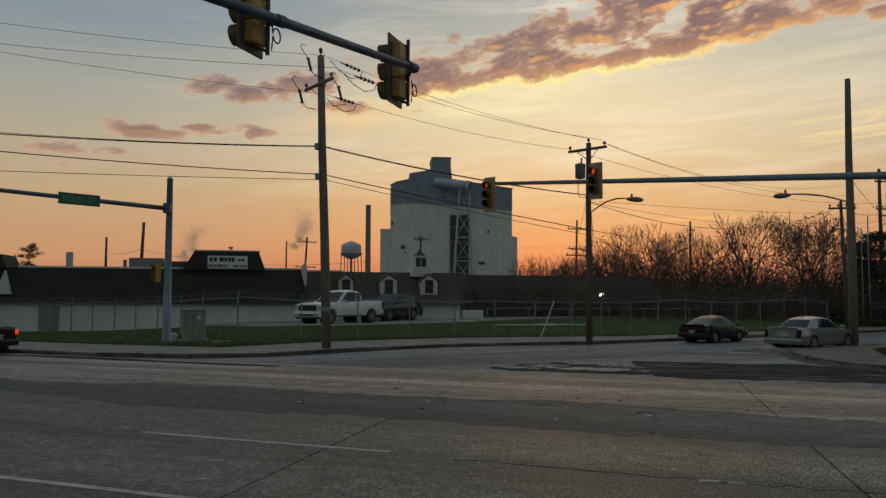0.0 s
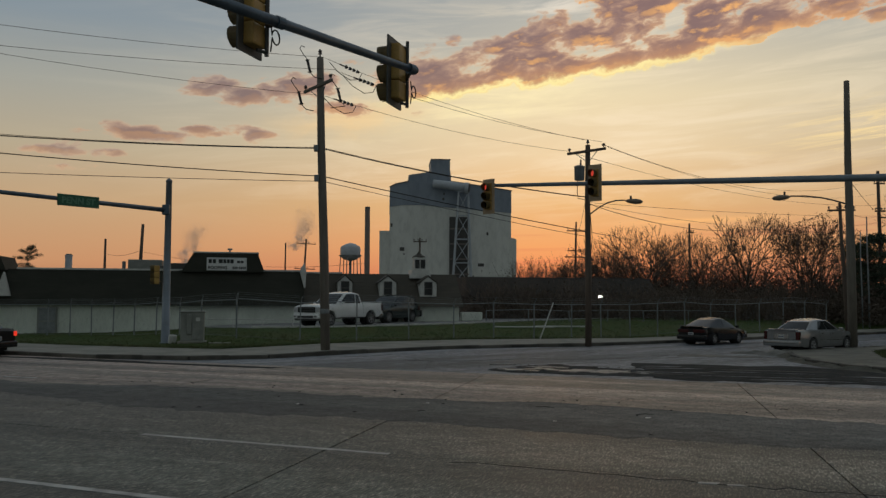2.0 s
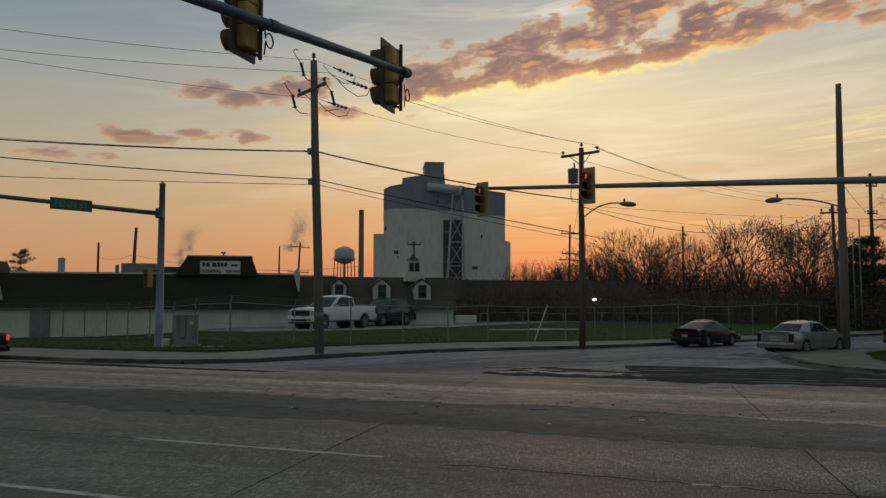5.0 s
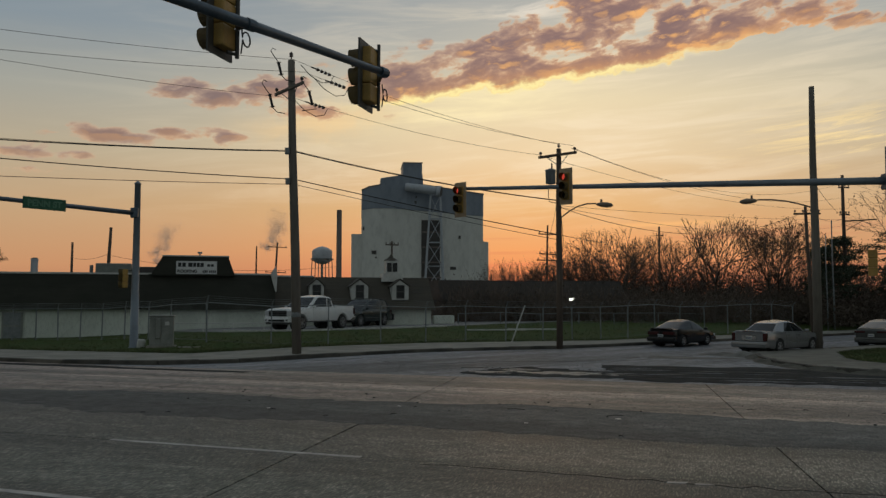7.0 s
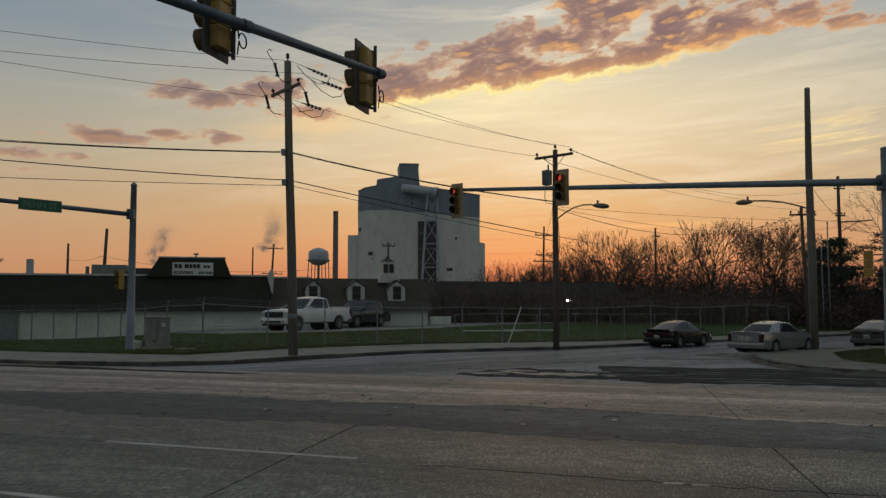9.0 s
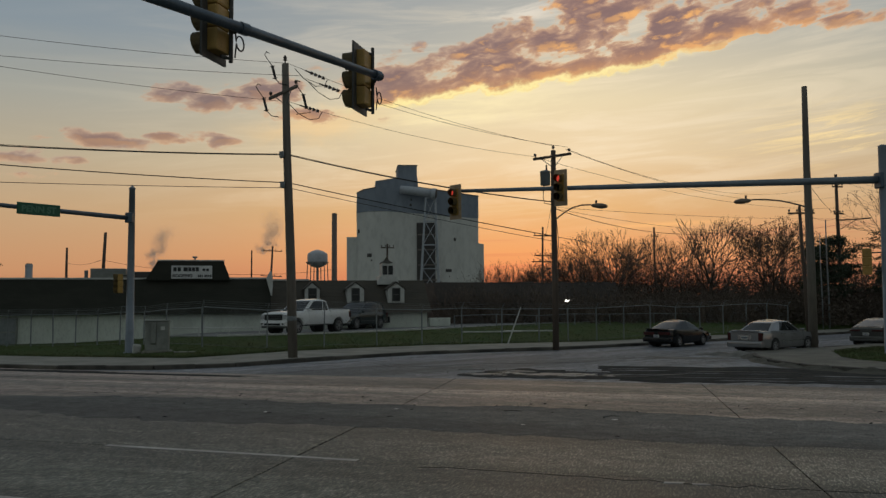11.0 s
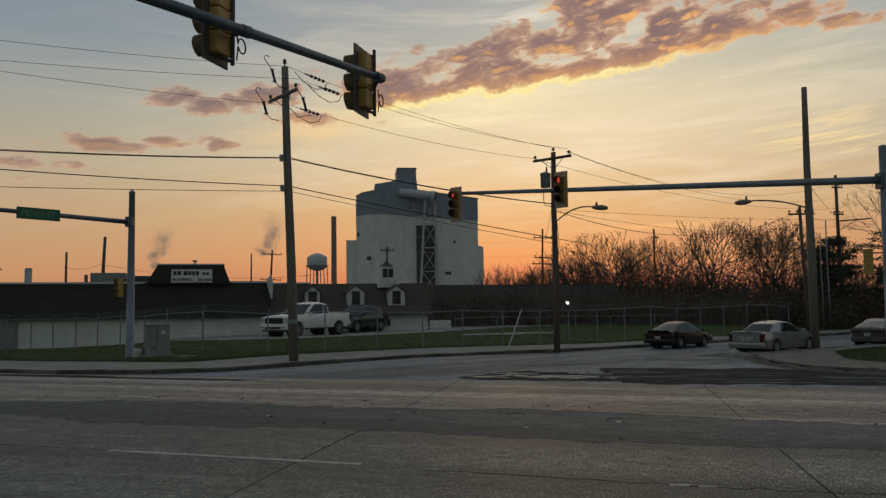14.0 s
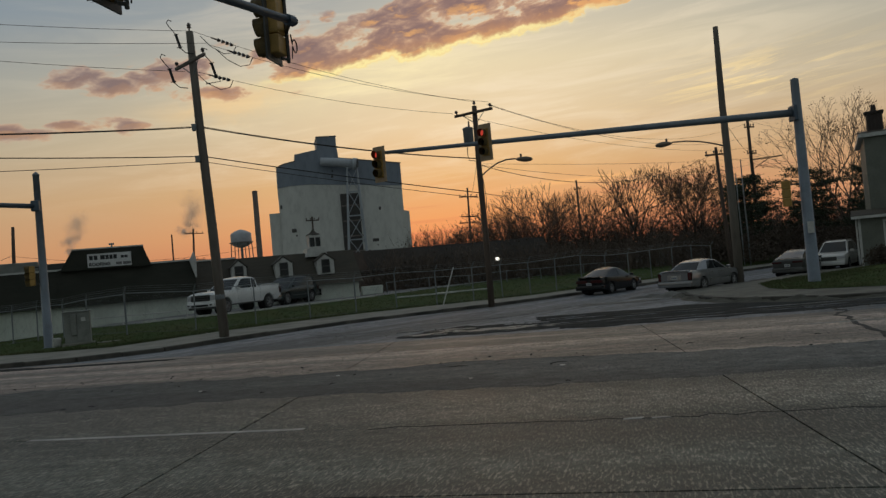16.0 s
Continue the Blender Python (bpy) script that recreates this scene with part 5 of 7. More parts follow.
    def cabin(self, rb, rr, rf, fb, wb, wr, material=None, bow=0.07):
        """Corners of its outline: rear base, rear and front of the roof, front base, as (x, z); half widths below and above."""
        self.c = (rb, rr, rf, fb, wb, wr, bow)
        bm, rings = bmesh.new(), []
        for v in (0.0, 0.3, 0.6, 0.82, 0.92, 0.975, 1.0):
            ring = [self.cab("rear", k / 6, v) for k in range(6)] + [self.cab("left", k / 12, v) for k in range(12)]
            ring += [self.cab("front", 1 - k / 6, v) for k in range(6)] + [self.cab("right", 1 - k / 12, v) for k in range(12)]
            rings.append([bm.verts.new(p) for p in ring])
        mid = Vector(((rr[0] + rf[0]) / 2, 0, 0))
        for g, up_ in ((0.8, 0.022), (0.4, 0.045)):
            rings.append([bm.verts.new((mid.x + (p.co.x - mid.x) * g, p.co.y * g, p.co.z + up_)) for p in rings[6]])
        for r0, r1 in zip(rings, rings[1:]):
            for i in range(len(r0)):
                k = (i + 1) % len(r0)
                bm.faces.new((r0[i], r0[k], r1[k], r1[i]))
        bm.faces.new(rings[-1])
        bmesh.ops.recalc_face_normals(bm, faces=list(bm.faces))
        self.shell = part("cabin", bm, material or self.paint, self.ob, smooth=True)
        self.shell.data.set_sharp_from_angle(angle=radians(40))

    def cab(self, face, s, v, out=0.0):
        rb, rr, rf, fb, wb, wr, bow = self.c
        mixed = lambda a, b, f: a + (b - a) * f
        e = float(np.interp(v, (0, 0.8, 0.92, 0.975, 1.0), (0, 0, 0.012, 0.04, 0.085)))
        x0, x1 = mixed(rb[0], rr[0], v) + e, mixed(fb[0], rf[0], v) - e
        z0, z1, half_ = mixed(rb[1], rr[1], v), mixed(fb[1], rf[1], v), mixed(wb, wr, v) - e
        if face in ("left", "right"):
            sgn = 1 if face == "left" else -1
            return Vector((mixed(x0, x1, s), sgn * (half_ + out * 0.93 - 0.045 * (2 * s - 1) ** 2), mixed(z0, z1, s) + 0.05 * 4 * s * (1 - s) * v + out * 0.3))
        y = mixed(-half_, half_, s)
        round_ = bow * (1 - (2 * s - 1) ** 2)
        y *= (half_ - 0.045) / half_
        if face == "rear":
            return Vector((x0 - round_ - out * 0.6, y, z0 + out * 0.75))
        return Vector((x1 + round_ + out * 0.6, y, z1 + out * 0.75))

    def pane(self, name_, face, s0, s1, v0=0.08, v1=0.88, t0=None, t1=None, material=None):
        """A pane over part of a cabin face; t0 and t1: its ends at the upper edge."""
        t0, t1 = s0 if t0 is None else t0, s1 if t1 is None else t1
        bm, sheets = bmesh.new(), []
        for out in (0.012, -0.02):
            sheets.append([[bm.verts.new(self.cab(face, (s0 + (t0 - s0) * j / 3) + ((s1 + (t1 - s1) * j / 3) - (s0 + (t0 - s0) * j / 3)) * i / 8, v0 + (v1 - v0) * j / 3, out)) for i in range(9)] for j in range(4)])
        for g in sheets:
            for j in range(3):
                for i in range(8):
                    bm.faces.new((g[j][i], g[j][i + 1], g[j + 1][i + 1], g[j + 1][i]))
        a, b = ([g[0][i] for i in range(9)] + [g[j][8] for j in (1, 2, 3)] + [g[3][i] for i in range(7, -1, -1)] + [g[j][0] for j in (2, 1)] for g in sheets)
        for i in range(len(a)):
            k = (i + 1) % len(a)
            bm.faces.new((a[i], a[k], b[k], b[i]))
        bmesh.ops.recalc_face_normals(bm, faces=list(bm.faces))
        pane_ = part(name_, bm, material or m_carglass, self.shell, smooth=True)
        pane_.data.set_sharp_from_angle(angle=radians(30))

    def windows(self, sides, rear=(0.08, 0.92, 0.08, 0.88), front=(0.05, 0.95, 0.06, 0.9)):
        for face in ("left", "right"):
            for s0, s1, *tops in sides:
                self.pane("side_window", face, s0, s1, 0.1, 0.86, *tops)
        self.pane("rear_window", "rear", *rear)
        self.pane("windscreen", "front", *front)

    def seams(self, xs, handles, trim=None, low=0.12):
        for sgn in (1, -1):
            for x in xs:
                part("door_seam", pipe(bmesh.new(), [self.on_side(x, f, sgn, -0.002) for f in (low, 0.35, 0.6, 0.85, 0.98)], 0.008, 4), m_under, self.body)
            for x in handles:
                p = self.on_side(x, 0.83, sgn, 0.01)
                part("door_handle", soft_box((-0.1, -0.014, -0.015), (0.1, 0.014, 0.015), 0.006, 1, Matrix.Translation(p)), self.paint if trim is None else m_chrome, self.ob)
            if trim:
                part("side_moulding", pipe(bmesh.new(), [self.on_side(trim[0] + (trim[1] - trim[0]) * k / 8, trim[2], sgn, 0.002) for k in range(9)], 0.018, 5), trim[3], self.ob)
            x = self.c[3][0] - 0.32
            foot = self.on_side(x, 1.0, sgn)
            mirror = soft_box((-0.07, -0.1, 0.0), (0.06, 0.1, 0.14), 0.035, 2, Matrix.Translation((foot.x, foot.y + sgn * 0.13, foot.z + 0.01)))
            part("door_mirror", mirror, self.paint, self.ob)

    def tail(self, lamps, lamp_mat, bumper_mat, plate_z, bumper=(0.32, 0.56), deep=0.09):
        """lamps: boxes of (inner y, outer y, low z, high z) on both sides."""
        for sgn in (1, -1):
            for y0, y1, z0, z1 in lamps:
                part("tail_lamp", soft_box((-self.h - 0.022, min(sgn * y0, sgn * y1), z0), (-self.h + 0.16, max(sgn * y0, sgn * y1), z1), 0.02, 2), lamp_mat, self.ob, "dark red tail lamp")
        part("rear_bumper", soft_box((-self.h - deep, -self.w * 0.93, bumper[0]), (-self.h + 0.32, self.w * 0.93, bumper[1]), 0.055, 3), bumper_mat, self.ob, smooth=True)
        plate = part("number_plate", soft_box((-self.h - 0.035, -0.16, plate_z - 0.08), (-self.h + 0.02, 0.16, plate_z + 0.08), 0.008, 1), m_trim, self.ob)
        marks = bmesh.new()
        for k in range(6):
            box(marks, (-self.h - 0.041, -0.13 + k * 0.045, plate_z - 0.035), (-self.h - 0.034, -0.10 + k * 0.045, plate_z + 0.035))
        part("plate_bars", marks, m_bars, plate)

    def nose(self, lamps, grille, grille_mat, bumper_mat, bumper=(0.3, 0.52), deep=0.08):
        for sgn in (1, -1):
            for y0, y1, z0, z1 in lamps:
                part("headlamp", soft_box((self.h - 0.3, min(sgn * y0, sgn * y1), z0), (self.h + 0.02, max(sgn * y0, sgn * y1), z1), 0.03, 2), m_headl, self.ob, "clear headlamp")
        part("front_bumper", soft_box((self.h - 0.32, -self.w * 0.92, bumper[0]), (self.h + deep, self.w * 0.92, bumper[1]), 0.055, 3), bumper_mat, self.ob, smooth=True)
        part("grille", soft_box((self.h - 0.1, -grille[0], grille[1]), (self.h + 0.03, grille[0], grille[2]), 0.02, 2), grille_mat, self.ob)


p_black, p_silver, p_white = car_paint("black_car_paint", (0.008, 0.009, 0.010), 0.0), car_paint("silver_car_paint", (0.33, 0.335, 0.345), 0.5), car_paint("white_truck_paint", (0.82, 0.83, 0.84), 0.0)
p_grey, p_dark, p_pearl = car_paint("grey_car_paint", (0.11, 0.11, 0.105), 0.35), car_paint("dark_green_paint", (0.03, 0.042, 0.042), 0.0), car_paint("pale_suv_paint", (0.68, 0.68, 0.67), 0.1)


def formal_sedan():
    c = Car("sedan_car", "silver formal sedan parked along the side street kerb", "car", pose(16.42, 36.3, -0.02, 0, 0, 36.5) @ Matrix.Scale(0.94, 4), p_silver, 5.2, 1.86,
            [(-2.6, 0.94), (-2.5, 1.02), (-1.5, 1.03), (-0.6, 0.985), (0.9, 0.965), (1.3, 0.955), (2.2, 0.87), (2.5, 0.78), (2.6, 0.68)], (-1.5, 1.48), 0.33)
    c.cabin((-1.75, 1.0), (-1.0, 1.43), (0.25, 1.45), (1.12, 0.96), 0.83, 0.62)
    c.windows(((0.27, 0.55, 0.30, 0.56), (0.575, 0.9, 0.58, 0.88)), (0.07, 0.93, 0.12, 0.86))
    c.seams((-0.95, -0.02, 1.02), (-0.72, 0.2), (-0.95, 1.0, 0.42, m_chrome))
    c.tail(((0.69, 0.86, 0.60, 0.97),), m_tail, p_silver, 0.74, (0.3, 0.58), 0.1)
    c.nose(((0.45, 0.82, 0.56, 0.7),), (0.38, 0.52, 0.7), m_chrome, p_silver)
    part("boot_lid_edge", soft_box((-2.63, -0.68, 0.985), (-2.3, 0.68, 1.075), 0.03, 2), p_silver, c.ob, "raised rear lip of the boot lid")
    part("brake_light", box(bmesh.new(), (-2.64, -0.3, 1.03), (-2.62, 0.3, 1.055)), m_tail, c.ob)
    part("plate_recess", soft_box((-2.615, -0.36, 0.62), (-2.58, 0.36, 0.88), 0.03, 1), m_chrome, c.ob, "bright surround of the number plate")
    part("boot_seam", pipe(bmesh.new(), [(-2.605, -0.67, 0.6), (-2.605, 0.67, 0.6)], 0.008, 4), m_under, c.body)
    part("bumper_strip", box(bmesh.new(), (-2.705, -0.84, 0.43), (-2.69, 0.84, 0.455)), m_plate, c.ob)


def rounded_sedan():
    c = Car("sedan_car", "black rounded sedan parked by the fence", "car", pose(13.85, 41.8, 0, 0, 0, 43) @ Matrix.Scale(0.89, 4), p_black, 4.85, 1.8,
            [(-2.42, 0.86), (-2.3, 0.97), (-1.7, 0.985), (-0.6, 0.93), (0.9, 0.895), (1.3, 0.88), (2.05, 0.77), (2.32, 0.67), (2.42, 0.58)], (-1.4, 1.36), 0.32, 0.24, 0.16)
    c.cabin((-1.95, 0.965), (-0.75, 1.4), (0.2, 1.42), (1.3, 0.885), 0.81, 0.58, bow=0.12)
    c.windows(((0.24, 0.50, 0.33, 0.50), (0.525, 0.9, 0.525, 0.84)), (0.06, 0.94, 0.1, 0.9))
    c.seams((-1.0, -0.1, 1.0), (-0.82, 0.12))
    c.tail(((0.12, 0.82, 0.68, 0.86),), m_tail, p_black, 0.62, (0.3, 0.56), 0.1)
    c.nose(((0.42, 0.8, 0.52, 0.66),), (0.32, 0.42, 0.6), m_plate, p_black)
    part("spoiler", soft_box((-2.44, -0.72, 1.02), (-2.22, 0.72, 1.055), 0.015, 2), p_black, c.ob)
    for y in (-0.6, 0.6):
        part("spoiler_foot", box(bmesh.new(), (-2.38, y - 0.04, 0.96), (-2.26, y + 0.04, 1.03)), p_black, c.ob)


def fastback_sedan():
    c = Car("sedan_car", "dark grey fastback sedan parked beyond the mast", "car", pose(24.05, 41.1, -0.01, 0, 0, 45) @ Matrix.Scale(0.88, 4), p_grey, 4.88, 1.86,
            [(-2.44, 0.92), (-2.36, 1.03), (-1.9, 1.06), (-0.6, 0.98), (0.9, 0.92), (1.3, 0.9), (2.1, 0.78), (2.36, 0.68), (2.44, 0.58)], (-1.42, 1.42), 0.34, 0.24, 0.15)
    c.cabin((-2.2, 1.03), (-0.65, 1.45), (0.25, 1.46), (1.4, 0.905), 0.83, 0.6, bow=0.12)
    c.windows(((0.24, 0.5, 0.34, 0.5), (0.525, 0.9, 0.525, 0.84)), (0.07, 0.93, 0.14, 0.9))
    c.seams((-0.98, -0.05, 1.05), (-0.78, 0.2))
    c.tail(((0.3, 0.86, 0.82, 0.93),), m_tail, p_grey, 0.68, (0.28, 0.56), 0.07)
    c.nose(((0.42, 0.84, 0.56, 0.68),), (0.36, 0.42, 0.6), m_plate, p_grey)
    part("rear_diffuser", soft_box((-2.53, -0.6, 0.28), (-2.3, 0.6, 0.4), 0.03, 2), m_plate, c.ob)


def sport_utility(label, m, paint, bumper_mat):
    c = Car("suv_car", label, "car", m, paint, 4.7, 1.86, [(-2.35, 0.98), (-2.3, 1.04), (-0.6, 1.06), (1.0, 1.04), (1.4, 1.03), (2.1, 0.95), (2.3, 0.84), (2.35, 0.72)], (-1.4, 1.4), 0.37, 0.32, 0.09)
    c.cabin((-2.27, 1.03), (-1.98, 1.68), (0.05, 1.71), (1.12, 1.05), 0.86, 0.68, bow=0.05)
    c.windows(((0.06, 0.27, 0.05, 0.27), (0.305, 0.56, 0.305, 0.57), (0.585, 0.93, 0.60, 0.92)), (0.08, 0.92, 0.1, 0.86))
    c.seams((-0.98, -0.05, 0.95), (-0.8, 0.12), (-0.98, 0.98, 0.3, m_plate))
    c.tail(((0.7, 0.88, 0.75, 1.03),), m_tail, bumper_mat, 0.8, (0.36, 0.62), 0.1)
    c.nose(((0.46, 0.86, 0.7, 0.86),), (0.42, 0.62, 0.84), m_plate, bumper_mat, (0.34, 0.58), 0.1)
    for sgn in (1, -1):
        part("roof_rail", pipe(bmesh.new(), [(-1.85, sgn * 0.6, 1.67), (-1.75, sgn * 0.6, 1.755), (-0.1, sgn * 0.6, 1.775), (0.0, sgn * 0.6, 1.69)], 0.02, 6), m_plate, c.ob)
    for x in (-1.4, -0.5):
        part("roof_bar", rod(bmesh.new(), (x, -0.6, 1.765), (x, 0.6, 1.765), 0.018, 0.018, 6), m_plate, c.ob)


def pickup():
    c = Car("pickup_truck", "white extended-cab pickup truck parked on the lot", "pickup truck", pose(-5.86, 46.9, 0.68, 0, 0, -123) @ Matrix.Scale(0.96, 4), p_white, 5.85, 2.02,
            [(-2.92, 1.32), (-2.88, 1.36), (-1.02, 1.36), (-1.0, 1.28), (0.9, 1.25), (1.3, 1.27), (2.3, 1.25), (2.75, 1.18), (2.92, 1.06)], (-1.75, 1.98), 0.41, 0.5, 0.05, 1.2)
    c.cabin((-0.98, 1.26), (-0.86, 1.9), (0.42, 1.93), (1.35, 1.26), 0.92, 0.74, bow=0.05)
    c.windows(((0.07, 0.27, 0.07, 0.27), (0.31, 0.9, 0.315, 0.86)), (0.1, 0.9, 0.12, 0.84))
    c.seams((-0.98, -0.22, 1.0), (0.0,), None, 0.05)
    c.tail(((0.84, 0.99, 0.86, 1.26),), m_tail, m_chrome, 0.7, (0.5, 0.72), 0.14)
    c.nose(((0.66, 0.97, 0.84, 1.1),), (0.66, 0.8, 1.12), m_under, p_white, (0.46, 0.72), 0.12)
    part("grille_surround", soft_box((2.9, -0.7, 1.1), (2.965, 0.7, 1.16), 0.015, 1), p_white, c.ob)
    for z in (0.9, 1.02):
        part("grille_bar", soft_box((2.94, -0.62, z - 0.022), (2.97, 0.62, z + 0.022), 0.008, 1), m_plate, c.ob)
    part("air_intake", soft_box((3.0, -0.6, 0.5), (3.06, 0.6, 0.62), 0.02, 1), m_under, c.ob, "dark lower air intake")
    for y in (-0.78, 0.78):
        part("fog_lamp", soft_box((3.0, y - 0.1, 0.53), (3.055, y + 0.1, 0.63), 0.02, 1), m_plate, c.ob)
    part("valance", soft_box((2.6, -0.9, 0.34), (2.98, 0.9, 0.48), 0.04, 1), m_plate, c.ob)
    # the bed top is closed; a dark slab gives the shade inside it
    part("load_bed_shade", soft_box((-2.8, -0.82, 1.34), (-1.08, 0.82, 1.408), 0.01, 1), m_under, c.ob, "dark slab standing for the shaded open load bed")
    for sgn in (1, -1):
        part("running_board", soft_box((-0.9, min(sgn * 0.82, sgn * 1.0), 0.44), (1.2, max(sgn * 0.82, sgn * 1.0), 0.52), 0.02, 1), m_plate, c.ob)
        part("bed_rail", soft_box((-2.86, min(sgn * 0.86, sgn * 0.96), 1.37), (-1.06, max(sgn * 0.86, sgn * 0.96), 1.43), 0.012, 1), p_white, c.ob)
    part("tailgate_top", soft_box((-2.92, -0.84, 1.36), (-2.84, 0.84, 1.43), 0.012, 1), p_white, c.ob)


def waiting_car():
    c = Car("sedan_car", "black car with lit tail lamps waiting on the main road", "car", pose(-18.8, 31.5, 0, 0, 0, 158), p_black, 4.7, 1.8,
            [(-2.35, 0.9), (-2.28, 1.0), (-1.7, 1.02), (-0.6, 0.95), (0.9, 0.91), (1.3, 0.89), (2.05, 0.78), (2.3, 0.68), (2.35, 0.58)], (-1.4, 1.4), 0.33, 0.25, 0.14)
    c.cabin((-1.85, 1.0), (-0.8, 1.42), (0.25, 1.43), (1.25, 0.9), 0.81, 0.6, bow=0.1)
    c.windows(((0.22, 0.5, 0.3, 0.5), (0.525, 0.9, 0.525, 0.84)))
    c.seams((-0.95, 0.0, 1.0), (-0.75, 0.2))
    c.tail(((0.70, 0.84, 0.74, 0.92),), m_tail_lit, p_black, 0.66)
    c.nose(((0.42, 0.8, 0.54, 0.68),), (0.34, 0.44, 0.6), m_plate, p_black)


formal_sedan()
rounded_sedan()
fastback_sedan()
sport_utility("pale silver sport utility car facing the junction", pose(27.4, 42.8, 0, 0, 0, 226) @ Matrix.Scale(0.93, 4), p_pearl, p_pearl)
sport_utility("dark green sport utility car parked behind the pickup", pose(-3.45, 53.6, 0.68, 0, 0, -120), p_dark, m_plate)
pickup()
waiting_car()

# ---- fence, cabinet and house ----


def lawn_height(x, y):
    """Height of the rising lawn, by its three lines."""
    best, out = 1e9, 0.15
    for i in range(len(lawn_line)):
        a, b = Vector(lawn_line[i]), Vector(lot_line[i])
        for k in range(9):
            q = a.lerp(b, k / 8)
            dd = (q.x - x) ** 2 + (q.y - y) ** 2
            if dd < best:
                best, out = dd, 0.15 + (lot_z[i] - 0.15) * k / 8
    return out


def fence(name, label, points, height, arm=True, seed=1, step=0.16):
    rng = random.Random(seed)
    f = thing(name, label, "fence")
    tops = []
    for k, (x, y) in enumerate(points):
        z = lawn_height(x, y) - 0.05
        lean = rng.uniform(-0.03, 0.03)
        post = bmesh.new()
        tip = Vector((x + lean, y, z + height))
        rod(post, (x, y, z), tip, 0.035, 0.035, 6)
        if arm:
            rod(post, tip, tip + Vector((0.12, -0.2, 0.3)), 0.022, 0.016, 5)
        part("post", post, m_steel, f)
        tops.append((Vector((x, y, z)), tip))
    mesh_, barbs = bmesh.new(), bmesh.new()
    for (b0, t0), (b1, t1) in zip(tops, tops[1:]):
        part("top_rail", rod(bmesh.new(), t0, t1, 0.022, 0.022, 5), m_steel, f)
        rod(mesh_, b0 + Vector((0, 0, 0.12)), b1 + Vector((0, 0, 0.12)), 0.006, 0.006, 3, False)
        n = max(4, int((t1 - t0).length / step))
        for i in range(n):
            f0, f1 = i / n, min(1.0, (i + 9) / n)
            cut = (f1 - f0) * n / 9
            for flip in (False, True):
                a = b0.lerp(b1, f1 if flip else f0) + Vector((0, 0, 0.08))
                c = (b0.lerp(b1, f0 if flip else f1) + Vector((0, 0, 0.08))).lerp(t0.lerp(t1, f0 if flip else f1), cut)
                rod(mesh_, a, c, 0.0021, 0.0021, 3, False)
        if arm:
            for g in (0.35, 0.7, 1.0):
                off = Vector((0.12, -0.2, 0.3)) * g
                rod(barbs, t0 + off, t1 + off, 0.005, 0.005, 3, False)
    tagged(part("chain_link", mesh_, m_steel, f, "grey chain-link wire"), kind="stuff")
    if arm:
        tagged(part("barbed_wire", barbs, m_steel, f), kind="stuff")
    return f


fence("chain_link_fence", "tall galvanised chain-link fence with barbed-wire arms along the lawn",
      [(-9.6, 38.2), (-6.6, 38.0), (-4.1, 39.2), (-1.65, 40.6), (0.6, 41.9), (2.7, 42.7), (4.85, 43.1), (6.9, 43.6), (8.6, 44.2), (10.4, 45.2), (12.2, 46.3), (14.2, 47.8), (16.2, 49.3), (18.3, 50.9), (20.4, 52.5), (22.6, 54.1), (24.8, 55.8), (27.0, 57.4)], 1.85)
fence("chain_link_fence", "chain-link fence beside the white wall", [(-9.6, 38.2), (-12.2, 41.4), (-14.0, 43.6), (-15.8, 45.2), (-17.2, 45.7), (-18.5, 46.0), (-19.8, 46.2), (-21.1, 46.4), (-22.5, 46.6), (-26, 47.1), (-30, 47.4)], 1.8, True, 5, 0.2)
stake = rod(bmesh.new(), (5.1, 42.7, 0.1), (5.85, 42.9, 2.05), 0.035, 0.03, 6)
tagged(part("leaning_stake", stake, m_trim, None), "pale leaning stake against the fence", "stake")
fence("low_fence", "low grey fence at the back of the lawn", [(3.0, 55.5), (6.0, 56.6), (9.0, 57.8), (12.0, 59.2), (15.0, 60.8), (19.0, 63.0), (24.0, 66.0)], 0.85, False, 9, 0.25)
kerb_w = bmesh.new()
for p, q in zip(lot_line[7:10], lot_line[8:11]):
    p, q = Vector(p), Vector(q)
    box(kerb_w, (0, -0.09, 0), ((q - p).length, 0.09, 0.14), pose(p.x, p.y, 0.62, 0, 0, way(p, q)))
setting("lot_kerb", kerb_w, m_trim, "pale kerb along the parking lot")
rail = thing("pipe_rail", "low white pipe rail before the building", "rail", pose(0, 0, 0))
run = [(-13.8, 45.6), (-11.6, 45.4), (-9.8, 44.6), (-8.2, 44.9)]
part("rail", pipe(bmesh.new(), [(x, y, 1.05) for x, y in run], 0.03, 6), m_trim, rail)
for x, y in run:
    part("rail_post", rod(bmesh.new(), (x, y, 0.5), (x, y, 1.05), 0.03, 0.03, 6), m_trim, rail)

planter = soft_box((-0.75, -0.2, -0.3), (0.75, 0.2, 0.3), 0.03, 1, pose(2.05, 57.3, 1.0, 0, 0, 12))
tagged(part("low_wall", planter, m_white), "short low white wall at the lot's edge", "low wall")
for x, y, t, ln in ((5.0, 49.6, 4, 3.6), (7.4, 50.6, -2, 3.2)):
    plank = soft_box((-ln / 2, -0.09, -0.03), (ln / 2, 0.09, 0.05), 0.015, 1, pose(x, y, lawn_height(x, y) + 0.1, 0, 0, t))
    tagged(part("timber_plank", plank, m_trim), "pale weathered plank lying on the lawn", "plank")
cab = thing("signal_cabinet", "weathered grey roadside signal control cabinet", "utility cabinet", pose(-11.25, 36.9, 0.2, 0, 0, 12))
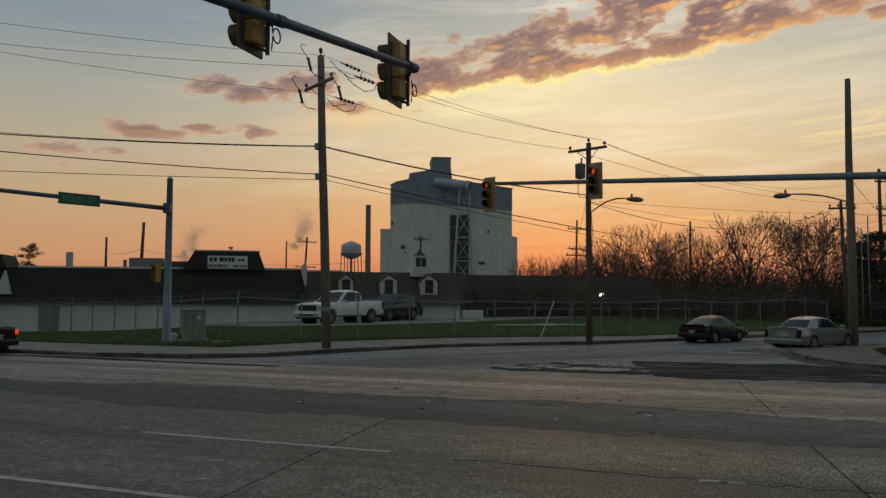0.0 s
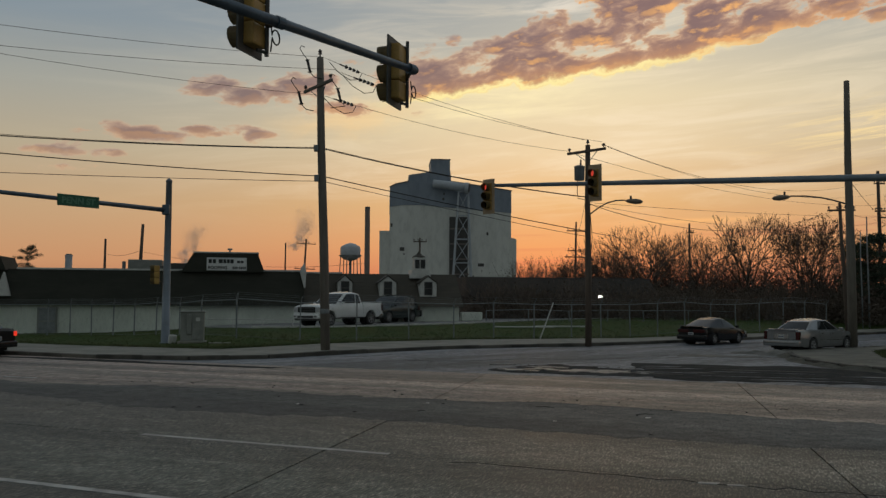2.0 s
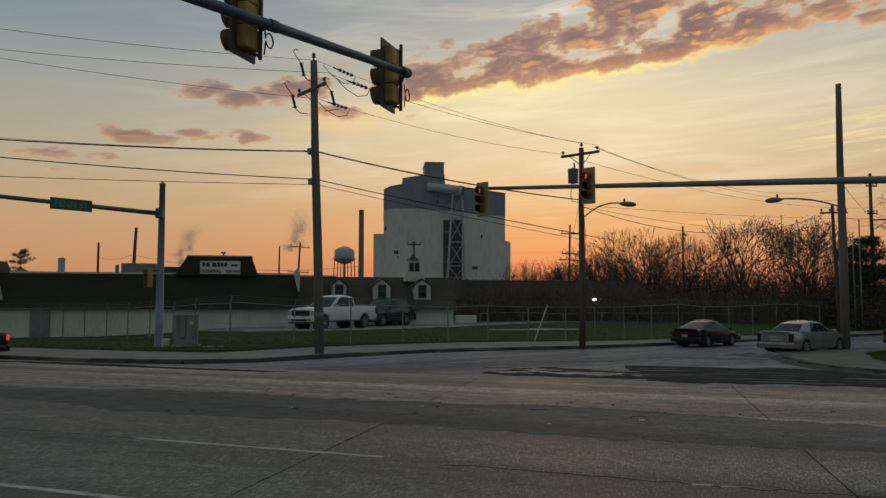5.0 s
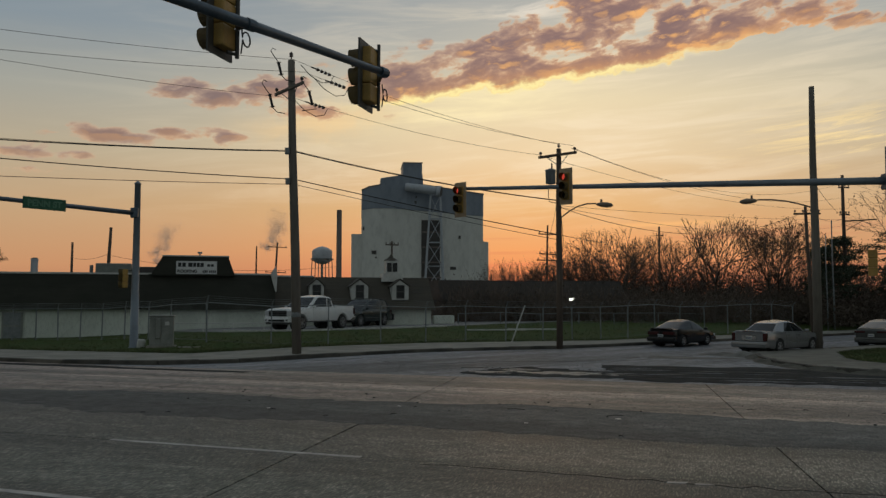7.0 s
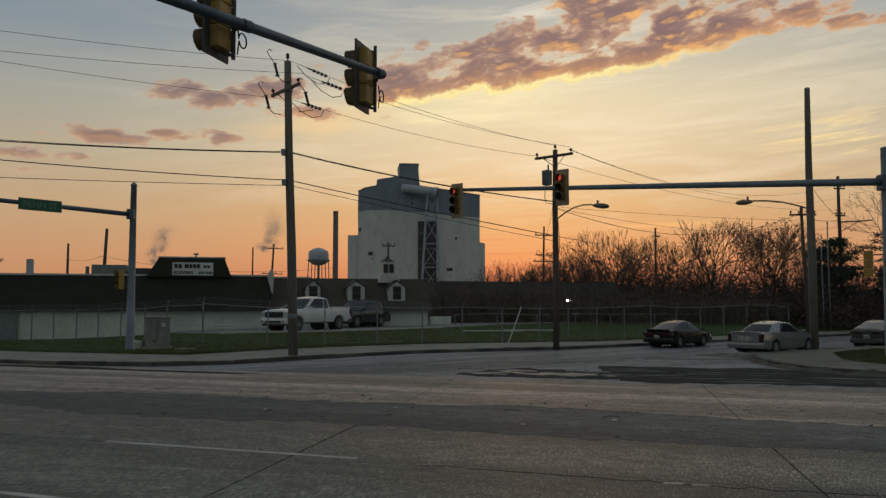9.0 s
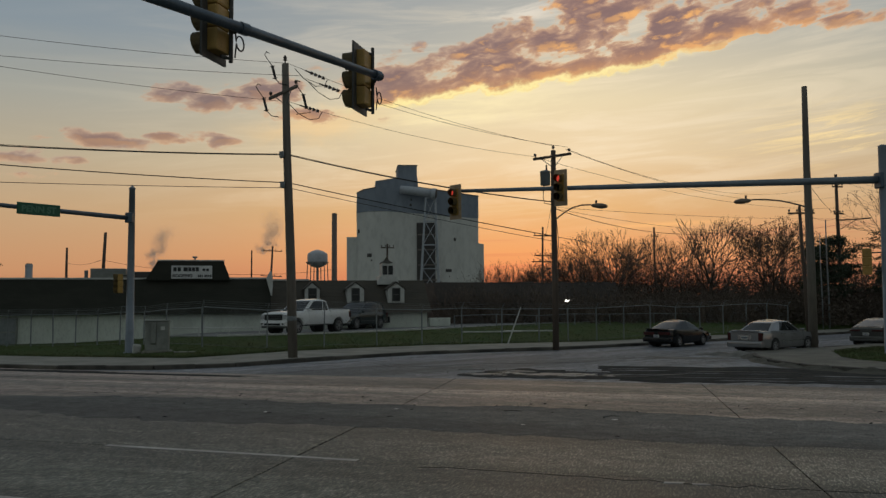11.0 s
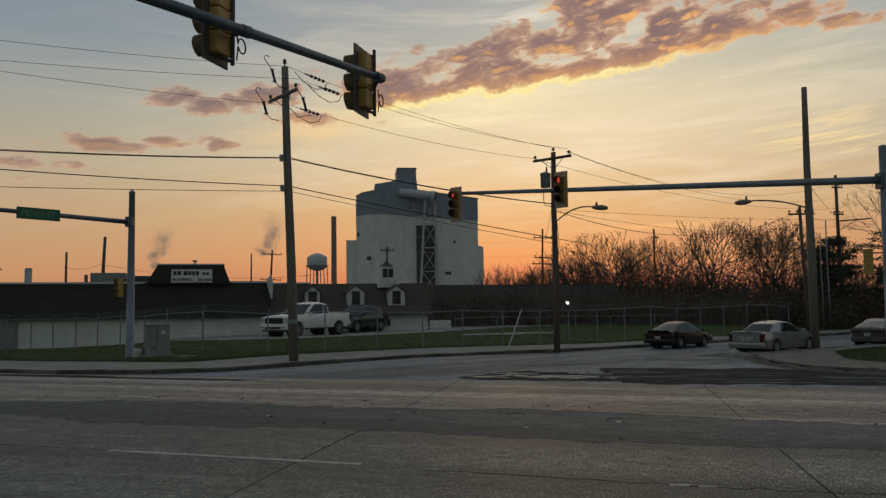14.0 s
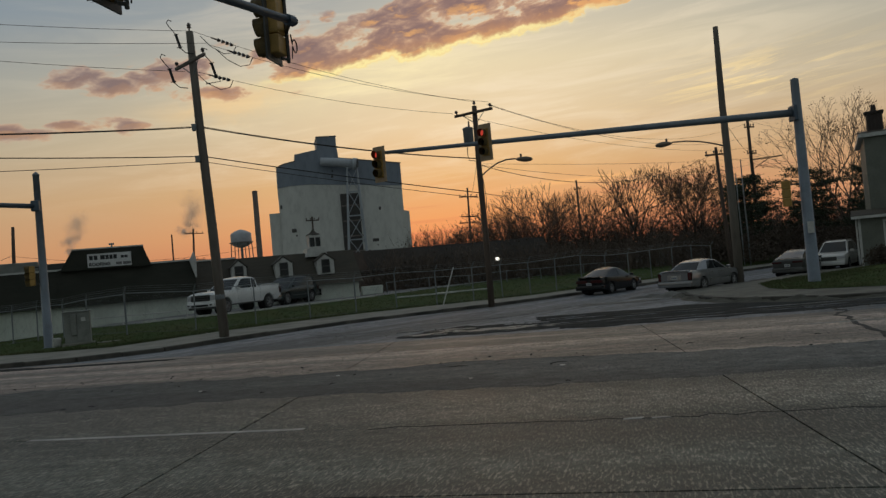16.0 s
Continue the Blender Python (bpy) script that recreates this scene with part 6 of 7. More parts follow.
part("plinth", soft_box((-0.62, -0.42, -0.2), (0.62, 0.42, 0.08), 0.02, 1), m_walk, cab)
part("case", soft_box((-0.5, -0.32, 0.08), (0.5, 0.32, 1.36), 0.02, 2), m_cab, cab)
part("lid", soft_box((-0.55, -0.37, 1.36), (0.55, 0.37, 1.42), 0.02, 1), m_cab, cab)
dr = part("door", soft_box((-0.02, -0.345, 0.16), (0.46, -0.318, 1.3), 0.01, 1), m_cab, cab)
part("notice", box(bmesh.new(), (0.16, -0.352, 0.98), (0.34, -0.344, 1.14)), m_trim, dr)
part("handle", box(bmesh.new(), (0.02, -0.37, 0.65), (0.05, -0.34, 0.85)), m_steel, dr)
part("conduit_box", soft_box((-0.24, -0.44, 0.4), (-0.02, -0.3, 1.3), 0.02, 1), m_cab, cab)
pad = thing("ground_box", "flat concrete service pad in the lawn", "service pad", pose(-9.9, 36.5, 0.19, 0, 0, 10))
part("slab", soft_box((-0.5, -0.35, -0.08), (0.5, 0.35, 0.05), 0.02, 1), m_walk, pad)
# small leaning paper sign, simplified to a soft pale block
litter = soft_box((-0.15, -0.1, 0), (0.2, 0.12, 0.42), 0.08, 2, pose(-12.2, 36.9, 0.14, 8, 5, 30))
tagged(part("leaning_sign", litter, m_trim, None), "small pale paper sign leaning at the mast", "rubbish bag")


def house():
    h = thing("corner_house", "grey-green two-storey house with a brick chimney", "house", pose(28.6, 41.2, 0.25, 0, 0, -33) @ Matrix.Scale(0.905, 4))
    part("wall", box(bmesh.new(), (0, 0, -0.3), (9, 8, 7.5)), m_house, h)
    part("porch_wall", box(bmesh.new(), (-0.75, -1.6, -0.3), (9, 0, 2.7)), m_house, h)
    boards = bmesh.new()
    for k in range(26):
        box(boards, (-0.01, -0.02, 3.3 + k * 0.16), (9.01, 0.0, 3.3 + k * 0.16 + 0.02))
    for k in range(16):
        box(boards, (-0.76, -1.62, 0.1 + k * 0.16), (9.01, -1.6, 0.1 + k * 0.16 + 0.02))
    tagged(part("siding_edge", boards, m_house, h), kind="stuff")
    part("porch_roof", wedge(bmesh.new(), [(-2.0, 2.68), (-2.0, 2.86), (0.0, 3.2), (0.0, 2.68)], -1.1, 9.2, Matrix(((0, 1, 0, 0), (1, 0, 0, 0), (0, 0, 1, 0), (0, 0, 0, 1)))), m_shingle, h)
    part("porch_gutter", box(bmesh.new(), (-1.15, -2.08, 2.66), (9.2, -1.98, 2.82)), m_trim, h)
    part("cornice", box(bmesh.new(), (-0.3, -0.3, 7.5), (9.3, 8.3, 7.72)), m_trim, h)
    part("roof", wedge(bmesh.new(), [(-0.2, 7.72), (4, 8.3), (8.2, 7.72)], -0.2, 9.2, Matrix(((0, 1, 0, 0), (1, 0, 0, 0), (0, 0, 1, 0), (0, 0, 0, 1)))), m_shingle, h)
    ch = part("chimney", box(bmesh.new(), (0.3, 1.0, 7.6), (1.15, 1.8, 9.0)), m_mortar, h, "dark brick chimney")
    part("chimney_cap", soft_box((0.2, 0.9, 9.0), (1.25, 1.9, 9.14), 0.02, 1), m_brick, ch)
    part("flue_pot", lathe(bmesh.new(), [(0.16, 9.1), (0.14, 9.5), (0.17, 9.55)], 10, (0.72, 1.4, 0)), m_brick, ch)
    me = bpy.data.meshes.new("brick")
    br = soft_box((-0.1, -0.012, -0.035), (0.1, 0.02, 0.035), 0.004, 1)
    br.to_mesh(me)
    br.free()
    me.materials.append(m_brick)
    for r in range(15):
        for c in range(4):
            for face in range(2):
                ob = new("brick", me)
                ob.parent = ch
                s = (c + (0.25 if r % 2 else 0.0)) * 0.205 + 0.1
                ob.matrix_basis = pose(0.3 + s if face == 0 else 0.3, 1.0 if face == 0 else 1.0 + s * 0.94, 8.0 + r * 0.068, 0, 0, 0 if face == 0 else -90) if s < 0.85 else pose(0.6, 1.0, 8.0 + r * 0.068)
    part("dish_arm", pipe(bmesh.new(), [(1.5, 0.2, 7.7), (1.7, 0.2, 8.1), (1.75, 0.2, 8.5)], 0.03, 6), m_steel, h)
    for x, z, wx, wz, y in ((1.75, 4.6, 1.0, 1.7, 0.0), (0.6, 0.3, 1.3, 2.1, -1.6), (4.6, 4.6, 1.0, 1.7, 0.0), (4.0, 0.6, 1.3, 1.7, -1.6)):
        win = part("window", box(bmesh.new(), (x, y - 0.03, z), (x + wx, y + 0.03, z + wz)), m_pane, h)
        fr = bmesh.new()
        for lo, hi in (((x - 0.13, z - 0.13), (x, z + wz + 0.13)), ((x + wx, z - 0.13), (x + wx + 0.13, z + wz + 0.13)), ((x, z - 0.13), (x + wx, z)), ((x, z + wz), (x + wx, z + wz + 0.13)), ((x, z + wz / 2 - 0.03), (x + wx, z + wz / 2 + 0.03))):
            box(fr, (lo[0], y - 0.07, lo[1]), (hi[0], y + 0.02, hi[1]))
        part("window_frame", fr, m_trim, win)
    grille = bmesh.new()
    for k in range(9):
        rod(grille, (0.65 + k * 0.15, -1.72, 0.35), (0.65 + k * 0.15, -1.72, 2.35), 0.012, 0.012, 4)
    part("window_grille", grille, m_trim, h)
    part("corner_board", box(bmesh.new(), (-0.82, -1.67, -0.3), (-0.68, -1.55, 2.66)), m_trim, h)
    part("downpipe", rod(bmesh.new(), (-0.9, -1.5, 0.0), (-0.9, -1.5, 2.7), 0.05, 0.05, 8), m_trim, h)


house()
# ---- trees, shrubs and grass ----


class Mesh:
    """Gathers many small tubes and leaves, then becomes one mesh."""

    def __init__(self):
        self.v, self.f = [], []

    def tube(self, a, b, r0, r1, n=3):
        d = b - a
        if d.length < 1e-5:
            return
        q = d.to_track_quat("Z", "Y").to_matrix()
        k = len(self.v)
        for p, r in ((a, r0), (b, r1)):
            for i in range(n):
                t = 2 * math.pi * i / n
                self.v.append(p + q @ Vector((r * math.cos(t), r * math.sin(t), 0)))
        for i in range(n):
            j = (i + 1) % n
            self.f.append((k + i, k + j, k + n + j, k + n + i))

    def leaf(self, p, d, side, long, wide):
        k = len(self.v)
        self.v += [p, p + d * long * 0.5 + side * wide, p + d * long, p + d * long * 0.5 - side * wide]
        self.f.append((k, k + 1, k + 2, k + 3))

    def part(self, name, material, parent, kind=""):
        me = bpy.data.meshes.new(name)
        me.from_pydata([tuple(p) for p in self.v], [], self.f)
        me.materials.append(material)
        ob = new(name, me)
        ob.parent = parent
        return tagged(ob, kind=kind)


def any_way(rng):
    while True:
        p = Vector((rng.uniform(-1, 1), rng.uniform(-1, 1), rng.uniform(-1, 1)))
        if 0.05 < p.length < 1:
            return p.normalized()


def fork(wood, twigs, rng, p, d, long, r, level, leaves=None):
    """A limb that forks again and again into finer ones."""
    steps = 3
    for k in range(steps):
        d = (d + any_way(rng) * 0.13 + Vector((0, 0, 0.035))).normalized()
        q = p + d * long / steps
        into = wood if level > 4 else twigs
        into.tube(p, q, r * (1 - 0.1 * k), r * (1 - 0.1 * (k + 1)), 6 if level > 4 else 3)
        # short side shoots
        if level < 5 and rng.random() < 0.4:
            e = (d + any_way(rng) * 0.85).normalized()
            s_ = long * rng.uniform(0.3, 0.7)
            mid = q + e * s_ * 0.5
            twigs.tube(q, mid, max(0.010, r * 0.4), 0.010)
            twigs.tube(mid, mid + (e + any_way(rng) * 0.4).normalized() * s_ * 0.5, 0.009, 0.007)
        p = q
    if level == 0:
        if leaves and rng.random() < leaves[1]:
            for _ in range(5):
                a = any_way(rng)
                leaves[0].leaf(p + any_way(rng) * 0.22, a, a.cross(any_way(rng)).normalized(), rng.uniform(0.1, 0.2), 0.055)
        return
    turn = any_way(rng)
    turn = (turn - d * turn.dot(d)).normalized()
    n = 3 if rng.random() < 0.15 else 2
    for k in range(n):
        a = radians(rng.uniform(11, 34))
        side_ = Matrix.Rotation(2 * math.pi * k / n + rng.uniform(-0.4, 0.4), 3, d) @ turn
        fork(wood, twigs, rng, p, (d * math.cos(a) + side_ * math.sin(a)).normalized(), long * rng.uniform(0.72, 0.92), max(0.011, r * (0.74 if n == 2 else 0.64)), level - 1, leaves)


def bare_tree(seed, label, height, spread=1.0, leafy=0.0, limbs=5, trunk=0.14, levels=6, stout=0.024):
    rng = random.Random(seed)
    t = thing("bare_tree", label, "tree", None, "bare trees behind the fence")
    wood, twigs, dry = Mesh(), Mesh(), Mesh()
    lean = Vector((rng.gauss(0, 0.03), rng.gauss(0, 0.03), 1)).normalized()
    r0 = height * stout
    crotch = lean * height * trunk
    wood.tube(Vector((0, 0, -0.2)), crotch, r0 * 1.25, r0 * 0.9, 8)
    for k in range(limbs):
        a, tip = 2.4 * k + rng.uniform(-0.4, 0.4), radians((10 + 34 * (k / max(1, limbs - 1))) * spread)
        d = Vector((math.cos(a) * math.sin(tip), math.sin(a) * math.sin(tip), math.cos(tip)))
        fork(wood, twigs, rng, crotch, d, height * rng.uniform(0.19, 0.24), r0 * rng.uniform(0.42, 0.58), levels, (dry, leafy) if leafy else None)
    top = max(p.z for p in twigs.v)
    for m_ in (wood, twigs, dry):
        m_.v = [p * (height / top) for p in m_.v]
    wood.part("trunk", m_bark, t)
    twigs.part("crown", m_twig, t)
    if leafy:
        dry.part("dry_leaves", m_leaf, t, "stuff")
    return t


def pine(seed, label, height, wide):
    rng = random.Random(seed)
    t = thing("pine_tree", label, "tree", None, "pines beyond the street")
    wood, needles = Mesh(), Mesh()
    wood.tube(Vector((0, 0, -0.2)), Vector((0.1, 0, height * 0.97)), height * 0.018, 0.03, 8)
    z = height * 0.36
    while z < height * 0.99:
        f = z / height
        reach = wide * (0.45 + 0.75 * math.sin(math.pi * min(1, 1.12 - f)) ** 0.8) * rng.uniform(0.55, 1.1)
        for k in range(rng.choice((5, 6, 7))):
            a = rng.uniform(0, 2 * math.pi)
            d = Vector((math.cos(a), math.sin(a), rng.uniform(-0.05, 0.2))).normalized()
            s = reach * rng.uniform(0.5, 1.1)
            start = Vector((0, 0, z + rng.uniform(-0.2, 0.2)))
            wood.tube(start, start + d * s, 0.04, 0.012, 4)
            # flat pads of needles along the outer half of the branch
            for g in (0.55, 0.78, 1.0):
                pad = start + d * s * g + Vector((rng.gauss(0, 0.2), rng.gauss(0, 0.2), 0.12))
                for i in range(46):
                    q = pad + Vector((rng.gauss(0, 0.34), rng.gauss(0, 0.34), rng.gauss(0, 0.1)))
                    e = (d * 0.5 + any_way(rng) + Vector((0, 0, 0.35))).normalized()
                    needles.leaf(q, e, e.cross(any_way(rng)).normalized(), rng.uniform(0.18, 0.36), 0.04)
        z += rng.uniform(0.55, 0.95)
    wood.part("trunk", m_bark, t)
    needles.part("crown", m_needle, t)
    return t


seeds = [bare_tree(11, "bare leafless tree with a fine spreading crown", 9.0), bare_tree(23, "bare leafless tree with many upright limbs", 9.5, 0.8), bare_tree(37, "bare tree still holding some dry brown leaves", 9.0, 1.0, 0.6), bare_tree(53, "small bare leafless tree", 6.5, 1.15, 0.0, 4, 0.1, 5), bare_tree(71, "tall bare tree with a few last leaves beside the house", 12.0, 0.95, 0.12, 4, 0.24, 7, 0.017)]
rng = random.Random(7)
plan = [(0, 13.0, 78, 6.4), (1, 16.1, 76, 7.8), (0, 18.6, 74, 8.8), (1, 21.0, 77, 8.0), (0, 23.6, 75, 8.6), (0, 27.8, 74, 10.0), (2, 32.4, 72, 9.6), (2, 34.4, 74, 8.4), (3, 12.0, 90, 6.4), (3, 9.4, 92, 5.6), (3, 14.6, 86, 6.0),
        (1, 19.8, 90, 7.4), (3, 25.6, 86, 7.0), (3, 30.4, 86, 7.0), (4, 41.2, 62, 12.6), (3, 45.5, 66, 10.0), (3, 36.5, 80, 7.0), (3, 22.0, 86, 6.6), (3, -58.0, 112, 6.0), (0, -52.0, 118, 5.6)]
heights = (9.0, 9.5, 9.0, 6.5, 12.0)
used = set()
for k, x, y, h in plan:
    m = pose(x, y, 0.6 if y < 75 else 0.3, 0, 0, rng.uniform(0, 360)) @ Matrix.Scale(h / heights[k], 4)
    if k in used:
        c = copy_thing(seeds[k], pose(0, 0, 0))
        c.matrix_basis = m
    else:
        used.add(k)
        seeds[k].matrix_basis = m
pines = [pine(5, "dark layered pine tree", 8.5, 2.6), pine(9, "dark open-crowned pine tree", 9.0, 3.0)]
for k, x, y, h in ((0, 34.6, 66, 7.6), (1, 37.8, 62, 7.2), (0, 41.6, 66, 6.6), (1, 33.0, 63, 6.2), (0, 45.6, 60, 7.0), (1, 40.4, 58, 6.6), (0, 36.2, 68, 7.6), (1, -55.0, 108, 8.6), (0, 48.0, 57, 8.0)):
    m = pose(x, y, 0.3, 0, 0, rng.uniform(0, 360)) @ Matrix.Scale(h / (8.5, 9.0)[k], 4) @ Matrix.Diagonal((0.5, 0.5, 1, 1) if x < 0 else (1, 1, 1, 1))
    if pines[k] in used:
        c = copy_thing(pines[k], pose(0, 0, 0))
        c.matrix_basis = m
    else:
        used.add(pines[k])
        pines[k].matrix_basis = m


def thicket():
    """Leafless brush and dark evergreen undergrowth at the back of the lawn."""
    rng = random.Random(3)
    owner = thing("brush_thicket", "dense dark leafless brush behind the fence", "brush", None, kind="stuff")
    stems, leaves = Mesh(), Mesh()
    for _ in range(260):
        x = rng.uniform(2.0, 47.0)
        y = 61.5 + max(0, x - 8) * 0.16 + rng.uniform(0, 9)
        base, h = Vector((x, y, 0.6)), rng.uniform(1.2, 3.0)
        for _k in range(rng.randint(5, 9)):
            d = Vector((rng.gauss(0, 0.35), rng.gauss(0, 0.35), 1)).normalized()
            p = base + Vector((rng.gauss(0, 0.3), rng.gauss(0, 0.3), 0))
            for s in range(3):
                q = p + d * h / 3
                stems.tube(p, q, 0.03 - 0.008 * s, 0.022 - 0.007 * s)
                for _j in range(4):
                    e = (d + any_way(rng) * 0.8).normalized()
                    a = p.lerp(q, rng.random())
                    stems.tube(a, a + e * rng.uniform(0.4, 1.1), 0.012, 0.006)
                d = (d + any_way(rng) * 0.3).normalized()
                p = q
    for _ in range(520):
        x = rng.uniform(3.0, 50.0)
        y = 64.5 + max(0, x - 8) * 0.17 + rng.uniform(0, 7)
        if x > 30:
            y = rng.uniform(58, 70) + (x - 30) * 0.1
        h = 0.7 + abs(rng.gauss(0, 1.0)) + (0.9 if x > 15 else 0.0)
        c = Vector((x, y, 0.5))
        for _k in range(90):
            p = c + Vector((rng.gauss(0, 0.75), rng.gauss(0, 0.6), rng.uniform(0.0, 1.0) * h * rng.uniform(0.5, 1.35)))
            e = any_way(rng)
            leaves.leaf(p, e, e.cross(any_way(rng)).normalized(), rng.uniform(0.14, 0.32), rng.uniform(0.04, 0.08))
    # a denser dark belt farther back
    for _ in range(240):
        x = rng.uniform(8.0, 60.0)
        base, h = Vector((x, rng.uniform(76, 92) - max(0, x - 36) * 0.45, 0.4)), rng.uniform(3.0, 6.2)
        for _k in range(6):
            d = Vector((rng.gauss(0, 0.25), rng.gauss(0, 0.25), 1)).normalized()
            p = base + Vector((rng.gauss(0, 0.4), rng.gauss(0, 0.4), 0))
            for s in range(3):
                q = p + d * h / 3
                stems.tube(p, q, 0.03 - 0.008 * s, 0.022 - 0.007 * s)
                for _j in range(5):
                    e = (d + any_way(rng) * 0.8).normalized()
                    a = p.lerp(q, rng.random())
                    stems.tube(a, a + e * rng.uniform(0.5, 1.4), 0.012, 0.006)
                d = (d + any_way(rng) * 0.25).normalized()
                p = q
    for _ in range(1000):
        x = rng.uniform(6.0, 66.0)
        y = rng.uniform(80, 94) - (max(0, x - 36) * 0.45)
        h = (3.1 + abs(rng.gauss(0, 1.6))) * (0.6 if x < 14 else 1.0)
        c = Vector((x, y, 0.4))
        for _k in range(80):
            p = c + Vector((rng.gauss(0, 0.9), rng.gauss(0, 0.7), rng.uniform(0.0, 1.0) * h * rng.uniform(0.6, 1.3)))
            e = any_way(rng)
            leaves.leaf(p, e, e.cross(any_way(rng)).normalized(), rng.uniform(0.16, 0.34), rng.uniform(0.05, 0.09))
    stems.part("stems", m_twig, owner, "stuff")
    leaves.part("undergrowth", m_hedge, owner, "stuff")


thicket()


def shrub(label, x, y, z, wide, h, seed, mat=m_hedge):
    rng = random.Random(seed)
    t = thing("shrub", label, "shrub", pose(x, y, z))
    wood, leaves = Mesh(), Mesh()
    for _ in range(24):
        d = Vector((rng.gauss(0, 0.5), rng.gauss(0, 0.5), 1)).normalized()
        wood.tube(Vector((0, 0, 0)), d * h * 0.8, 0.02, 0.006)
    for _ in range(1100):
        p = Vector((rng.gauss(0, 0.4), rng.gauss(0, 0.4), 0)) * wide
        p.z = rng.uniform(0.05, 1) * h * max(0.15, 1 - (p.xy.length / wide) ** 2 * 0.6)
        e = any_way(rng)
        leaves.leaf(p, e, e.cross(any_way(rng)).normalized(), rng.uniform(0.1, 0.2), 0.04)
    wood.part("stems", m_twig, t)
    leaves.part("foliage", mat, t)


shrub("dark clipped shrub before the house", 27.1, 38.7, 0.28, 0.8, 0.95, 1)
shrub("dark clipped shrub before the house", 28.4, 37.8, 0.28, 0.9, 0.85, 2)
shrub("dark clipped shrub before the house", 29.9, 37.0, 0.28, 0.9, 0.9, 4)
shrub("dark dense shrub by the street pole", 21.6, 50.5, 0.1, 0.7, 1.7, 3)


def grass():
    rng = random.Random(21)
    blades = Mesh()

    def tuft(x, y, z, n, h):
        for _ in range(n):
            d = Vector((rng.gauss(0, 0.35), rng.gauss(0, 0.35), 1)).normalized()
            blades.leaf(Vector((x + rng.gauss(0, 0.05), y + rng.gauss(0, 0.05), z - 0.01)), d, Vector((rng.uniform(-1, 1), rng.uniform(-1, 1), 0)).normalized(), h * rng.uniform(0.6, 1.3), 0.008)

    for i in range(3, len(lawn_line) - 2):
        a0, a1, b0, b1 = (Vector(v) for v in (lawn_line[i], lawn_line[i + 1], lot_line[i], lot_line[i + 1]))
        for _ in range(420):
            s, t = rng.random(), rng.random() ** 1.6
            p = a0.lerp(a1, s).lerp(b0.lerp(b1, s), t)
            tuft(p.x, p.y, 0.15 + ((lot_z[i] * (1 - s) + lot_z[i + 1] * s) - 0.15) * t, 5, 0.09)
        for _ in range(90):
            s = rng.random()
            p = a0.lerp(a1, s)
            tuft(p.x + rng.gauss(0, 0.05), p.y + rng.gauss(0, 0.05), 0.15, 6, 0.13)
    for i in range(2, len(right_lawn) - 2):
        a0, a1, b0, b1 = (Vector(v) for v in (right_lawn[i], right_lawn[i + 1], right_back[i], right_back[i + 1]))
        for _ in range(260):
            s, t = rng.random(), rng.random() ** 1.4
            p = a0.lerp(a1, s).lerp(b0.lerp(b1, s), t)
            tuft(p.x, p.y, 0.17 + 0.13 * t, 5, 0.09)
    tagged(blades.part("grass", m_blade, None), "short autumn grass blades on the lawns", "grass", kind="stuff")


grass()

# ---- damage and litter on the roads ----
def blotch(name, label, cx, cy, rx, ry, turn, z, material, seed, n=40, category="road patch", rough_=0.35, thick_=0.006):
    rng = random.Random(seed)
    ph = [rng.uniform(0, 6.28) for _ in range(5)]
    pts = []
    for k in range(n):
        a = 2 * math.pi * k / n
        r = 1 + rough_ * sum(math.sin((i + 2) * a + ph[i]) / (i + 1.5) for i in range(5)) + rng.uniform(-0.06, 0.06)
        x, y = rx * r * math.cos(a), ry * r * math.sin(a)
        c, s = math.cos(radians(turn)), math.sin(radians(turn))
        pts.append((cx + x * c - y * s, cy + x * s + y * c))
    return tagged(part(name, slab(bmesh.new(), pts, z - 0.02, z + thick_), material), label, category)


rg = math.degrees(ROAD)


def torn_patch(label, corners, z, material, seed, rough_=0.16):
    """A flat patch whose edge is broken between its corners."""
    rng_ = random.Random(seed)
    pts = []
    for p, q in zip(corners, corners[1:] + corners[:1]):
        p, q = Vector(p), Vector(q)
        n = max(2, int((q - p).length / 0.3))
        side_ = Vector((-(q - p).y, (q - p).x)).normalized()
        for k in range(n):
            c = p.lerp(q, k / n) + side_ * rough_ * (noise.noise(Vector((seed, k * 0.35, p.x))) * 2.2 + rng_.uniform(-0.5, 0.5))
            pts.append((c.x, c.y))
    tagged(part("asphalt_patch", slab(bmesh.new(), pts, z - 0.03, z), material), label, "road patch")


torn_patch("dark broken asphalt patch at the mouth of the side street", [(6.6, 28.6), (9.9, 27.6), (11.6, 27.4), (12.8, 26.6), (13.2, 25.3), (14.2, 23.8), (16.0, 22.6), (21.0, 20.5), (21.0, 19.6), (12.9, 21.0), (10.0, 21.8), (8.6, 22.3), (7.0, 22.4), (5.9, 23.2), (6.7, 24.6), (6.4, 26.6)], 0.008, m_patch, 4)
torn_patch("dark wet hollow of broken asphalt", [(1.5, 25.6), (2.4, 27.0), (4.0, 28.0), (5.1, 26.6), (6.6, 25.4), (6.9, 23.6), (5.0, 23.8), (3.5, 24.5), (2.1, 24.9)], 0.006, m_patch, 6, 0.22)


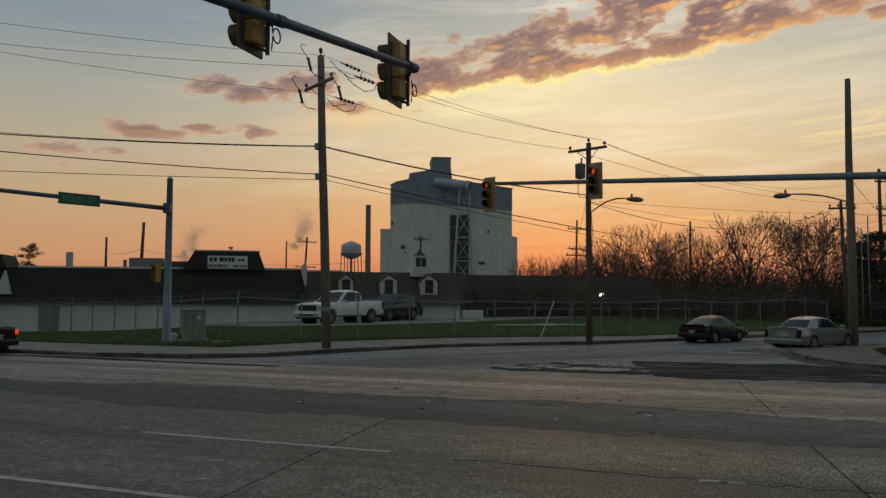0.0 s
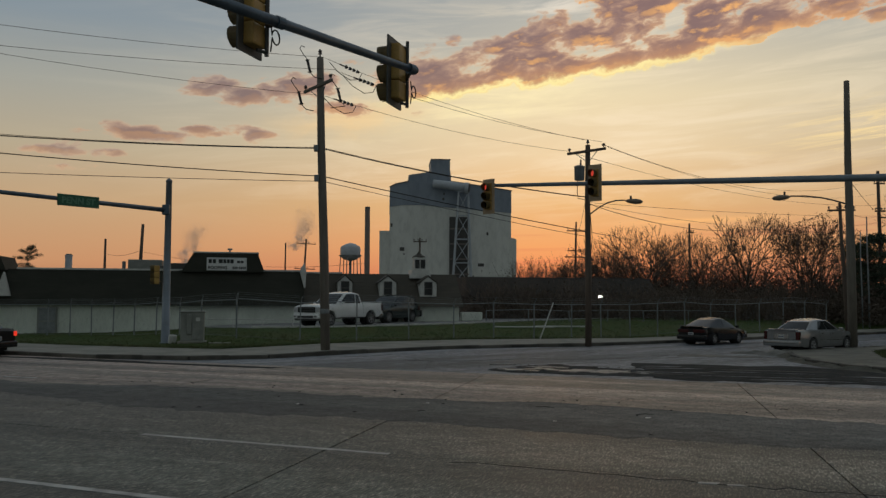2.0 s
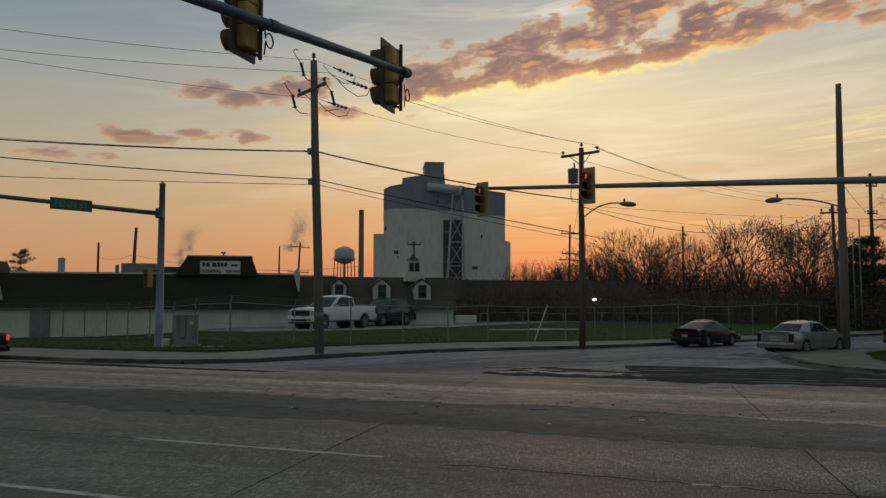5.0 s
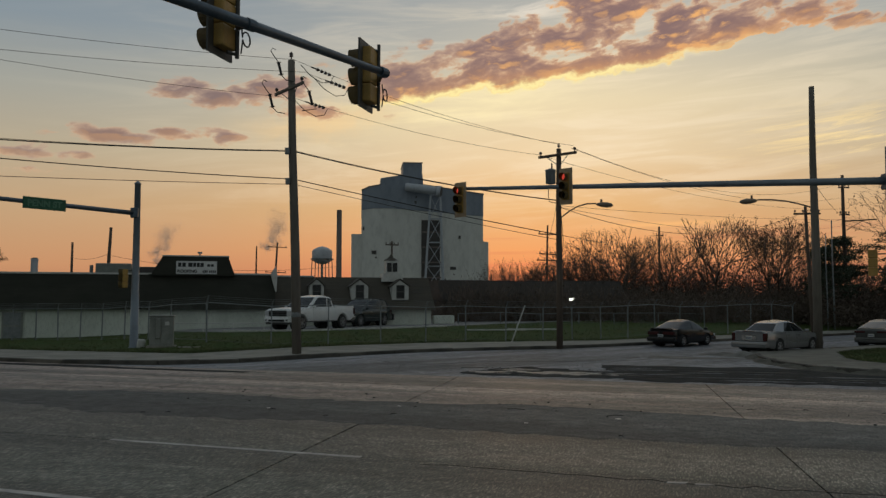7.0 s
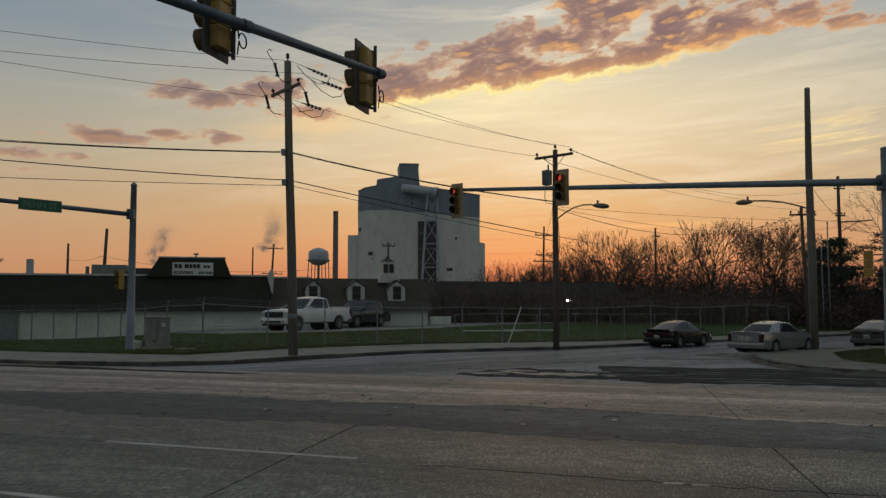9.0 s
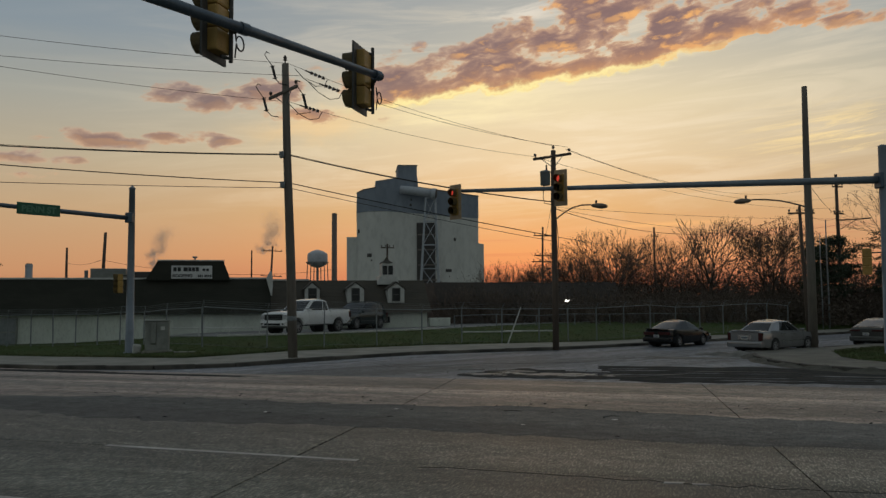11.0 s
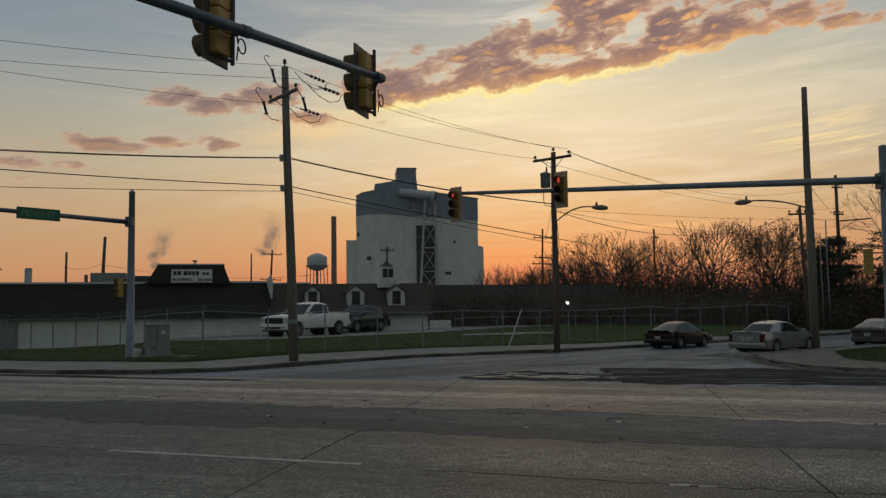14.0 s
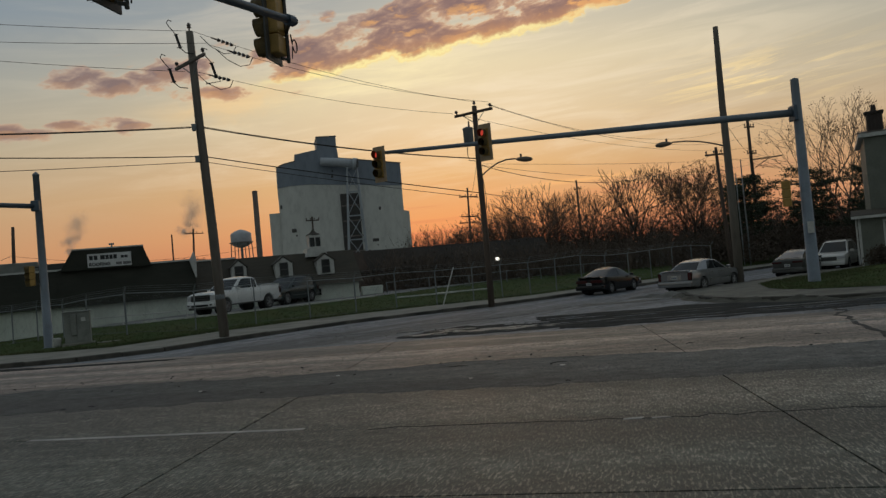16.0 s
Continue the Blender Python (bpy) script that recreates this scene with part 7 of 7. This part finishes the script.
def resurfaced_strip():
    """A thin smooth asphalt layer over two lanes' joint, with torn edges."""
    rng_ = random.Random(17)
    ragged_ = lambda u, k: 0.75 * noise.noise(Vector((u * 0.13, k, 0))) + 0.4 * noise.noise(Vector((u * 0.6, k + 3, 0))) + 0.22 * noise.noise(Vector((u * 2.1, k + 6, 0)))
    bm_, rows_ = bmesh.new(), []
    for k in range(341):
        u = -24 + k * 0.15
        thin = min(1.0, (u + 24) / 12)
        near_, far_ = 13.45 + ragged_(u, 1.0) + (1 - thin) * 1.6 + rng_.uniform(-0.05, 0.05), 16.75 + ragged_(u, 8.0) - (1 - thin) * 1.4 + rng_.uniform(-0.05, 0.05)
        far_ = max(far_, near_ + 0.4)
        rows_.append([bm_.verts.new(on_road(u, n_, z)) for n_, z in ((near_, -0.002), (near_ + 0.09, 0.005), (far_ - 0.09, 0.005), (far_, -0.002))])
    for r0_, r1_ in zip(rows_, rows_[1:]):
        for k in range(3):
            bm_.faces.new((r0_[k], r1_[k], r1_[k + 1], r0_[k + 1]))
    bmesh.ops.recalc_face_normals(bm_, faces=list(bm_.faces))
    if sum(f.normal.z for f in bm_.faces) < 0:
        bmesh.ops.reverse_faces(bm_, faces=list(bm_.faces))
    part("asphalt_strip", bm_, m_strip, road, "smooth dark asphalt strip laid over the concrete lanes")


resurfaced_strip()
blotch("asphalt_patch", "dark strip of tar along the gutter", -11.5, 28.6, 6.0, 0.35, rg, 0.0, m_patch, 9, 90)
odd = random.Random(44)
for k in range(22):
    f = k / 21
    p = on_road(-5.0 + 13 * f + odd.uniform(-0.8, 0.8), 26.0 + odd.gauss(0, 0.9))
    blotch("dust_patch", "pale dusty smear of worn asphalt", p.x, p.y, odd.uniform(0.4, 1.6), odd.uniform(0.03, 0.09), rg + odd.uniform(-6, 12), 0.0, m_side if k % 3 else m_dirt, 100 + k, 44, rough_=0.7, thick_=0.012 + 0.0003 * k)
for k in range(26):
    f = odd.random() ** 1.1
    p = Vector((2.2, 26.4)).lerp(Vector((6.4, 24.5)), f) + Vector((odd.gauss(0, 0.35), odd.gauss(0, 0.55) * (1 - 0.5 * f)))
    blotch("puddle", "shallow muddy puddle reflecting the sky", p.x, p.y, odd.uniform(0.14, 0.6) * (1 - 0.4 * f), odd.uniform(0.06, 0.26), rg + odd.uniform(-4, 16), 0.0, m_wet, 230 + k, 40, "puddle", 0.9, 0.02 + 0.0003 * k)
blotch("dust_patch", "pale dusty patch of worn asphalt", 3.4, 31.5, 5.0, 1.6, 20, -0.003, m_side, 61, 60)


def mound(label, x, y, rx, ry, high, turn, seed, material=m_dirt):
    """A low uneven heap."""
    heap = bmesh.new()
    grid = []
    for i in range(19):
        row = []
        for j in range(13):
            u, v = i / 9 - 1, j / 6 - 1
            q = Vector((u * rx, v * ry, 0))
            h = max(0.0, 1 - (u * u + v * v) * (1 + 0.5 * noise.noise(Vector((u * 2, v * 2, seed)))))
            row.append(heap.verts.new((q.x, q.y, high * h * (0.7 + 0.7 * noise.noise(Vector((u * 3, v * 3, seed + 5)))) - 0.012)))
        grid.append(row)
    for i in range(18):
        for j in range(12):
            heap.faces.new((grid[i][j], grid[i + 1][j], grid[i + 1][j + 1], grid[i][j + 1]))
    ob = tagged(part("dirt_mound", heap, material, None, "", True), label, "dirt heap")
    ob.matrix_basis = pose(x, y, 0, 0, 0, turn)


mound("low heap of sand and dirt washed against the kerb tip", 13.7, 33.0, 1.3, 0.7, 0.26, -50, 3)
mound("low heap of sand and dirt washed against the kerb tip", 12.9, 34.0, 0.9, 0.5, 0.16, -20, 8)
for k, (x, y, rx, ry, high, turn) in enumerate(((13.75, 32.4, 1.5, 0.5, 0.2, 72), (13.05, 29.8, 1.6, 0.45, 0.19, 80), (12.95, 27.6, 1.2, 0.4, 0.17, 95), (13.3, 25.9, 1.1, 0.42, 0.2, 108), (14.2, 24.3, 1.3, 0.45, 0.2, 128), (16.2, 22.8, 1.5, 0.4, 0.18, 155))):
    mound("low dark ridge over the broken kerb", x, y, rx, ry, high, turn, 21 + k, m_dark_ridge)
mound("thin ridge of gutter dirt along the corner", 15.2, 30.2, 1.9, 0.35, 0.08, -40, 11)
blotch("dirt_smear", "thin dusty dirt along the kerb", 11.2, 32.3, 2.2, 0.4, -20, 0.0, m_dirt, 78, 60, "dirt", 0.7, 0.004)
blotch("dirt_smear", "thin dusty dirt along the kerb", -1.6, 33.2, 2.2, 0.3, 40, 0.0, m_side, 79, 36, "dirt", 0.5, 0.004)
rng = random.Random(15)
rubble = Mesh()
for _ in range(300):
    u_, n_ = rng.gauss(-1.5, 4.2), rng.gauss(26.0, 1.1)
    p = on_road(u_ + 0.0, n_, 0.0)
    for _k in range(2):
        e = any_way(rng)
        s = rng.uniform(0.005, 0.014)
        q = p + Vector((rng.gauss(0, 0.3), rng.gauss(0, 0.2), 0.0))
        rubble.tube(q, q + Vector((e.x * s, e.y * s, abs(e.z) * s + 0.01)), s, s * 0.5, 5)
tagged(rubble.part("rubble", m_kerb, None), "loose asphalt crumbs and gravel on the road", "gravel", kind="stuff")
for k, (x, y, l, t) in enumerate(((3.9, 15.8, 0.45, 10), (2.1, 16.8, 0.5, -15), (-0.4, 16.2, 0.2, 40), (-4.9, 16.6, 0.15, 0), (-5.4, 16.6, 0.12, 70), (-2.9, 17.0, 0.16, 20), (6.9, 16.6, 0.2, 0), (8.0, 16.5, 0.18, 30), (9.3, 15.9, 0.2, 10), (3.4, 13.4, 0.1, 0), (-1.7, 16.0, 0.12, 20))):
    st = bmesh.new()
    pipe(st, [(-l / 2, 0, 0.02), (0, 0.03, 0.035), (l / 2, -0.02, 0.02)], [0.012, 0.016, 0.008], 6)
    rod(st, (0, 0.03, 0.03), (l * 0.25, 0.08, 0.025), 0.008, 0.005, 5)
    ob = tagged(part("road_debris", st, m_patch), "dark bark or rubber scrap on the road", "debris", "scraps on the road")
    ob.matrix_basis = pose(x, y, 0, 0, 0, t) @ Matrix.Diagonal((0.75, 0.9, 0.45, 1))
for k, (x, y, s) in enumerate(((2.05, 14.9, 0.05), (3.85, 15.35, 0.07), (-3.0, 17.2, 0.05), (-0.3, 17.4, 0.06), (-5.9, 36.6, 0.09))):
    s *= 0.75
    scrap = soft_box((-s, -s * 0.7, 0), (s, s * 0.7, s * 0.3), s * 0.1, 1, pose(x, y, 0.0 if y < 30 else 0.15, 4, 3, 25 * k))
    tagged(part("paper_scrap", scrap, m_trim), "small pale scrap of litter", "litter", "scraps on the road")
mark = bmesh.new()
slab(mark, [(3.08, 9.95), (3.3, 9.9), (3.36, 9.99), (3.12, 10.03)], 0.0, 0.006)
slab(mark, [(3.4, 9.83), (3.62, 9.8), (3.58, 9.88), (3.42, 9.92)], 0.0, 0.006)
tagged(part("paint_mark", mark, m_line), "small chipped white survey mark on the road", "road marking")


def crack(points, label, r=0.02):
    rng = random.Random(len(points))
    out = []
    for p, q in zip(points, points[1:]):
        p, q = Vector(p), Vector(q)
        for k in range(4):
            c = p.lerp(q, k / 4)
            out.append((c.x + rng.gauss(0, 0.05), c.y + rng.gauss(0, 0.05)))
    out.append(points[-1])
    bm_ = bmesh.new()
    for p, q in zip(out, out[1:]):
        d = (Vector(q) - Vector(p)).normalized() * r * rng.uniform(0.6, 1.4)
        slab(bm_, [(p[0] - d.y, p[1] + d.x), (p[0] + d.y, p[1] - d.x), (q[0] + d.y, q[1] - d.x), (q[0] - d.y, q[1] + d.x)], -0.01, 0.004)
    tagged(part("road_crack", bm_, m_joint), label, "crack")


crack([(13.0, 21.2), (12.6, 19.9), (11.9, 19.3), (11.7, 18.4), (10.9, 17.0), (10.4, 15.6), (9.8, 14.3)], "jagged dark crack across the lane", 0.05)
joint_line = [tuple(on_road(u, 10.5 + 0.05 * math.sin(u * 0.9)).xy) for u in range(-4, 15)]
crack(joint_line, "dark ragged crack along the lane joint", 0.010)
crack([tuple(on_road(u, 13.2 + 0.04 * math.sin(u)).xy) for u in (4.0, 4.6, 5.2)], "short dark crack beside the asphalt strip", 0.02)
crumbs = Mesh()
rng = random.Random(71)
for _ in range(70):
    p = on_road(rng.uniform(-16.0, 9.0), rng.gauss(17.2, 0.8))
    e, s = any_way(rng), rng.uniform(0.006, 0.024)
    crumbs.tube(p, p + Vector((e.x * s * 3, e.y * s * 3, 0.008)), s, s * 0.4, 5)
tagged(crumbs.part("road_crumbs", m_patch, None), "dark crumbs of bark and rubber strewn on the lanes", "debris", kind="stuff")

# ---- road paint ----
for n_, u0, u1, wide in ((10.65, -9.4, -5.0, 0.12), (10.65, -21.6, -17.2, 0.12), (10.65, -33.8, -29.4, 0.12), (7.38, -40.0, -5.2, 0.12), (16.9, -24.0, -18.6, 0.10), (17.0, 5.4, 22.0, 0.10), (20.4, 3.0, 24.0, 0.1)):
    c = [on_road(u, n) for u, n in ((u0, n_ - wide / 2), (u1, n_ - wide / 2), (u1, n_ + wide / 2), (u0, n_ + wide / 2))]
    line = slab(bmesh.new(), [p.xy for p in c], 0.0, 0.005)
    tagged(setting("lane_line", line, m_line, "worn white painted lane line"), kind="structure")

# ---- steam ----
plumes = []


def steam(x, y, z, n, wide, high, seed, drop, label):
    """Puffs of fine droplets, thick in the middle and fading outwards."""
    rng = random.Random(seed)
    out = []
    for k in range(n):
        f = (k + 0.5) / n
        mist = Mesh()
        size = wide * (0.4 + 0.6 * f)
        cores = [Vector((rng.gauss(0, size * 0.5), rng.gauss(0, size * 0.3), rng.gauss(0, size * 0.35))) for _ in range(6)]
        for _ in range(2300):
            c, e = rng.choice(cores), any_way(rng)
            p = c + Vector((rng.gauss(0, size * 0.4), rng.gauss(0, size * 0.4), rng.gauss(0, size * 0.42)))
            mist.leaf(p, e, e.cross(any_way(rng)).normalized(), drop, drop * 0.45)
        puff = tagged(mist.part("steam_puff", m_steam, None), label, "steam", "drifting steam", "stuff")
        puff.visible_shadow = False
        out.append((puff, x + rng.gauss(0, wide * 0.2) + f * wide * 0.8, y + rng.gauss(0, 0.6), z + f * high, rng.uniform(0.8, 1.2)))
    return out


plumes += steam(-41.2, 130, 7.0, 5, 1.35, 6.0, 1, 0.05, "thin grey steam rising behind the roofs")
plumes += steam(-41.5, 230, 16.0, 5, 2.7, 9.5, 2, 0.095, "grey steam puff drifting up from the works")

# ---- kerb stones and concrete slabs ----
kerb_run(kerb_line)
kerb_run(right_kerb)
LONG, SKEW = 7.0, 0.135
lanes = [(0.9 + 0.0, 4.1), (4.1, 7.4), (7.4, 10.65), (10.65, 13.95), (13.95, 17.2), (17.2, 20.4), (20.4, FAR_KERB)]
for n0, n1 in lanes:
    me = None
    for k in range(-8, 8):
        if me is None:
            bm = bmesh.new()
            g = 0.012
            outline = [(u - (n - 10.65) * SKEW, n) for u, n in ((g, n0 + g), (LONG - g, n0 + g), (LONG - g, n1 - g), (g, n1 - g))]
            slab(bm, [on_road(u, n).xy for u, n in outline], -0.28, 0.0)
            me = bpy.data.meshes.new("road_slab")
            bm.to_mesh(me)
            bm.free()
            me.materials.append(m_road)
        ob = new("road_slab", me)
        ob.parent = road
        off = on_road(k * LONG + 1.0, 0)
        ob.matrix_basis = Matrix.Translation((off.x, off.y, random.uniform(-0.004, 0.0)))


def motions():
    """Only the steam moves: each puff drifts up and sideways."""
    for puff, x, y, z, speed in plumes:
        spin = random.uniform(-25, 25)
        walk(puff, [(0.0, pose(x, y, z)), (5.0, pose(x + 0.5 * speed, y, z + 0.9 * speed, 0, spin / 2, 0)), (10.0, pose(x + 0.7 * speed, y, z + 1.3 * speed, 0, spin, 0)), (16.0, pose(x + 1.1 * speed, y, z + 2.0 * speed, 0, spin * 1.6, 0))])


motions()
